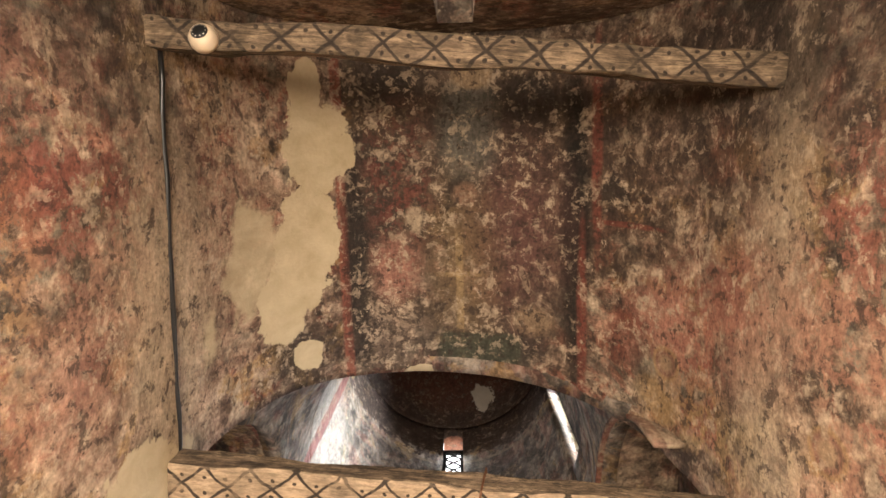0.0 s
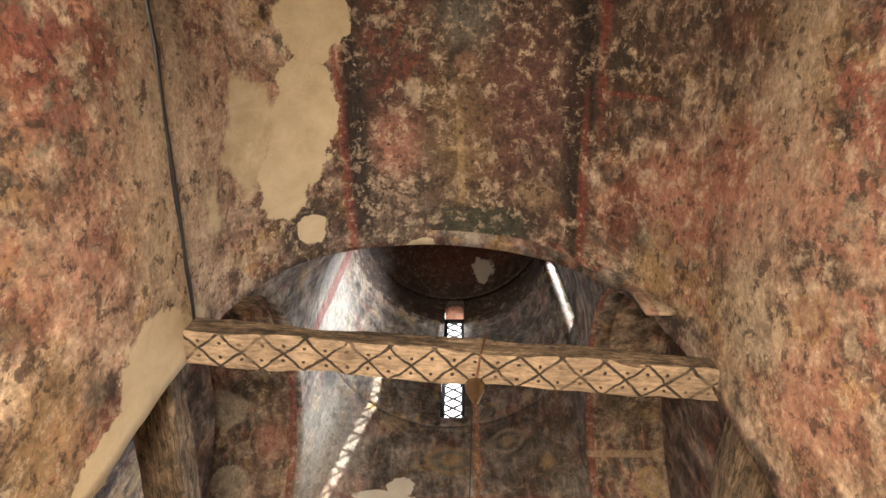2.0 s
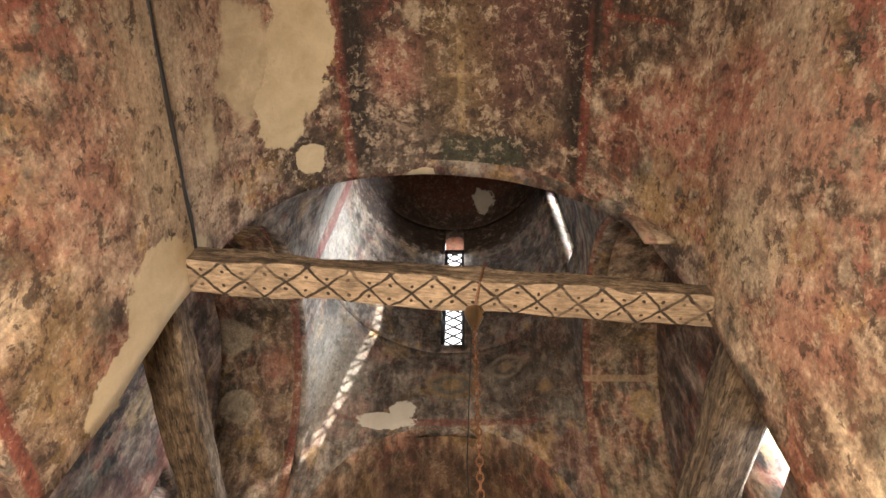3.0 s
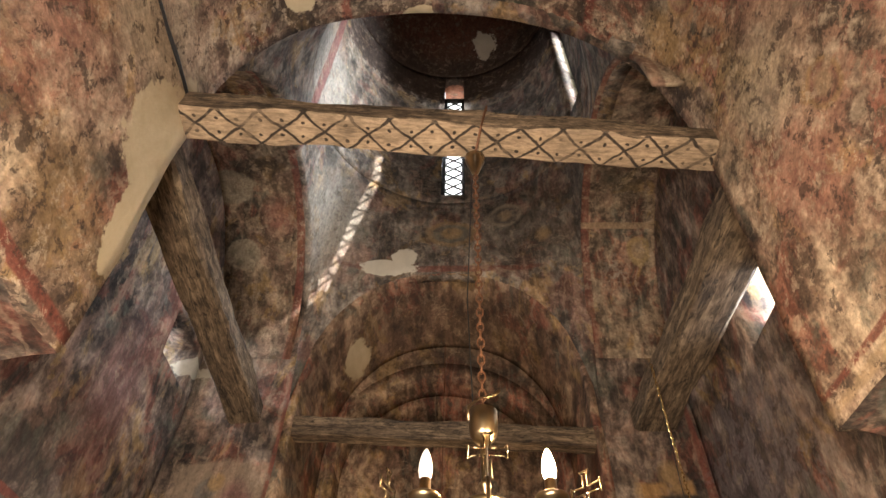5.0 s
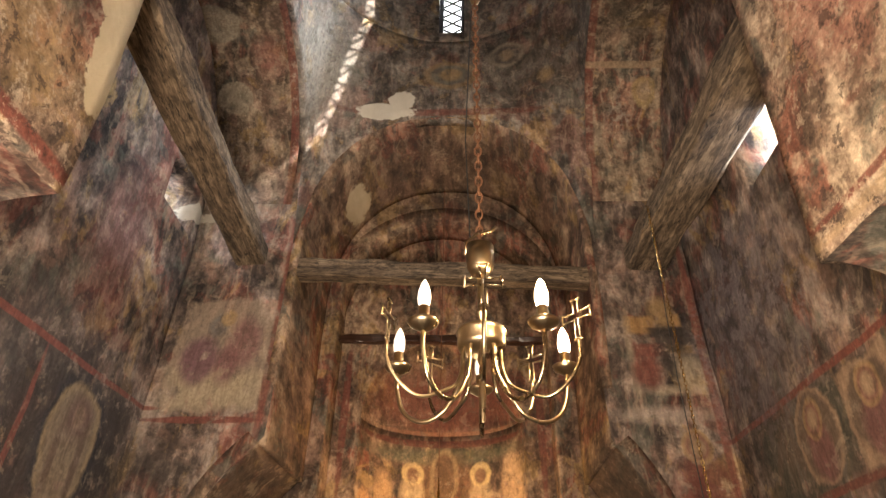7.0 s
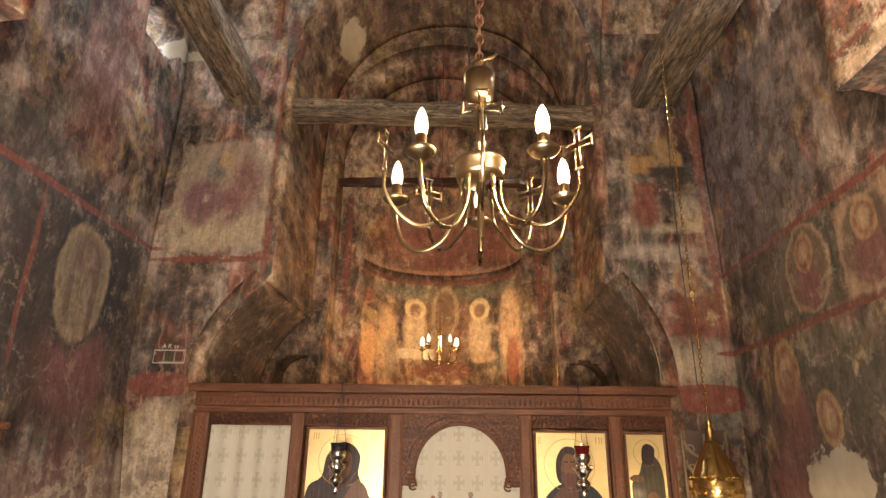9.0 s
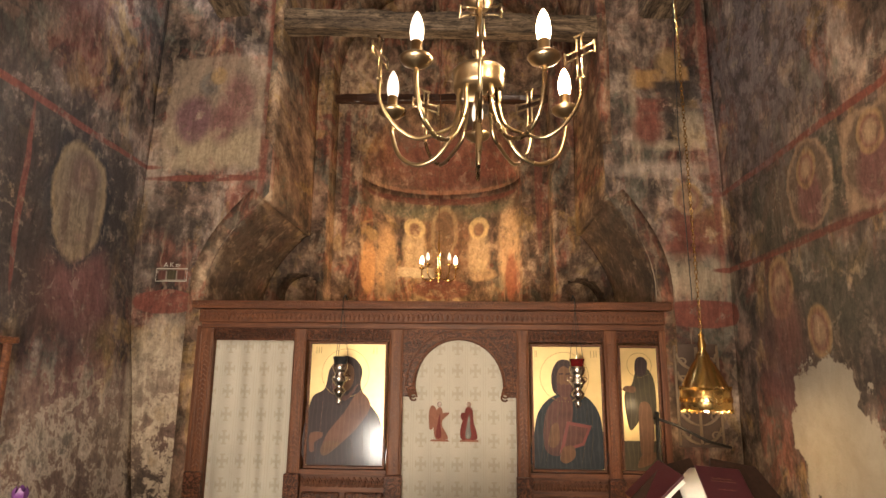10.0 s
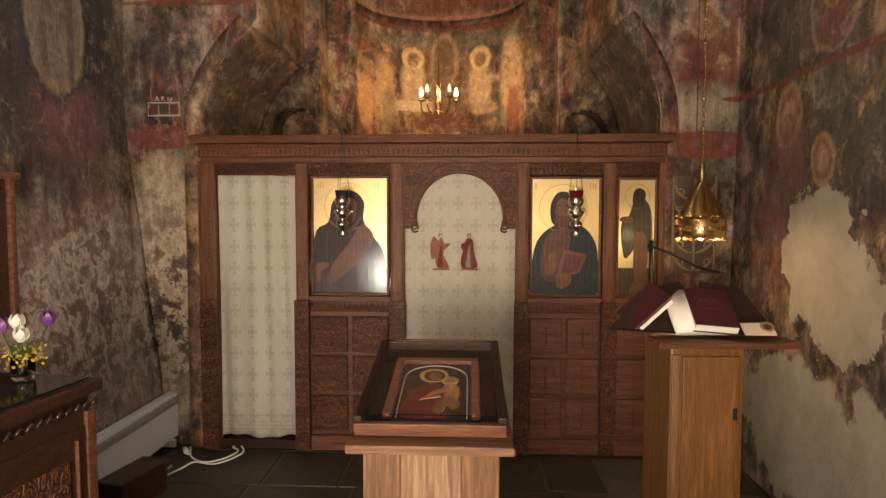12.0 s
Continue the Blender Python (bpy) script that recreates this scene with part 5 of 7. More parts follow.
arm_window(XS + 0.5, S_WIN, "window_1", "deep window opening in the painted south wall")
arm_window(XN - 0.5, N_WIN, "window_2", "deep window opening in the painted north wall")

# ---- camera dome, cable and hanging cone on the beams ----
cc = thing("security_camera", "cream plastic dome camera screwed to the dark beam", "camera", pose(-0.915, -0.455, 4.19, 150, 0, 0))
part("housing", lathe_bm([(0, -0.02), (0.052, -0.02), (0.058, 0.0), (0.055, 0.03), (0.042, 0.05), (0.034, 0.052)], 24), M_CREAMPL, cc, smooth=True)
part("lens", lathe_bm([(0.034, 0.045), (0.034, 0.055), (0.02, 0.062), (0, 0.064)], 20), M_BLACK, cc, "black lens ringed with small lights", True)
for k in range(10):
    a = 2 * math.pi * k / 10
    part("light_dot", lathe_bm([(0, 0.0), (0.0035, 0.001), (0, 0.003)], 6), M_PAPER, cc, at=pose(0.026 * math.cos(a), 0.026 * math.sin(a), 0.0575))
part("cable_loop", tube_bm([(0.0, 0.04, 0.0), (0.02, 0.075, 0.0), (0.035, 0.09, -0.03), (0.03, 0.075, -0.05)], 0.006, 6), M_BLACK, cc)

cable = part("wall_cable", tube_bm([(lerp(-1.175, -1.27, k / 14) + 0.004 * math.sin(k * 1.7), lerp(-0.46, 1.5, k / 14), 4.34 + 0.006 * math.sin(k * 2.1)) for k in range(15)], 0.014, 7), M_BLACK, smooth=True)
tagged(cable, "thin black cable running along the painted wall", "cable")


def chain_bm(x, y, z0, z1, link, wire, twist=True):
    """Oval links, alternately turned, from z0 up to z1."""
    bm = bmesh.new()
    n = max(2, int((z1 - z0) / (link * 0.78)))
    for k in range(n):
        zc = lerp(z0, z1, (k + 0.5) / n)
        pts = []
        for i in range(10):
            a = 2 * math.pi * i / 10
            s, c = link * 0.26 * math.cos(a), link * 0.5 * math.sin(a)
            pts.append((x + (s if k % 2 else 0), y + (0 if k % 2 else s), zc + c))
        tube_bm(pts, wire, 5, bm, closed=True)
    return bm


# ---- main chandelier ----
HX, HY = 0.155, 1.70
ch = thing("chandelier", "brass chandelier with candle bulbs and crosses hanging from the beam", "chandelier", pose(HX, HY, 0.022))
part("stem", lathe_bm([(0, 2.10), (0.006, 2.12), (0.011, 2.2), (0.009, 2.28), (0.014, 2.30), (0.010, 2.32), (0.010, 2.44), (0.018, 2.445), (0.018, 2.455), (0.011, 2.46), (0.011, 2.60)], 14), M_BRASS, ch, smooth=True)
part("hub", lathe_bm([(0.012, 2.325), (0.068, 2.33), (0.072, 2.345), (0.072, 2.375), (0.076, 2.38), (0.07, 2.392), (0.02, 2.40), (0.012, 2.41)], 28), M_BRASS, ch, smooth=True)
part("cup", lathe_bm([(0.012, 2.585), (0.03, 2.59), (0.042, 2.61), (0.046, 2.65), (0.045, 2.69), (0.041, 2.69), (0.04, 2.61), (0.0, 2.60)], 24), M_BRASS, ch, "hammered brass ceiling cup", True)
part("hook", tube_bm([(-0.045, 0, 2.66), (-0.045, 0, 2.71), (-0.01, 0, 2.74), (0.04, 0, 2.755), (0.055, 0, 2.77)], 0.006, 8), M_BRASS, ch, smooth=True)
part("chain", chain_bm(0.0, 0.0, 2.70, 4.13, 0.045, 0.0038), M_CHAIN, ch, "rusty link chain")
part("wire", tube_bm([(-0.03, 0.02, 2.71), (-0.045, 0.03, 3.2), (-0.02, 0.02, 3.9), (0.0, 0.0, 4.15)], 0.0025, 5), M_BLACK, ch)
part("hanging_cone", lathe_bm([(0.004, 3.99), (0.018, 4.01), (0.045, 4.10), (0.05, 4.13), (0.03, 4.14), (0.0, 4.145)], 20), M_BRASS, ch, "tarnished brass cone below the beam", True)
part("rope", tube_bm([(0.0, -0.02, 4.13), (0.03, -0.15, 4.18), (0.06, -0.17, 4.34), (0.06, -0.05, 4.36), (0.05, 0.04, 4.36)], 0.006, 6), M_CHAIN, ch, "thin brown rope round the beam")


def arm_path(r, low, top):
    pts = [(0.055, 2.335), (0.058, 2.28), (0.075, 2.22), (0.12, low + 0.02), (0.18, low), (0.235, low + 0.03), (r - 0.005, low + 0.09), (r, top)]
    out = smooth_outline(pts + [(r, top + 0.3), (0.0, 2.6)], 6)[: 7 * 6 + 1]
    return out


M_EDGE = M_BRASS
bulb_profile = [(0.012, 0), (0.016, 0.008), (0.0185, 0.025), (0.017, 0.045), (0.011, 0.068), (0.004, 0.082), (0, 0.086)]
for k in range(5):
    a = radians(90 + 72 * k)
    d = Vector((math.cos(a), math.sin(a), 0))
    arm_ob = part("arm", tube_bm([(d.x * r, d.y * r, z) for r, z in arm_path(0.265, 2.135, 2.29)], 0.0065, 8), M_BRASS, ch, smooth=True)
    m = Matrix.Translation((d.x * 0.265, d.y * 0.265, 0))
    part("drip_pan", lathe_bm([(0.006, 2.285), (0.02, 2.292), (0.036, 2.302), (0.042, 2.312), (0.039, 2.315), (0.015, 2.308), (0.0, 2.307)], 22, m=m), M_BRASS, arm_ob, smooth=True)
    part("candle_sleeve", lathe_bm([(0.0155, 2.305), (0.0155, 2.355), (0.013, 2.358), (0, 2.358)], 16, m=m), M_CANDLE, arm_ob, smooth=True)
    lit = k in (3, 4)
    part("bulb", lathe_bm(bulb_profile, 16, m=m @ Matrix.Translation((0, 0, 2.356))), M_BULB if lit else M_DIM, arm_ob, "glowing candle bulb" if lit else "pale frosted candle bulb", True)
    # the cross between two arms
    a2 = a + radians(36)
    e = Vector((math.cos(a2), math.sin(a2), 0))
    t = Matrix.Rotation(radians((0, -35, 0, 62, 0)[k]), 3, "Z") @ Vector((-e.y, e.x, 0))
    arm2 = part("cross_arm", tube_bm([(e.x * r, e.y * r, z) for r, z in arm_path(0.28, 2.17, 2.33)], 0.0055, 8), M_BRASS, ch, smooth=True)
    c0 = e * 0.28 + Vector((0, 0, 2.395))
    outline = [(-0.008, -0.065), (-0.014, -0.072), (0.014, -0.072), (0.008, -0.065), (0.007, -0.009), (0.04, -0.011), (0.048, -0.018), (0.048, 0.018), (0.04, 0.011), (0.007, 0.009), (0.008, 0.042),
               (0.016, 0.052), (-0.016, 0.052), (-0.008, 0.042), (-0.007, 0.009), (-0.04, 0.011), (-0.048, 0.018), (-0.048, -0.018), (-0.04, -0.011), (-0.007, -0.009)]
    part("cross", tube_bm([c0 + t * u + Vector((0, 0, v)) for u, v in outline], 0.0032, 5, closed=True), M_BRASS, arm2, "open brass cross with flared ends", True)
for k in (3, 4):
    a = radians(90 + 72 * k)
    lamp("chandelier_bulb_light", "POINT", pose(HX + 0.265 * math.cos(a), HY + 0.265 * math.sin(a), 2.49), 3.4, (1.0, 0.72, 0.42), radius=0.03)

# ---- small chandelier of the bema ----
bx, by = -0.128, 5.1
bl = thing("small_chandelier", "small brass chandelier with two lit bulbs hanging before the apse", "chandelier", pose(bx, by, 0.065))
part("stem", lathe_bm([(0, 2.26), (0.012, 2.28), (0.008, 2.31), (0.022, 2.34), (0.03, 2.36), (0.012, 2.40), (0.01, 2.5), (0.016, 2.52), (0.008, 2.56), (0.013, 2.60), (0.005, 2.64), (0.004, 2.72)], 14), M_GILT, bl, smooth=True)
part("chain", tube_bm([(0, 0, 2.7), (0, 0, 5.74)], 0.004, 5), M_CHAIN, bl)
for k in range(5):
    a = radians(20 + 72 * k)
    d = Vector((math.cos(a), math.sin(a), 0))
    ao = part("arm", tube_bm([(d.x * r, d.y * r, z) for r, z in smooth_outline([(0.01, 2.35), (0.05, 2.30), (0.10, 2.29), (0.145, 2.33), (0.15, 2.40), (0.15, 2.6)], 5)[:21]], 0.006, 7), M_GILT, bl, smooth=True)
    m = Matrix.Translation((d.x * 0.15, d.y * 0.15, 0))
    part("drip_pan", lathe_bm([(0.006, 2.39), (0.028, 2.405), (0.026, 2.41), (0.0, 2.405)], 16, m=m), M_GILT, ao, smooth=True)
    lit = k in (0, 2)
    part("bulb", lathe_bm([(r * 0.8, z * 0.8) for r, z in bulb_profile], 12, m=m @ Matrix.Translation((0, 0, 2.44))), M_BULB if lit else M_DIM, ao, smooth=True)
    part("candle_sleeve", lathe_bm([(0.011, 2.405), (0.011, 2.44), (0, 2.442)], 12, m=m), M_CANDLE, ao, smooth=True)
    if lit:
        lamp("small_chandelier_light", "POINT", pose(bx + d.x * 0.15, by + d.y * 0.15 + 0.08, 2.585), 3.4, (1.0, 0.64, 0.32), radius=0.03)

# ---- icon screen ----
IY = 4.0
ico = thing("icon_screen", "carved walnut icon screen with painted panels below the apse", "icon screen", pose(0, IY, 0))


def bar(name, x0, x1, z0, z1, y0, y1, material, bevel=0.004, parent=None, label=""):
    return part(name, box_bm((x0 + x1) / 2, (y0 + y1) / 2, (z0 + z1) / 2, x1 - x0, y1 - y0, z1 - z0, bevel), material, parent or ico, label)


def frieze(x0, x1, z0, z1, y, step, material, parent, name="carved_frieze"):
    """A row of carved leaves: overlapping pointed arches over beads."""
    bm = bmesh.new()
    n = max(1, int((x1 - x0) / step))
    h = z1 - z0
    for k in range(n):
        cx = lerp(x0, x1, (k + 0.5) / n)
        w = (x1 - x0) / n * 0.5
        tube_bm([(cx - w, y, z0 + h * 0.1), (cx - w * 0.8, y, z0 + h * 0.55), (cx, y, z0 + h * 0.92), (cx + w * 0.8, y, z0 + h * 0.55), (cx + w, y, z0 + h * 0.1)], h * 0.07, 5, bm)
        tube_bm([(cx, y, z0 + h * 0.12), (cx, y - 0.002, z0 + h * 0.4), (cx, y, z0 + h * 0.68)], [h * 0.03, h * 0.13, h * 0.02], 5, bm)
    return part(name, bm, material, parent, smooth=True)


# cornice in three steps with carved rows
bar("cornice_top", -1.635, 1.375, 1.985, 2.035, -0.11, 0.06, M_WALNUT, 0.006)
bar("cornice_cove", -1.60, 1.34, 1.90, 1.985, -0.07, 0.05, M_WALNUT, 0.01)
bar("architrave", -1.585, 1.335, 1.865, 1.90, -0.05, 0.05, M_WALNUT, 0.004)
frieze(-1.62, 1.36, 1.99, 2.03, -0.112, 0.035, M_WALNUT, ico)
frieze(-1.59, 1.33, 1.905, 1.98, -0.072, 0.062, M_WALNUT, ico)
posts = [(-1.60, -1.505), (-0.985, -0.905), (-0.375, -0.285), (0.42, 0.500), (0.965, 1.045), (1.305, 1.345)]
for x0, x1 in posts:
    p = bar("post", x0, x1, 0.02, 1.865, -0.035, 0.035, M_WALNUT_UP, 0.005)
    if x1 - x0 > 0.05:
        bm = bmesh.new()
        cx = (x0 + x1) / 2
        for k in range(26):
            z = lerp(1.03, 1.78, k / 25)
            tube_bm([(cx - 0.022, -0.037, z - 0.012), (cx, -0.04, z + 0.008), (cx + 0.022, -0.037, z - 0.012)], 0.004, 4, bm)
        for x in (x0 + 0.012, x1 - 0.012):
            tube_bm([(x, -0.036, 0.1), (x, -0.036, 1.84)], 0.005, 5, bm)
        part("carved_strip", bm, M_WALNUT_UP, p)
        part("pedestal", box_bm(cx, -0.045, 0.5, x1 - x0 + 0.015, 0.04, 0.98, 0.004), M_SCROLL, p)
# carved rows over the bays
for x0, x1 in ((-1.505, -0.985), (-0.905, -0.375), (0.50, 0.965), (1.045, 1.305)):
    bar("head_board", x0, x1, 1.79, 1.865, -0.02, 0.02, M_SCROLL, 0.002)
    frieze(x0 + 0.01, x1 - 0.01, 1.795, 1.86, -0.022, 0.05, M_SCROLL, ico)
# side door post leaning on the wall
bar("side_post", -1.625, -1.60, 0.0, 1.88, -0.02, 0.05, M_WALNUT_UP)


def panel_bay(x0, x1, cols, rosette):
    """The lower part of a bay: rails and sunk panels with carved fields."""
    bar("rail", x0, x1, 0.985, 1.015, -0.03, 0.02, M_WALNUT)
    frieze(x0, x1, 0.905, 0.975, -0.022, 0.035, M_WALNUT, ico)
    bar("backboard", x0, x1, 0.06, 0.985, -0.005, 0.02, M_WALNUT, 0.0)
    bar("plinth", x0, x1, 0.0, 0.10, -0.03, 0.02, M_WALNUT)
    w, hgt = (x1 - x0) / cols, (0.895 - 0.12) / 3
    for i in range(cols):
        for j in range(3):
            cx, cz = x0 + (i + 0.5) * w, 0.12 + (j + 0.5) * hgt
            f = bar("panel", cx - w * 0.445, cx + w * 0.445, cz - hgt * 0.455, cz + hgt * 0.455, -0.032, -0.004, M_SCROLL if rosette else M_WALNUT, 0.011)
            bm = bmesh.new()
            r = min(w, hgt) * 0.33
            if rosette:
                for rr in (r, r * 0.55):
                    tube_bm([(cx + rr * math.cos(2 * math.pi * k / 20), -0.034, cz + rr * math.sin(2 * math.pi * k / 20)) for k in range(20)], 0.006, 5, bm, True)
                for k in range(8):
                    a = 2 * math.pi * k / 8
                    tube_bm([(cx + r * 0.2 * math.cos(a), -0.035, cz + r * 0.2 * math.sin(a)), (cx + r * 0.75 * math.cos(a), -0.035, cz + r * 0.75 * math.sin(a)), (cx + r * 0.95 * math.cos(a), -0.034, cz + r * 0.95 * math.sin(a))],
                            [0.003, 0.011, 0.002], 5, bm)
            else:
                for s in (-1, 1):
                    tube_bm([(cx + s * w * 0.3, -0.034, cz - hgt * 0.3), (cx + s * w * 0.3, -0.034, cz + hgt * 0.3)], 0.004, 4, bm)
                    tube_bm([(cx - w * 0.3, -0.034, cz + s * hgt * 0.3), (cx + w * 0.3, -0.034, cz + s * hgt * 0.3)], 0.004, 4, bm)
                tube_bm([(cx, -0.035, cz - hgt * 0.24), (cx, -0.035, cz + hgt * 0.24)], 0.006, 5, bm)
                tube_bm([(cx - w * 0.16, -0.035, cz + hgt * 0.08), (cx + w * 0.16, -0.035, cz + hgt * 0.08)], 0.006, 5, bm)
            tagged(part("carving", bm, M_WALNUT, f), kind="stuff")


panel_bay(-0.905, -0.375, 2, True)
panel_bay(0.50, 0.965, 2, False)
panel_bay(1.045, 1.305, 1, False)
# threshold boards below the two curtains
bar("threshold", -1.5, -0.985, 0.0, 0.06, -0.02, 0.03, M_DARKWOOD)
bar("threshold", -0.285, 0.42, 0.0, 0.05, -0.02, 0.03, M_DARKWOOD)

# carved arch over the middle door
AXD, ARD = 0.066, 0.272
pts = [(-0.285, 1.865), (-0.285, 1.45)] + [(AXD - ARD - 0.035, 1.45), (AXD - ARD, 1.49)] + [(AXD - ARD * math.cos(math.pi * k / 20), 1.515 + 0.285 * math.sin(math.pi * k / 20)) for k in range(21)] + [(AXD + ARD, 1.49), (AXD + ARD + 0.035, 1.45), (0.42, 1.45), (0.42, 1.865)]
arch_ob = part("door_arch", slab(pts, -0.028, 0.02), M_SCROLL, ico)
for k, r in enumerate((0.012, 0.06)):
    part("arch_moulding", tube_bm([(AXD - (ARD + r) * math.cos(math.pi * j / 24), -0.03, 1.515 + (0.285 + r) * math.sin(math.pi * j / 24)) for j in range(25)], 0.009 - 0.002 * k, 6), M_WALNUT, arch_ob, smooth=True)
for s in (-1, 1):
    bm = bmesh.new()
    for j in range(3):
        a0 = AXD + s * (ARD + 0.02 - 0.005 * j)
        tube_bm([(a0 + 0.022 * math.cos(t), -0.03, 1.49 - 0.02 * j + 0.022 * math.sin(t)) for t in (0.7 * q for q in range(9))], 0.006, 5, bm)
    part("capital", bm, M_WALNUT, arch_ob, "scrolled capital")


def icon(x0, x1, z0, z1, name, label):
    w, h = x1 - x0, z1 - z0
    ic = thing(name, label, "icon", pose(x0, IY - 0.008, z0), "painted icons of the screen")
    part("board", box_bm(w / 2, 0.006, h / 2, w, 0.012, h, 0.001), M_GOLD, ic, "gold ground of the icon")
    for a, b, c, d in ((0, w, 0, 0.016), (0, w, h - 0.016, h), (0, 0.014, 0.016, h - 0.016), (w - 0.014, w, 0.016, h - 0.016)):
        part("moulding", box_bm((a + b) / 2, -0.009, (c + d) / 2, b - a, 0.022, d - c, 0.004), M_WALNUT, ic)
    return ic


def paint(ic, points, layer, material, label=""):
    return part("painted_shape", slab(smooth_outline(points, 5), -0.0012 * layer, 0.0), material, ic, label)


def halo_ring(ic, cx, cz, r):
    part("halo_line", ring_bm(cx, cz, r, 0.0016, -0.001), M_LINE, ic)


# mother and child, as plain painted shapes
a = icon(-0.885, -0.385, 1.02, 1.785, "icon_of_a_veiled_figure", "gold-ground icon of a dark veiled figure in a walnut frame")
halo_ring(a, 0.235, 0.57, 0.15)
paint(a, [(0.015, 0.018), (0.02, 0.387), (0.107, 0.473), (0.134, 0.593), (0.205, 0.67), (0.286, 0.662), (0.34, 0.593), (0.334, 0.49), (0.384, 0.395), (0.455, 0.30), (0.48, 0.18), (0.485, 0.018)], 1, M_ROBE)
paint(a, [(0.19, 0.50), (0.19, 0.60), (0.235, 0.635), (0.285, 0.60), (0.285, 0.51), (0.24, 0.455)], 2, M_SKIN, "brown painted face")
paint(a, [(0.325, 0.455), (0.40, 0.375), (0.33, 0.25), (0.225, 0.146), (0.135, 0.075), (0.10, 0.095), (0.135, 0.20), (0.24, 0.335)], 3, M_CHILD, "reddish brown draped arm")
paint(a, [(0.135, 0.075), (0.10, 0.095), (0.12, 0.15), (0.20, 0.16), (0.215, 0.14)], 4, M_SKIN)
paint(a, [(0.03, 0.10), (0.03, 0.20), (0.10, 0.21), (0.105, 0.18), (0.06, 0.15), (0.06, 0.10)], 3, M_CHILD)
paint(a, [(0.16, 0.47), (0.165, 0.60), (0.175, 0.60), (0.18, 0.48), (0.24, 0.43), (0.31, 0.50), (0.315, 0.49), (0.24, 0.40)], 4, M_ROBE_RED, "red lining of the veil")
for x in (0.045, 0.06, 0.075, 0.41, 0.43):
    part("letter_bar", box_bm(x, -0.001, 0.71, 0.004, 0.001, 0.04), M_LINE, a)
# bearded figure with a red book
b = icon(0.51, 0.955, 1.02, 1.78, "icon_of_a_bearded_figure", "gold-ground icon of a bearded figure holding a red book")
halo_ring(b, 0.208, 0.56, 0.15)
paint(b, [(0.015, 0.018), (0.018, 0.24), (0.06, 0.375), (0.165, 0.455), (0.32, 0.45), (0.405, 0.36), (0.43, 0.23), (0.425, 0.018)], 1, M_ROBE_BLUE)
paint(b, [(0.08, 0.13), (0.085, 0.33), (0.165, 0.435), (0.25, 0.43), (0.24, 0.25), (0.18, 0.10)], 2, M_ROBE_RED)
paint(b, [(0.135, 0.48), (0.13, 0.58), (0.17, 0.655), (0.235, 0.66), (0.275, 0.60), (0.275, 0.49), (0.235, 0.445), (0.175, 0.445)], 2, M_ROBE)
paint(b, [(0.165, 0.50), (0.165, 0.585), (0.205, 0.625), (0.25, 0.585), (0.25, 0.50), (0.21, 0.42)], 3, M_SKIN)
paint(b, [(0.165, 0.46), (0.165, 0.525), (0.19, 0.51), (0.205, 0.52), (0.225, 0.51), (0.25, 0.525), (0.245, 0.46), (0.21, 0.435)], 4, M_ROBE_RED, "short brown beard")
for ex in (0.188, 0.228):
    part("brow", slab([(ex - 0.014, 0.572), (ex + 0.014, 0.574), (ex + 0.012, 0.582), (ex - 0.012, 0.580)], -0.0055, 0.0), M_ROBE, b)
part("nose", slab([(0.204, 0.535), (0.214, 0.535), (0.211, 0.57), (0.207, 0.57)], -0.0052, 0.0), M_ROBE_RED, b)
paint(b, [(0.10, 0.16), (0.12, 0.26), (0.16, 0.28), (0.17, 0.19), (0.14, 0.14)], 3, M_SKIN)
part("red_book", slab([(0.165, 0.105), (0.315, 0.155), (0.365, 0.27), (0.215, 0.295)], -0.004, 0.0), M_BOOKRED, b)
part("book_line", slab([(0.195, 0.135), (0.305, 0.17), (0.34, 0.255), (0.228, 0.272)], -0.0045, 0.0), M_ROBE_RED, b)
paint(b, [(0.17, 0.07), (0.19, 0.14), (0.25, 0.15), (0.26, 0.09), (0.21, 0.05)], 4, M_SKIN)
for x in (0.03, 0.04, 0.375, 0.395, 0.41):
    part("letter_bar", box_bm(x, -0.001, 0.70, 0.004, 0.001, 0.04), M_LINE, b)
for x0, z0, x1, z1 in ((0.05, 0.05, 0.09, 0.34), (0.08, 0.04, 0.12, 0.30), (0.30, 0.05, 0.34, 0.36), (0.35, 0.05, 0.37, 0.33), (0.15, 0.30, 0.19, 0.42), (0.28, 0.31, 0.26, 0.42)):
    part("fold_line", tube_bm([(x0, -0.003, z0), ((x0 + x1) / 2 + 0.01, -0.003, (z0 + z1) / 2), (x1, -0.003, z1)], 0.0014, 4), M_ROBE_GREEN, b)
for x0, z0, x1, z1 in ((0.06, 0.05, 0.10, 0.40), (0.36, 0.06, 0.33, 0.40), (0.40, 0.06, 0.38, 0.34), (0.30, 0.05, 0.28, 0.18), (0.13, 0.44, 0.17, 0.62)):
    part("fold_line", tube_bm([(x0, -0.003, z0), ((x0 + x1) / 2 + 0.01, -0.003, (z0 + z1) / 2), (x1, -0.003, z1)], 0.0013, 4), M_ROBE_RED, a)
# turned standing figure on a narrow panel
c = icon(1.05, 1.30, 1.02, 1.775, "icon_of_a_standing_figure", "narrow gold-ground icon of a turned standing figure in olive")
halo_ring(c, 0.13, 0.635, 0.075)
part("painted_ground", box_bm(0.125, -0.0008, 0.10, 0.22, 0.0012, 0.17), M_ROBE_GREEN, c)
paint(c, [(0.05, 0.26), (0.03, 0.45), (0.08, 0.52), (0.11, 0.60), (0.17, 0.62), (0.215, 0.54), (0.22, 0.36), (0.20, 0.28), (0.15, 0.36), (0.09, 0.27)], 2, M_ROBE_GREEN)
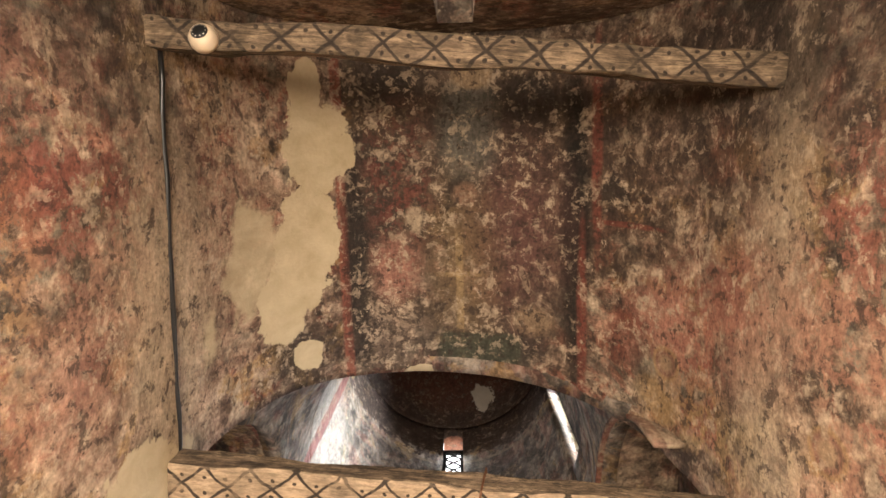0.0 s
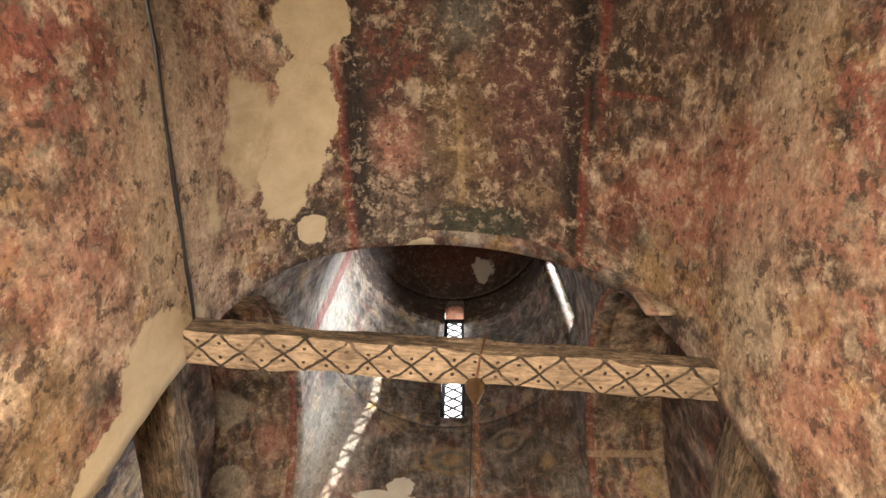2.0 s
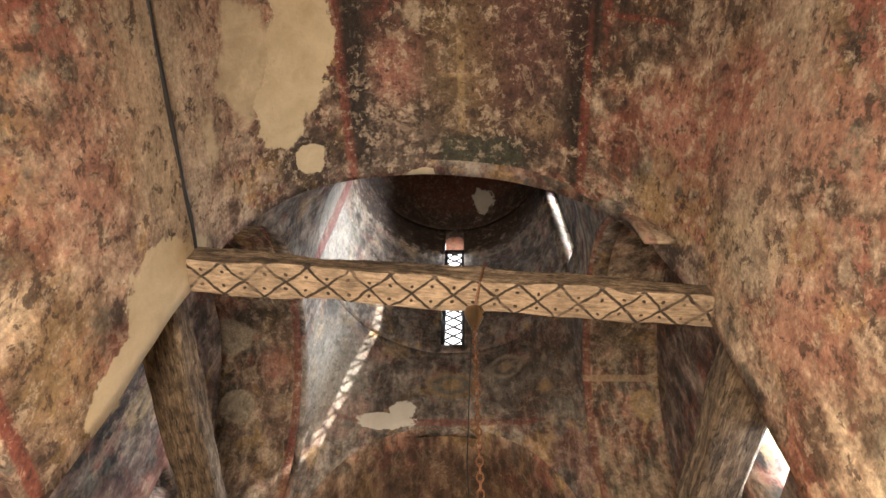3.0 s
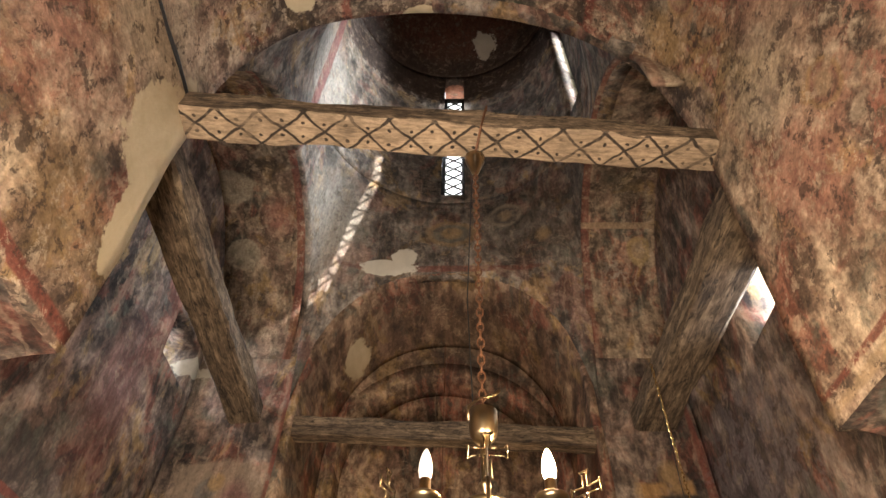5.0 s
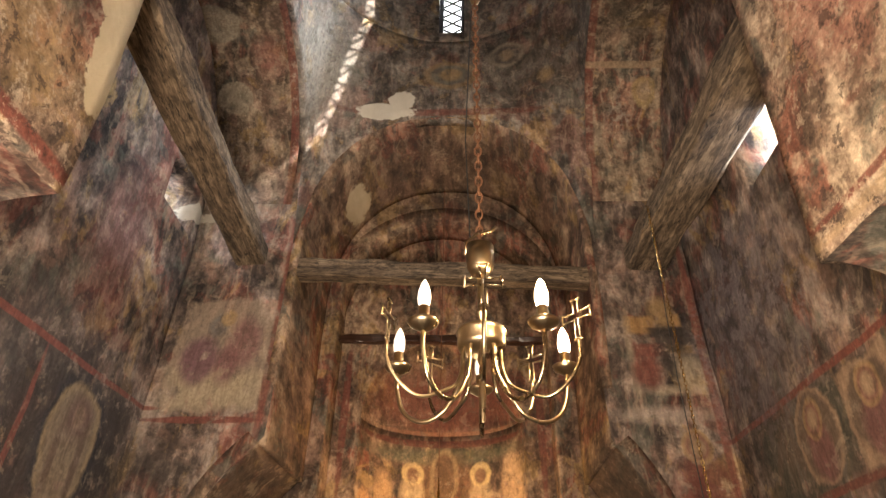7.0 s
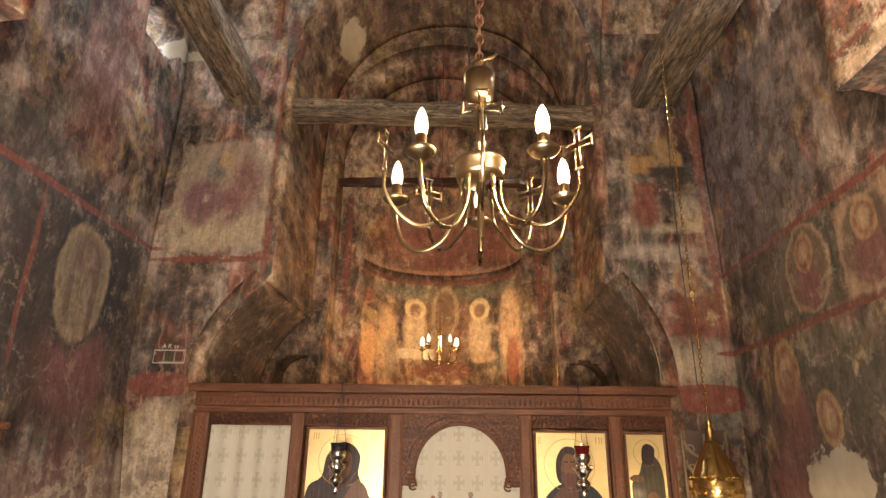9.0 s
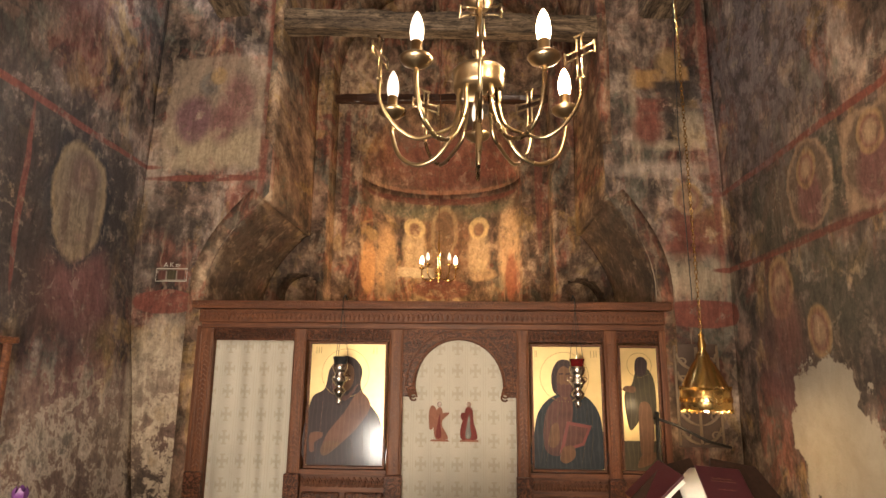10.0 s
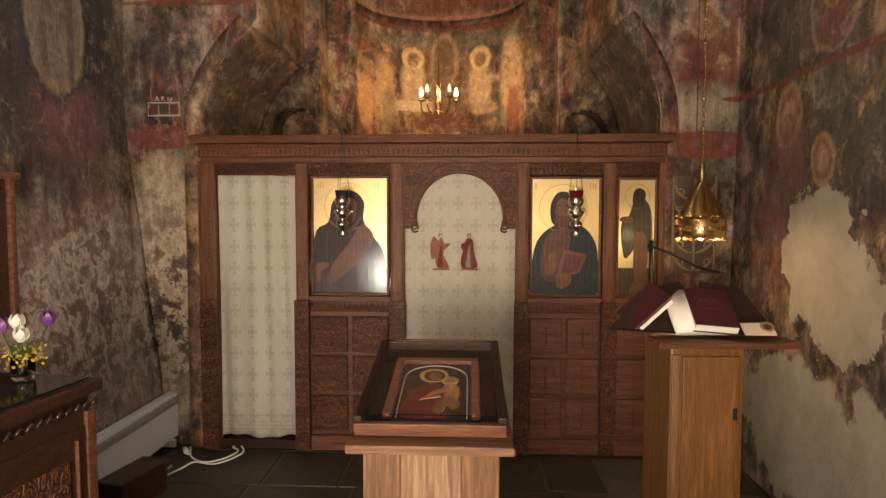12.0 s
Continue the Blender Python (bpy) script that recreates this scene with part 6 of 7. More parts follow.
paint(c, [(0.12, 0.10), (0.11, 0.25), (0.12, 0.40), (0.18, 0.40), (0.20, 0.26), (0.18, 0.10)], 3, M_SKIN)
paint(c, [(0.10, 0.60), (0.11, 0.67), (0.15, 0.685), (0.18, 0.65), (0.16, 0.58), (0.12, 0.57)], 3, M_ROBE)
paint(c, [(0.095, 0.03), (0.10, 0.07), (0.13, 0.11), (0.20, 0.12), (0.18, 0.06)], 4, M_SKIN)
paint(c, [(0.02, 0.49), (0.05, 0.51), (0.10, 0.50), (0.09, 0.47), (0.04, 0.475)], 4, M_SKIN)

# ---- curtains ----


def curtain_bm(x0, x1, z0, z1, flare, folds, depth, top=None):
    bm = bmesh.new()
    nu, nv = 60, 30
    rows = []
    for j in range(nv + 1):
        v = j / nv
        row = []
        for i in range(nu + 1):
            u = i / nu
            x = lerp(x0, x1, u) + flare * (1 - v) * u * 1.0
            zt = top(x) if top else z1
            z = lerp(z0 + 0.012 * math.sin(u * 9), zt, v)
            y = depth * math.sin(u * folds * 2 * math.pi + 0.5 * math.sin(v * 3)) * (0.5 + 0.5 * (1 - v)) + 0.004 * math.sin(u * 31 + v * 4)
            row.append(bm.verts.new((x, y, z)))
        rows.append(row)
    for r, s in zip(rows, rows[1:]):
        for i in range(nu):
            bm.faces.new((r[i], r[i + 1], s[i + 1], s[i]))
    return bm


for name, bm, label in (("side_curtain", curtain_bm(-1.50, -0.985, 0.075, 1.80, 0.03, 4, 0.014), "off-white damask curtain with woven crosses in the side door"),
                        ("door_curtain", curtain_bm(-0.285, 0.42, 0.06, 1.83, 0.0, 2, 0.006), "off-white damask curtain with two embroidered figures in the arched door")):
    cur = part(name, bm, M_CURTAIN, smooth=True, at=pose(0, IY + 0.005, 0))
    s = cur.modifiers.new("thickness", "SOLIDIFY")
    s.thickness = 0.002
    tagged(cur, label, "curtain")
    if name == "side_curtain":
        bm = bmesh.new()
        for k in range(16):
            x = lerp(-1.48, -0.97, k / 15)
            tube_bm([(x - 0.012, -0.02, 0.15), (x, -0.02, 0.165), (x + 0.012, -0.02, 0.15)], 0.002, 4, bm)
        for z in (0.13, 0.18, 0.22):
            tube_bm([(-1.495, -0.02, z), (-0.96, -0.02, z)], 0.0015, 4, bm)
        part("border_stitching", bm, M_LINE, cur)
    else:
        for cx, red in ((-0.055, False), (0.127, True)):
            z, robe = 1.30, M_THREAD if red else M_THREAD2
            body = [(-0.045, -0.10), (-0.05, -0.03), (-0.03, 0.03), (-0.022, 0.075), (0.0, 0.095), (0.024, 0.07), (0.03, 0.0), (0.048, -0.06), (0.045, -0.10)] if red else [(-0.02, -0.10), (-0.035, -0.03), (-0.025, 0.03), (-0.012, 0.08), (0.012, 0.085), (0.022, 0.04), (0.018, -0.02), (0.045, -0.07), (0.05, -0.10)]
            part("embroidered_figure", slab(smooth_outline([(cx + p, z + q) for p, q in body], 4), -0.016, -0.013), robe, cur, "small embroidered figure in worn red thread")
            part("embroidered_face", slab(oval(cx, z + 0.105, 0.014, 0.017, 14), -0.018, -0.015), M_SKIN, cur)
            part("embroidered_hem", slab([(cx - 0.055, z - 0.115), (cx + 0.06, z - 0.115), (cx + 0.055, z - 0.104), (cx - 0.05, z - 0.104)], -0.0165, -0.013), M_THREAD2, cur)
            part("embroidered_fold", slab(smooth_outline([(cx - 0.02, z - 0.09), (cx - 0.012, z - 0.02), (cx + 0.004, z + 0.05), (cx + 0.008, z - 0.02), (cx + 0.012, z - 0.09)], 4), -0.0175, -0.013), M_ROBE_GREEN if red else M_THREAD, cur)
            part("embroidered_arm", slab(smooth_outline([(cx - 0.035 if red else cx + 0.012, z + 0.01), (cx - 0.05 if red else cx + 0.04, z + 0.03), (cx - 0.045 if red else cx + 0.062, z + 0.055), (cx - 0.02 if red else cx + 0.02, z + 0.05)], 4), -0.0178, -0.013), robe, cur)
            if not red:
                part("embroidered_wing", slab(smooth_outline([(cx - 0.015, z + 0.06), (cx - 0.045, z + 0.10), (cx - 0.065, z + 0.05), (cx - 0.06, z - 0.04), (cx - 0.035, z - 0.03)], 4), -0.017, -0.013), M_THREAD2, cur)


# ---- hanging silver lamps ----
def silver_lamp(x, glass, label):
    l = thing("hanging_oil_lamp", label, "oil lamp", pose(x, 3.80, 0), "oil lamps before the icons")
    part("body", lathe_bm([(r * 1.45, z) for r, z in [(0, 1.40), (0.008, 1.41), (0.012, 1.425), (0.006, 1.44), (0.02, 1.46), (0.028, 1.485), (0.014, 1.505), (0.024, 1.53), (0.036, 1.555), (0.018, 1.58), (0.028, 1.60), (0.033, 1.625), (0.030, 1.64)]], 20), M_SILVER, l, smooth=True)
    part("glass", lathe_bm([(0.036, 1.63), (0.046, 1.685), (0.042, 1.685), (0.032, 1.635), (0, 1.634)], 18), M_REDGLASS if glass else M_BLACK, l, "red glass cup" if glass else "dark glass cup", True)
    for k in range(3):
        a = 2 * math.pi * k / 3 + 0.4
        part("chain", tube_bm([(0.046 * math.cos(a), 0.046 * math.sin(a), 1.67), (0.02 * math.cos(a), 0.02 * math.sin(a), 1.85), (0, 0, 1.98)], 0.002, 4), M_IRON, l)
        part("ear", ring_bm(0.05 * math.cos(a), 1.565, 0.014, 0.0028, 0.05 * math.sin(a), 12), M_SILVER, l, smooth=True)
    part("hook", tube_bm([(0, 0, 1.975), (0, 0, 2.04), (0, 0.06, 2.07), (0, 0.12, 2.045)], 0.004, 6), M_IRON, l, "small iron hook on the cornice")
    if glass:
        part("flame", lathe_bm([(0, 1.672), (0.005, 1.68), (0.003, 1.695), (0, 1.705)], 8), M_FLAME, l, "small flame", True)
    return l


silver_lamp(-0.645, False, "silver oil lamp with a dark cup hanging before the veiled icon")
silver_lamp(0.765, True, "silver oil lamp with a burning red cup before the bearded icon")

# ---- brass lamp with pierced rim by the south wall ----
wl = thing("brass_hanging_lamp", "lit conical brass lamp with a pierced rim on a long chain", "lamp", pose(1.305, 3.28, 0))
part("cone", lathe_bm([(0.112, 1.53), (0.105, 1.55), (0.06, 1.64), (0.035, 1.675), (0.03, 1.70), (0.026, 1.70), (0.03, 1.67), (0.055, 1.635), (0.100, 1.548)], 28), M_GILT, wl, smooth=True)
rim = part("rim", lathe_bm([(0.116, 1.425), (0.121, 1.43), (0.118, 1.475), (0.121, 1.52), (0.114, 1.53), (0.113, 1.52), (0.113, 1.43)], 36), M_GILT, wl, "pierced brass rim", True)
bm = bmesh.new()
for k in range(30):
    a = 2 * math.pi * k / 30
    for z, r in ((1.42, 0.008), (1.53, 0.008), (1.475, 0.012)):
        tube_bm([(0.121 * math.cos(a + s * r / 0.12), 0.121 * math.sin(a + s * r / 0.12), z + c * r) for s, c in ((1, 0), (0.7, 0.7), (0, 1), (-0.7, 0.7), (-1, 0), (-0.7, -0.7), (0, -1), (0.7, -0.7))], 0.0025, 4, bm, True)
tagged(part("pierced_border", bm, M_GILT, rim), kind="stuff")
part("cap", lathe_bm([(0.03, 1.695), (0.016, 1.72), (0.022, 1.745), (0.012, 1.775), (0.016, 1.79), (0.004, 1.81)], 16), M_GILT, wl, smooth=True)
part("bulb", lathe_bm([(0.014, 1.53), (0.022, 1.50), (0.03, 1.46), (0.022, 1.425), (0, 1.41)], 14), M_BULB, wl, "glowing bulb", True)
part("chain", chain_bm(0, 0, 1.80, 4.1, 0.03, 0.0022), M_GILT, wl)
part("cord", tube_bm([(0.06, 0.25, 2.0), (0.05, 0.24, 3.0), (0.07, 0.2, 4.12)], 0.003, 4), M_BLACK, wl)
lamp("brass_lamp_light", "POINT", pose(1.305, 3.28, 1.395), 1.7, (1.0, 0.70, 0.38), radius=0.03)

# iron bracket below it
br = thing("iron_bracket", "black wrought iron arm beside the icon screen", "bracket", pose(1.14, 3.55, 0))
part("rod", tube_bm([(0, 0, 0.9), (0, 0, 1.40)], 0.012, 8), M_IRON, br, smooth=True)
part("bracket_arm", tube_bm([(-0.02, 0, 1.37), (0.10, 0, 1.33), (0.26, 0, 1.25), (0.38, 0, 1.22)], 0.008, 7), M_IRON, br, smooth=True)
part("foot", tube_bm([(0, 0, 0.0), (0, 0, 0.9)], 0.012, 8), M_IRON, br)

# carved stone panel in the pier
cp = thing("carved_relief", "pale carved leaf relief set in the red pier", "relief", pose(1.54, YE - 0.02, 1.48))
part("relief_ground", box_bm(0, 0, 0, 0.28, 0.02, 0.62, 0.004), plain("relief_ground", (0.085, 0.055, 0.04), 0.8, 0, 0.3, 20), cp)
bm = bmesh.new()
for sx in (-1, 1):
    for cz in (-0.24, -0.13, -0.02, 0.09, 0.20):
        tube_bm([(sx * (0.012 + 0.105 * math.sin(t * 0.13)), -0.014, cz - 0.05 + 0.10 * (t / 12) ** 1.5) for t in range(13)], [0.004 + 0.006 * math.sin(math.pi * t / 12) for t in range(13)], 5, bm)
        tube_bm([(sx * 0.085 + sx * 0.03 * (1 - t / 16) * math.cos(t * 0.6), -0.014, cz + 0.028 * (1 - t / 16) * math.sin(t * 0.6)) for t in range(13)], 0.0055, 5, bm)
tube_bm([(0, -0.014, -0.29), (0, -0.016, 0.0), (0, -0.014, 0.29)], 0.008, 6, bm)
for sx in (-0.13, 0.13):
    tube_bm([(sx, -0.012, -0.30), (sx, -0.012, 0.30)], 0.008, 5, bm)
part("leaf_carving", bm, plain("relief_stone", (0.25, 0.18, 0.115), 0.8, 0, 0.3, 20), cp, "pale leaf scrolls", True)

# ---- icon stand in the middle ----
st = thing("icon_stand", "oak stand carrying a glazed dark icon case", "icon stand", pose(0.016, 1.93, 0, 0, 0, 0.0))
for x, w, mat in ((-0.15, 0.115, M_OAK), (0.0, 0.185, M_OAK_PALE), (0.15, 0.115, M_OAK)):
    part("front_board", box_bm(x, 0.02, 0.42, w, 0.03, 0.84, 0.004), mat, st)
for s in (-1, 1):
    part("side_board", box_bm(s * 0.198, 0.21, 0.42, 0.02, 0.37, 0.84, 0.004), M_OAK, st)
part("back_board", box_bm(0, 0.40, 0.42, 0.38, 0.02, 0.84, 0.003), M_OAK, st)
part("top_board", box_bm(0, 0.24, 0.853, 0.50, 0.60, 0.028, 0.006), M_OAK_FLAT, st)

case = thing("icon_case", "glazed dark wooden case with an icon of two haloed figures", "icon case", pose(0.012, 1.955, 0.870, 9.5, 0, 0))
W, D = 0.47, 0.64
part("case_bottom", box_bm(0, D / 2, 0.008, W, D, 0.016, 0.002), M_CASE, case)
for x in (-1, 1):
    part("case_side", box_bm(x * (W / 2 - 0.014), D / 2, 0.03, 0.028, D, 0.06, 0.005), M_CASE, case)
part("case_front", box_bm(0, -0.004, 0.022, W - 0.004, 0.022, 0.042, 0.005), M_WALNUT, case, "reddish front rail")
part("case_back", box_bm(0, D - 0.014, 0.03, W - 0.056, 0.028, 0.06, 0.005), M_CASE, case)
# Highlight along the case's upper edge, laid on as a lighter strip.
part("case_lip", box_bm(0, D - 0.012, 0.061, W - 0.10, 0.014, 0.004, 0.001), M_WALNUT, case, "thin reddish strip as the highlight of the upper edge")
part("case_ground", box_bm(0, D / 2, 0.02, W - 0.056, D - 0.056, 0.008), plain("dark_felt", (0.012, 0.010, 0.009), 0.9, 0, 0.3, 40, 0.001, 0.1), case)
fr = part("inner_frame", box_bm(0, 0.48, 0.032, 0.31, 0.03, 0.02, 0.005), M_WALNUT, case, "reddish inner frame")
for x in (-0.14, 0.14):
    part("frame_side", box_bm(x, 0.26, 0.032, 0.03, 0.42, 0.02, 0.005), M_WALNUT, fr)
flat = Matrix.Rotation(radians(-90), 4, "X")


def paint_flat(points, layer, material):
    bm = slab(smooth_outline(points, 5), -0.0012 * layer, 0.0)
    bmesh.ops.transform(bm, matrix=Matrix.Translation((0, 0, 0.026)) @ flat, verts=bm.verts)
    part("painted_shape", bm, material, case)


M_INK = painted("black_ground_paint", (0.014, 0.014, 0.015), (0.03, 0.028, 0.026), 0.5, 0.2)
M_WINE = painted("wine_red_paint", (0.075, 0.014, 0.016), (0.13, 0.035, 0.03), 0.5, 0.2)
M_FLESH = painted("warm_ochre_paint", (0.24, 0.115, 0.055), (0.36, 0.2, 0.11), 0.5, 0.2)
paint_flat([(-0.124, 0.04), (-0.124, 0.46), (0.0, 0.465), (0.124, 0.46), (0.124, 0.04)], 1, M_INK)
paint_flat([(-0.095, 0.06), (-0.09, 0.20), (-0.055, 0.27), (-0.02, 0.30), (0.02, 0.29), (0.035, 0.22), (0.02, 0.15), (0.05, 0.06)], 2, M_WINE)
paint_flat(oval(-0.008, 0.362, 0.052, 0.056, 18), 2, M_LINE)
paint_flat(oval(-0.006, 0.356, 0.038, 0.044, 16), 3, M_WINE)
paint_flat(oval(-0.002, 0.352, 0.022, 0.032, 14), 4, M_SKIN)
paint_flat(oval(0.052, 0.318, 0.03, 0.033, 14), 3, M_LINE)
paint_flat(oval(0.052, 0.312, 0.018, 0.022, 12), 4, M_FLESH)
paint_flat([(0.035, 0.20), (0.03, 0.27), (0.055, 0.295), (0.082, 0.27), (0.085, 0.21), (0.07, 0.14), (0.045, 0.15)], 3, M_FLESH)
paint_flat([(0.0, 0.10), (0.02, 0.17), (0.06, 0.19), (0.09, 0.15), (0.07, 0.10), (0.045, 0.13), (0.03, 0.08)], 4, M_SKIN)
paint_flat([(-0.02, 0.205), (0.0, 0.235), (0.04, 0.255), (0.045, 0.24), (0.01, 0.215)], 5, M_FLESH)
paint_flat([(-0.045, 0.17), (-0.02, 0.20), (0.02, 0.205), (0.02, 0.19), (-0.02, 0.178)], 5, M_FLESH)
arch_line = [(-0.112, 0.05), (-0.112, 0.33)] + [(-0.112 * math.cos(math.pi * q / 16), 0.34 + 0.105 * math.sin(math.pi * q / 16)) for q in range(17)] + [(0.112, 0.33), (0.112, 0.05)]
part("halo_arch", tube_bm([(px, py, 0.029) for px, py in arch_line], 0.0017, 5), M_TEXT, case)
gl = part("pane", box_bm(0, D / 2, 0.052, W - 0.056, D - 0.056, 0.003), M_GLASS, case, "thin glass pane")
gl.visible_shadow = False

# ---- lectern ----
lt = thing("lectern", "tall lacquered pine lectern with a sloping top", "lectern", pose(0.995, 2.46, 0, 0, 0, 2))
body = part("body", box_bm(0.025, 0.11, 0.526, 0.275, 0.30, 1.052, 0.006), M_PINE, lt)
part("cupboard_door", box_bm(0.037, -0.045, 0.517, 0.215, 0.016, 1.0, 0.004), M_PINE, lt)
part("latch", box_bm(0.125, -0.057, 0.80, 0.014, 0.012, 0.045, 0.004), M_IRON, lt, "small black latch")
part("stile", box_bm(-0.095, -0.045, 0.517, 0.03, 0.014, 1.01, 0.003), M_OAK, lt)
top = part("ledge", box_bm(0.085, -0.02, 1.064, 0.52, 0.14, 0.024, 0.006), M_WALNUT, lt, "dark reddish book ledge")
for s, nm in ((-1, "left_slope"), (1, "right_slope")):
    bm = slab([(-0.02, 0), (0.30, 0), (0.22, 0.20), (0.06, 0.235)] if s > 0 else [(0.02, 0), (-0.34, 0.02), (-0.14, 0.20), (-0.02, 0.235)], -0.009, 0.009)
    part("slope_board", bm, M_CASE, lt, at=pose(0.02, 0.05, 1.082, -38, 0, 0))

bk = thing("open_book", "open service book with white pages on the lectern", "book", pose(0.95, 2.45, 1.098, 0, 0, 0))
rotl = pose(0, 0, 0, 35, 0, 0)


def page_block(x0, x1, h, arch):
    bm = bmesh.new()
    n = 12
    lo, hi = [], []
    for k in range(n + 1):
        u = k / n
        x = lerp(x0, x1, u)
        y = arch * math.sin(math.pi * min(1, u * 1.1))
        lo.append((bm.verts.new((x, 0, y)), bm.verts.new((x, 0, -0.012))))
        hi.append((bm.verts.new((x, h, y)), bm.verts.new((x, h, -0.012))))
    for k in range(n):
        bm.faces.new((lo[k][0], lo[k + 1][0], hi[k + 1][0], hi[k][0]))
        bm.faces.new((lo[k][1], hi[k][1], hi[k + 1][1], lo[k + 1][1]))
        bm.faces.new((lo[k][1], lo[k + 1][1], lo[k + 1][0], lo[k][0]))
        bm.faces.new((hi[k][0], hi[k + 1][0], hi[k + 1][1], hi[k][1]))
    bm.faces.new((lo[0][0], hi[0][0], hi[0][1], lo[0][1]))
    bm.faces.new((lo[-1][1], hi[-1][1], hi[-1][0], lo[-1][0]))
    return bm


part("page_leaf", page_block(-0.035, 0.16, 0.22, 0.02), M_PAPER, bk, "white pages", True, at=rotl)
cov = box_bm(0, 0.10, 0, 0.185, 0.20, 0.012, 0.003)
part("raised_cover", cov, M_MAROON, bk, "maroon cover", at=pose(-0.115, 0.02, 0.068, 12, -43, 0))
part("cover_leaf", box_bm(0.004, 0.098, -0.014, 0.16, 0.19, 0.016, 0.002), M_PAPER, bk, "white page edges", at=pose(-0.115, 0.02, 0.068, 12, -43, 0))
bk2 = thing("closed_book", "thick closed maroon book lying on the open one", "book", pose(1.035, 2.435, 1.10, 30, 4, -3))
part("cover", box_bm(0.02, 0.115, 0.035, 0.165, 0.225, 0.008, 0.003), M_MAROON, bk2)
part("page_block", box_bm(0.02, 0.112, 0.017, 0.155, 0.215, 0.03, 0.001), M_PAPER, bk2, "cream page edges")
part("cover_back", box_bm(0.02, 0.115, 0.0, 0.165, 0.225, 0.006, 0.002), M_MAROON, bk2)
for z, w in ((0.16, 0.07), (0.145, 0.085), (0.10, 0.06)):
    part("title_bar", box_bm(0.02, z, 0.0395, w, 0.006, 0.001), M_ROBE_RED, bk2)
cd = thing("small_icon_card", "small card icon leaning on the lectern ledge", "card", pose(1.225, 2.43, 1.092, 35, 0, 0))
part("card", box_bm(-0.005, 0.035, 0, 0.115, 0.062, 0.006, 0.001), M_CREAMPL, cd)
part("printed_face", lathe_bm([(0.026, 0.0), (0.026, 0.002), (0, 0.002)], 16), M_LINE, cd, "ochre printed halo", at=pose(0.03, 0.045, 0.003))
part("printed_head", lathe_bm([(0.015, 0.0), (0.015, 0.002), (0, 0.002)], 14), M_ROBE_RED, cd, at=pose(0.03, 0.042, 0.0045))

# ---- carved chest with flowers by the north wall ----
cb = thing("carved_chest", "dark carved wooden icon chest with a glass top", "chest", pose(-1.62, 1.80, 0, 0, 0, -7))
part("body", box_bm(0, 0, 0.45, 0.60, 1.02, 0.88, 0.008), M_DARKWOOD, cb)
part("top_frame", box_bm(0, 0, 0.915, 0.66, 1.10, 0.05, 0.012), M_DARKWOOD, cb)
part("glass_top", box_bm(0, 0, 0.944, 0.60, 1.02, 0.006, 0.002), plain("dark_glass_top", (0.012, 0.015, 0.015), 0.06, 0, 0.1, 5, 0.0001, 0.8), cb, "dark reflecting glass plate")
bm = bmesh.new()
for k in range(26):
    y = lerp(-0.5, 0.5, k / 25)
    tube_bm([(0.325, y - 0.018, 0.85), (0.333, y, 0.872), (0.325, y + 0.018, 0.85)], 0.007, 5, bm)
part("carved_edge", bm, M_DARKWOOD, cb, smooth=True)
for y0, y1 in ((-0.48, -0.02), (0.02, 0.48)):
    pn = part("side_panel", box_bm(0.302, (y0 + y1) / 2, 0.43, 0.012, y1 - y0, 0.70, 0.005), M_DARKWOOD, cb)
    part("carved_field", box_bm(0.311, (y0 + y1) / 2, 0.43, 0.012, (y1 - y0) * 0.62, 0.50, 0.004), M_SCROLL, pn, "dark scroll carving")
    for s in (-1, 1):
        part("panel_bead", tube_bm([(0.312, (y0 + y1) / 2 + s * 0.18, 0.12), (0.312, (y0 + y1) / 2 + s * 0.18, 0.74)], 0.009, 6), M_WALNUT, pn)
for y in (-0.5, 0.0, 0.5):
    part("stile", box_bm(0.306, y, 0.43, 0.02, 0.045, 0.80, 0.005), M_WALNUT, cb)

vs = thing("flower_vase", "glass tumbler with tulips and yellow sprigs on the chest", "vase", pose(-1.47, 2.22, 0.948))
v = part("glass", lathe_bm([(0.0, 0.004), (0.035, 0.004), (0.038, 0.02), (0.042, 0.085), (0.039, 0.085), (0.034, 0.015), (0, 0.012)], 22), M_GLASS, vs, "clear glass tumbler", True)
v.visible_shadow = False
rng = random.Random(4)


def tulip(x, y, z, lean, material, s=1.0):
    stem = part("stem", tube_bm([(x * 0.2, y * 0.2, 0.02), (x * 0.6, y * 0.6, z * 0.6), (x, y, z)], 0.003, 6), M_LEAF, vs, smooth=True)
    for k in range(6):
        a = 2 * math.pi * k / 6
        bm = bmesh.new()
        rows = []
        for j in range(6):
            t = j / 5
            r, zz, w = 0.006 + 0.016 * math.sin(math.pi * min(1, t * 0.75)), 0.055 * t * s, 0.016 * math.sin(math.pi * (0.12 + 0.84 * t))
            rows.append([bm.verts.new((r * math.cos(a) - q * w * math.sin(a), r * math.sin(a) + q * w * math.cos(a), zz)) for q in (-1, 0, 1)])
        for r0, r1 in zip(rows, rows[1:]):
            for q in range(2):
                bm.faces.new((r0[q], r0[q + 1], r1[q + 1], r1[q]))
        part("petal", bm, material, stem, smooth=True, at=Matrix.Translation((x, y, z - 0.004)) @ pose(0, 0, 0, lean * 8, lean * 10, 0))


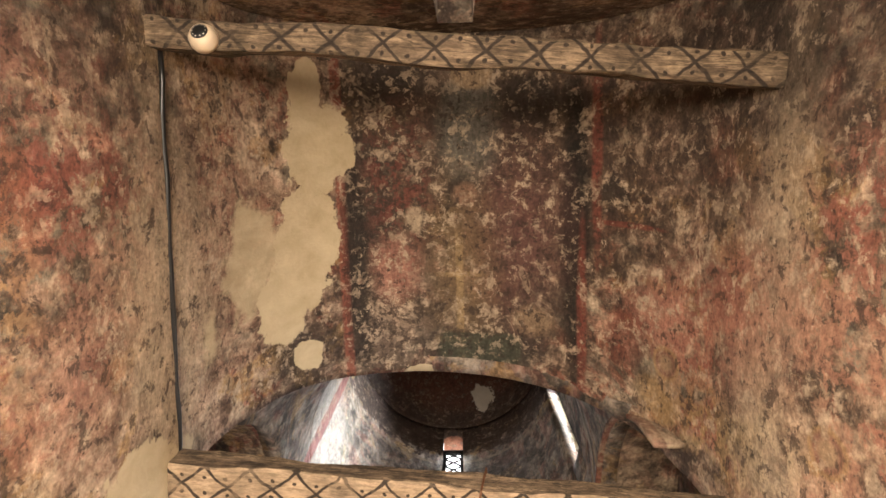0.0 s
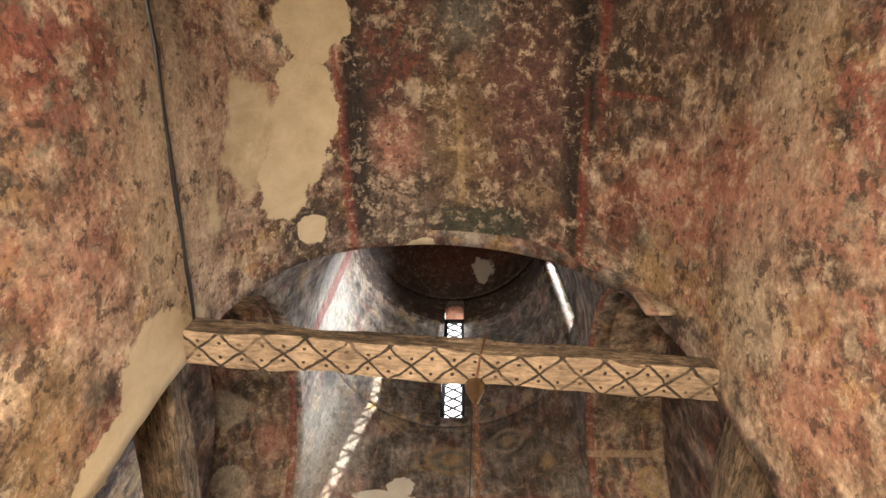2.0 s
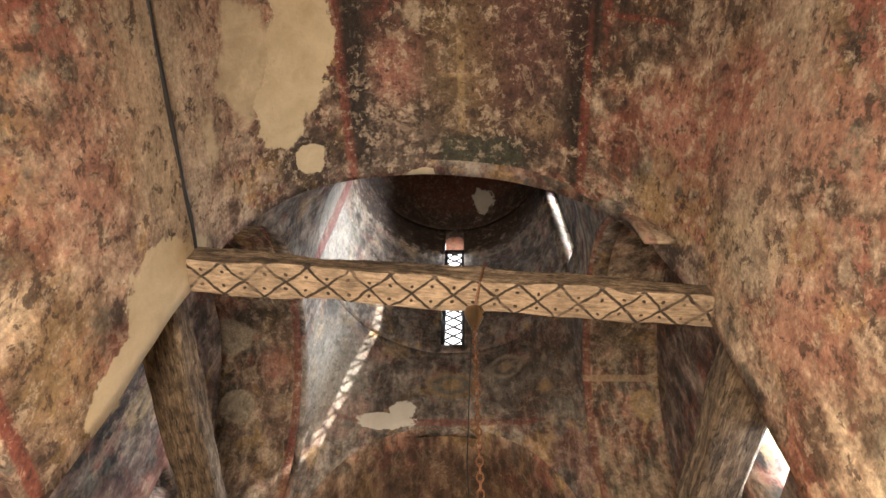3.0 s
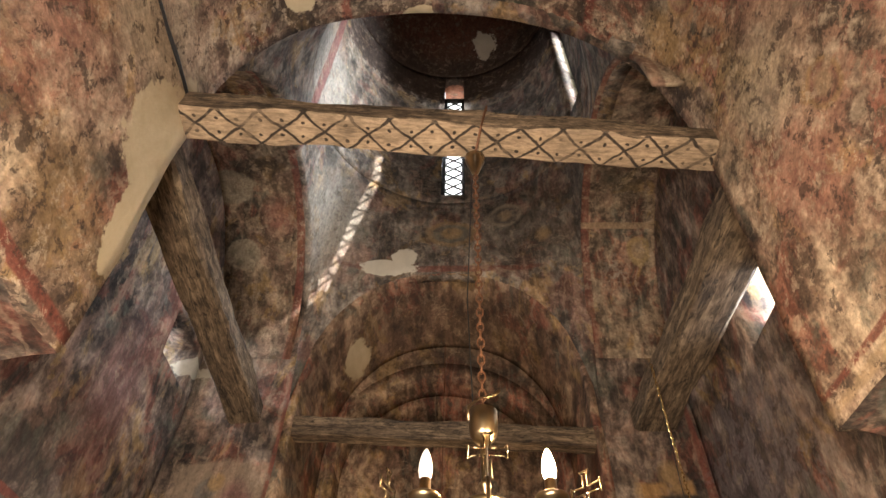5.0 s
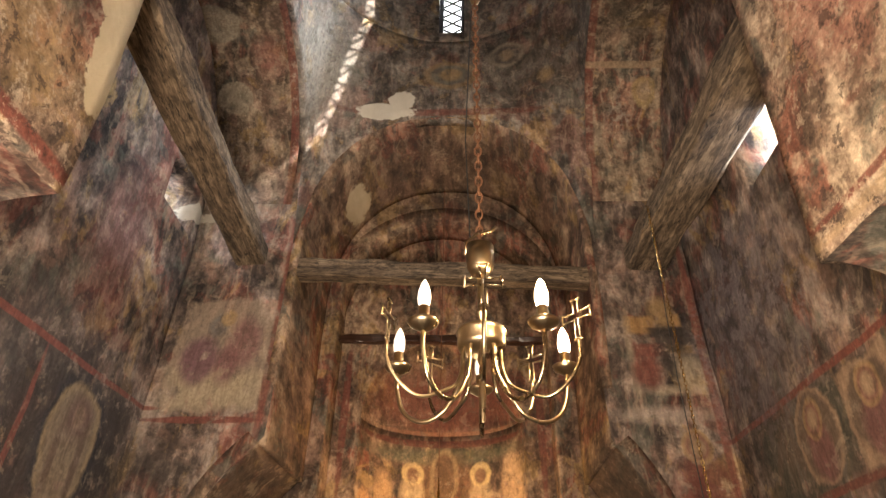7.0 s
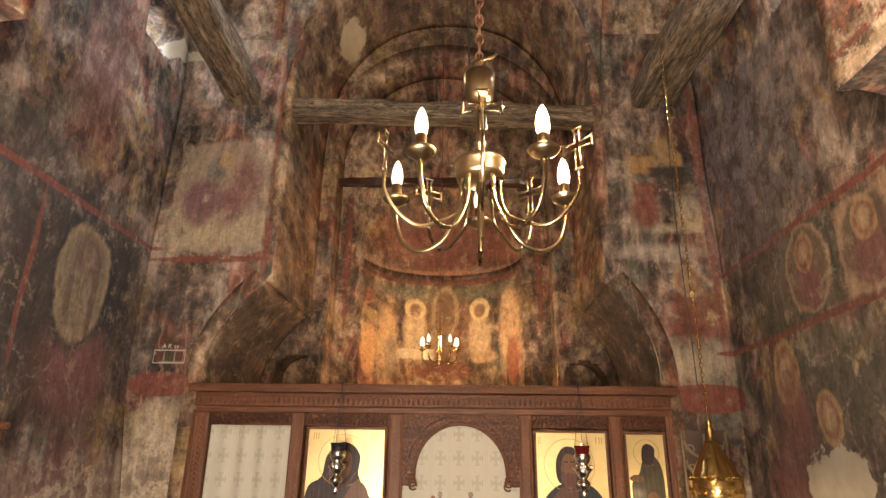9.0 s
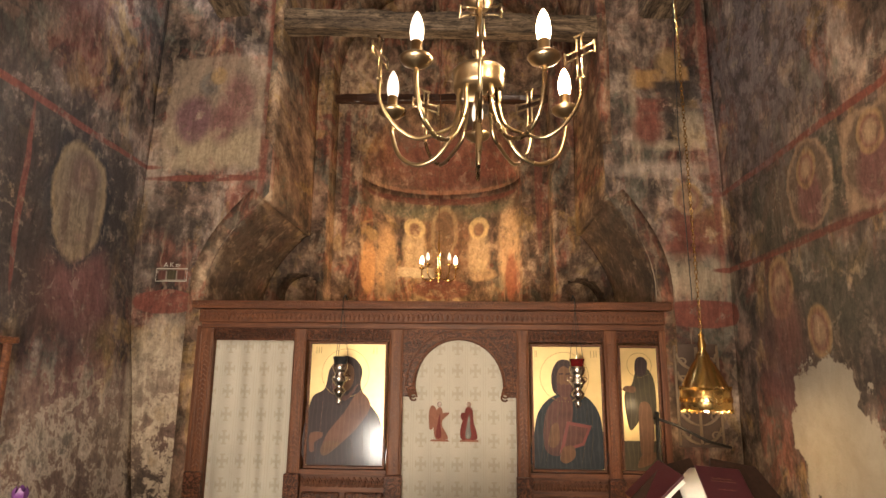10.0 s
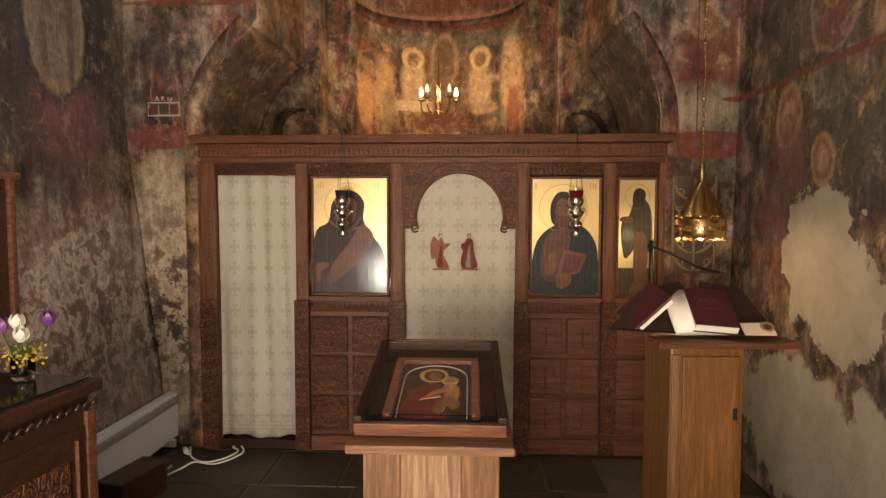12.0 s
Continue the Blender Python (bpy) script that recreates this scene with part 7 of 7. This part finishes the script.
for x, y, z, lean, mat in ((-0.055, -0.02, 0.175, -1, M_PURPLEP), (0.055, 0.06, 0.19, 1, M_PURPLEP), (-0.015, 0.0, 0.185, 0, M_WHITEP), (0.012, -0.02, 0.145, 1, M_WHITEP)):
    tulip(x, y, z, lean, mat)
for k in range(7):
    a = rng.uniform(0, 6.28)
    r = rng.uniform(0.03, 0.08)
    bm = bmesh.new()
    rows = []
    for j in range(6):
        t = j / 5
        w = 0.014 * math.sin(math.pi * (0.1 + 0.88 * t))
        c = Vector((r * t * math.cos(a), r * t * math.sin(a), 0.05 + 0.11 * t - 0.03 * t * t))
        sd = Vector((-math.sin(a), math.cos(a), 0.15)) * w
        rows.append((bm.verts.new(c - sd), bm.verts.new(c + Vector((0, 0, -0.003))), bm.verts.new(c + sd)))
    for r0, r1 in zip(rows, rows[1:]):
        for q in range(2):
            bm.faces.new((r0[q], r0[q + 1], r1[q + 1], r1[q]))
    part("leaf", bm, M_LEAF, vs, smooth=True)
bm = bmesh.new()
for k in range(120):
    a, q = rng.uniform(0, 6.28), rng.uniform(0.3, 1)
    p = Vector((0.075 * q * math.cos(a), 0.075 * q * math.sin(a), 0.085 + rng.uniform(-0.03, 0.035)))
    bmesh.ops.create_icosphere(bm, subdivisions=1, radius=rng.uniform(0.003, 0.0065), matrix=Matrix.Translation(p))
tagged(part("yellow_sprigs", bm, M_YELLOWP, vs, "yellow blossom sprigs"), kind="stuff")

# framed icon on the north wall beside the chest
fi = thing("framed_picture", "dark wooden picture frame on the north wall", "picture", pose(-2.00, 2.66, 1.37, 0, 0, -4))
part("frame_board", box_bm(0, 0, 0, 0.05, 0.34, 0.66, 0.01), M_DARKWOOD, fi)
part("frame_cornice", box_bm(0.02, 0, 0.345, 0.08, 0.38, 0.03, 0.006), M_WALNUT, fi)
part("frame_edge", box_bm(0.02, 0.155, 0, 0.05, 0.035, 0.68, 0.008), M_WALNUT, fi)

# ---- radiator, box and cable ----
rd = thing("panel_heater", "white electric panel heater against the north wall", "heater", pose(-1.86, 3.60, 0))
part("panel", box_bm(0, 0, 0.20, 0.065, 0.96, 0.30, 0.008), M_WHITE, rd)
for k in range(7):
    part("grille_slat", box_bm(0.036, 0, 0.325 - 0.008 * k, 0.010, 0.90, 0.004, 0.0), M_GRILLE, rd)
for y in (-0.38, 0.38):
    part("foot", box_bm(0, y, 0.025, 0.10, 0.03, 0.05, 0.004), M_WHITE, rd)
bx2 = thing("low_box", "low dark brown wooden box on the floor", "box", pose(-1.66, 3.22, 0, 0, 0, -12))
part("box_body", box_bm(0, 0, 0.08, 0.16, 0.34, 0.16, 0.01), M_DARKWOOD, bx2)
part("box_lid", box_bm(0, 0, 0.168, 0.175, 0.355, 0.016, 0.006), M_DARKWOOD, bx2)
cbl = thing("power_cable", "white power cable with a plug lying on the stone floor", "cable")
part("lead", tube_bm([(x, y, 0.012) for x, y in smooth_outline([(-1.70, 3.95), (-1.62, 3.80), (-1.50, 3.72), (-1.40, 3.78), (-1.36, 3.90), (-1.42, 3.97), (-1.37, 3.985), (-1.32, 3.86), (-1.42, 3.70), (-1.56, 3.72), (-1.60, 3.62), (-1.66, 3.50), (-1.68, 3.70)], 6)[:72]], 0.006, 7), M_CABLE, cbl, smooth=True)
part("plug", tube_bm([(-1.71, 3.90, 0.02), (-1.68, 3.86, 0.022), (-1.65, 3.83, 0.02)], [0.016, 0.02, 0.012], 10), M_CABLE, cbl, smooth=True)

# ---- painted sign on the pier ----
sg = thing("painted_sign", "small faded painted panel with chalk letters on the pier", "sign", pose(-1.86, YE - 0.012, 2.22))
part("panel", box_bm(0, 0, 0, 0.21, 0.006, 0.085, 0.002), plain("faded_panel", (0.20, 0.17, 0.14), 0.8, 0, 0.4, 20), sg)
for x, w, mt in ((-0.065, 0.05, M_ROBE_RED), (0.0, 0.06, M_ROBE_GREEN), (0.065, 0.05, M_ROBE_RED)):
    part("colour_field", box_bm(x, -0.004, 0, w, 0.003, 0.062), mt, sg)
part("panel_edge", tube_bm([(-0.105, -0.004, -0.042), (0.105, -0.004, -0.042), (0.105, -0.004, 0.042), (-0.105, -0.004, 0.042)], 0.0035, 4, closed=True), M_TEXT, sg)
cu = bpy.data.curves.new("letters", "FONT")
cu.body, cu.size, cu.extrude, cu.align_x = "A K sy", 0.042, 0.0008, "CENTER"
cu.materials.append(M_TEXT)
tx = new("letters", cu)
tx.parent = sg
tx.matrix_basis = pose(0.0, -0.006, 0.055, 90, 0, 0)

# ---- floor: stone flags and a worn rug ----
rg = part("rug", box_bm(1.18, 3.55, -0.008, 0.55, 0.75, 0.012, 0.004), M_CARPET)
tagged(rg, "worn dark patterned rug on the stone floor", "rug")
flag_mesh = {}
rng = random.Random(9)
y = -0.7
while y < 4.0:
    d = rng.choice((0.42, 0.5, 0.58))
    x = -2.1 + rng.uniform(-0.3, 0)
    while x < 1.85:
        w = rng.choice((0.45, 0.6, 0.75))
        if (w, d) not in flag_mesh:
            flag_mesh[(w, d)] = mesh_of("stone_flag", box_bm(0, 0, 0, w - 0.012, d - 0.012, 0.03, 0.006), M_FLAG)
        f = new("stone_flag", flag_mesh[(w, d)])
        f.parent = floor
        f.matrix_basis = pose(x + w / 2, y + d / 2, -0.027 + rng.uniform(-0.002, 0.003), rng.uniform(-0.3, 0.3), rng.uniform(-0.3, 0.3), 0)
        x += w
    y += d
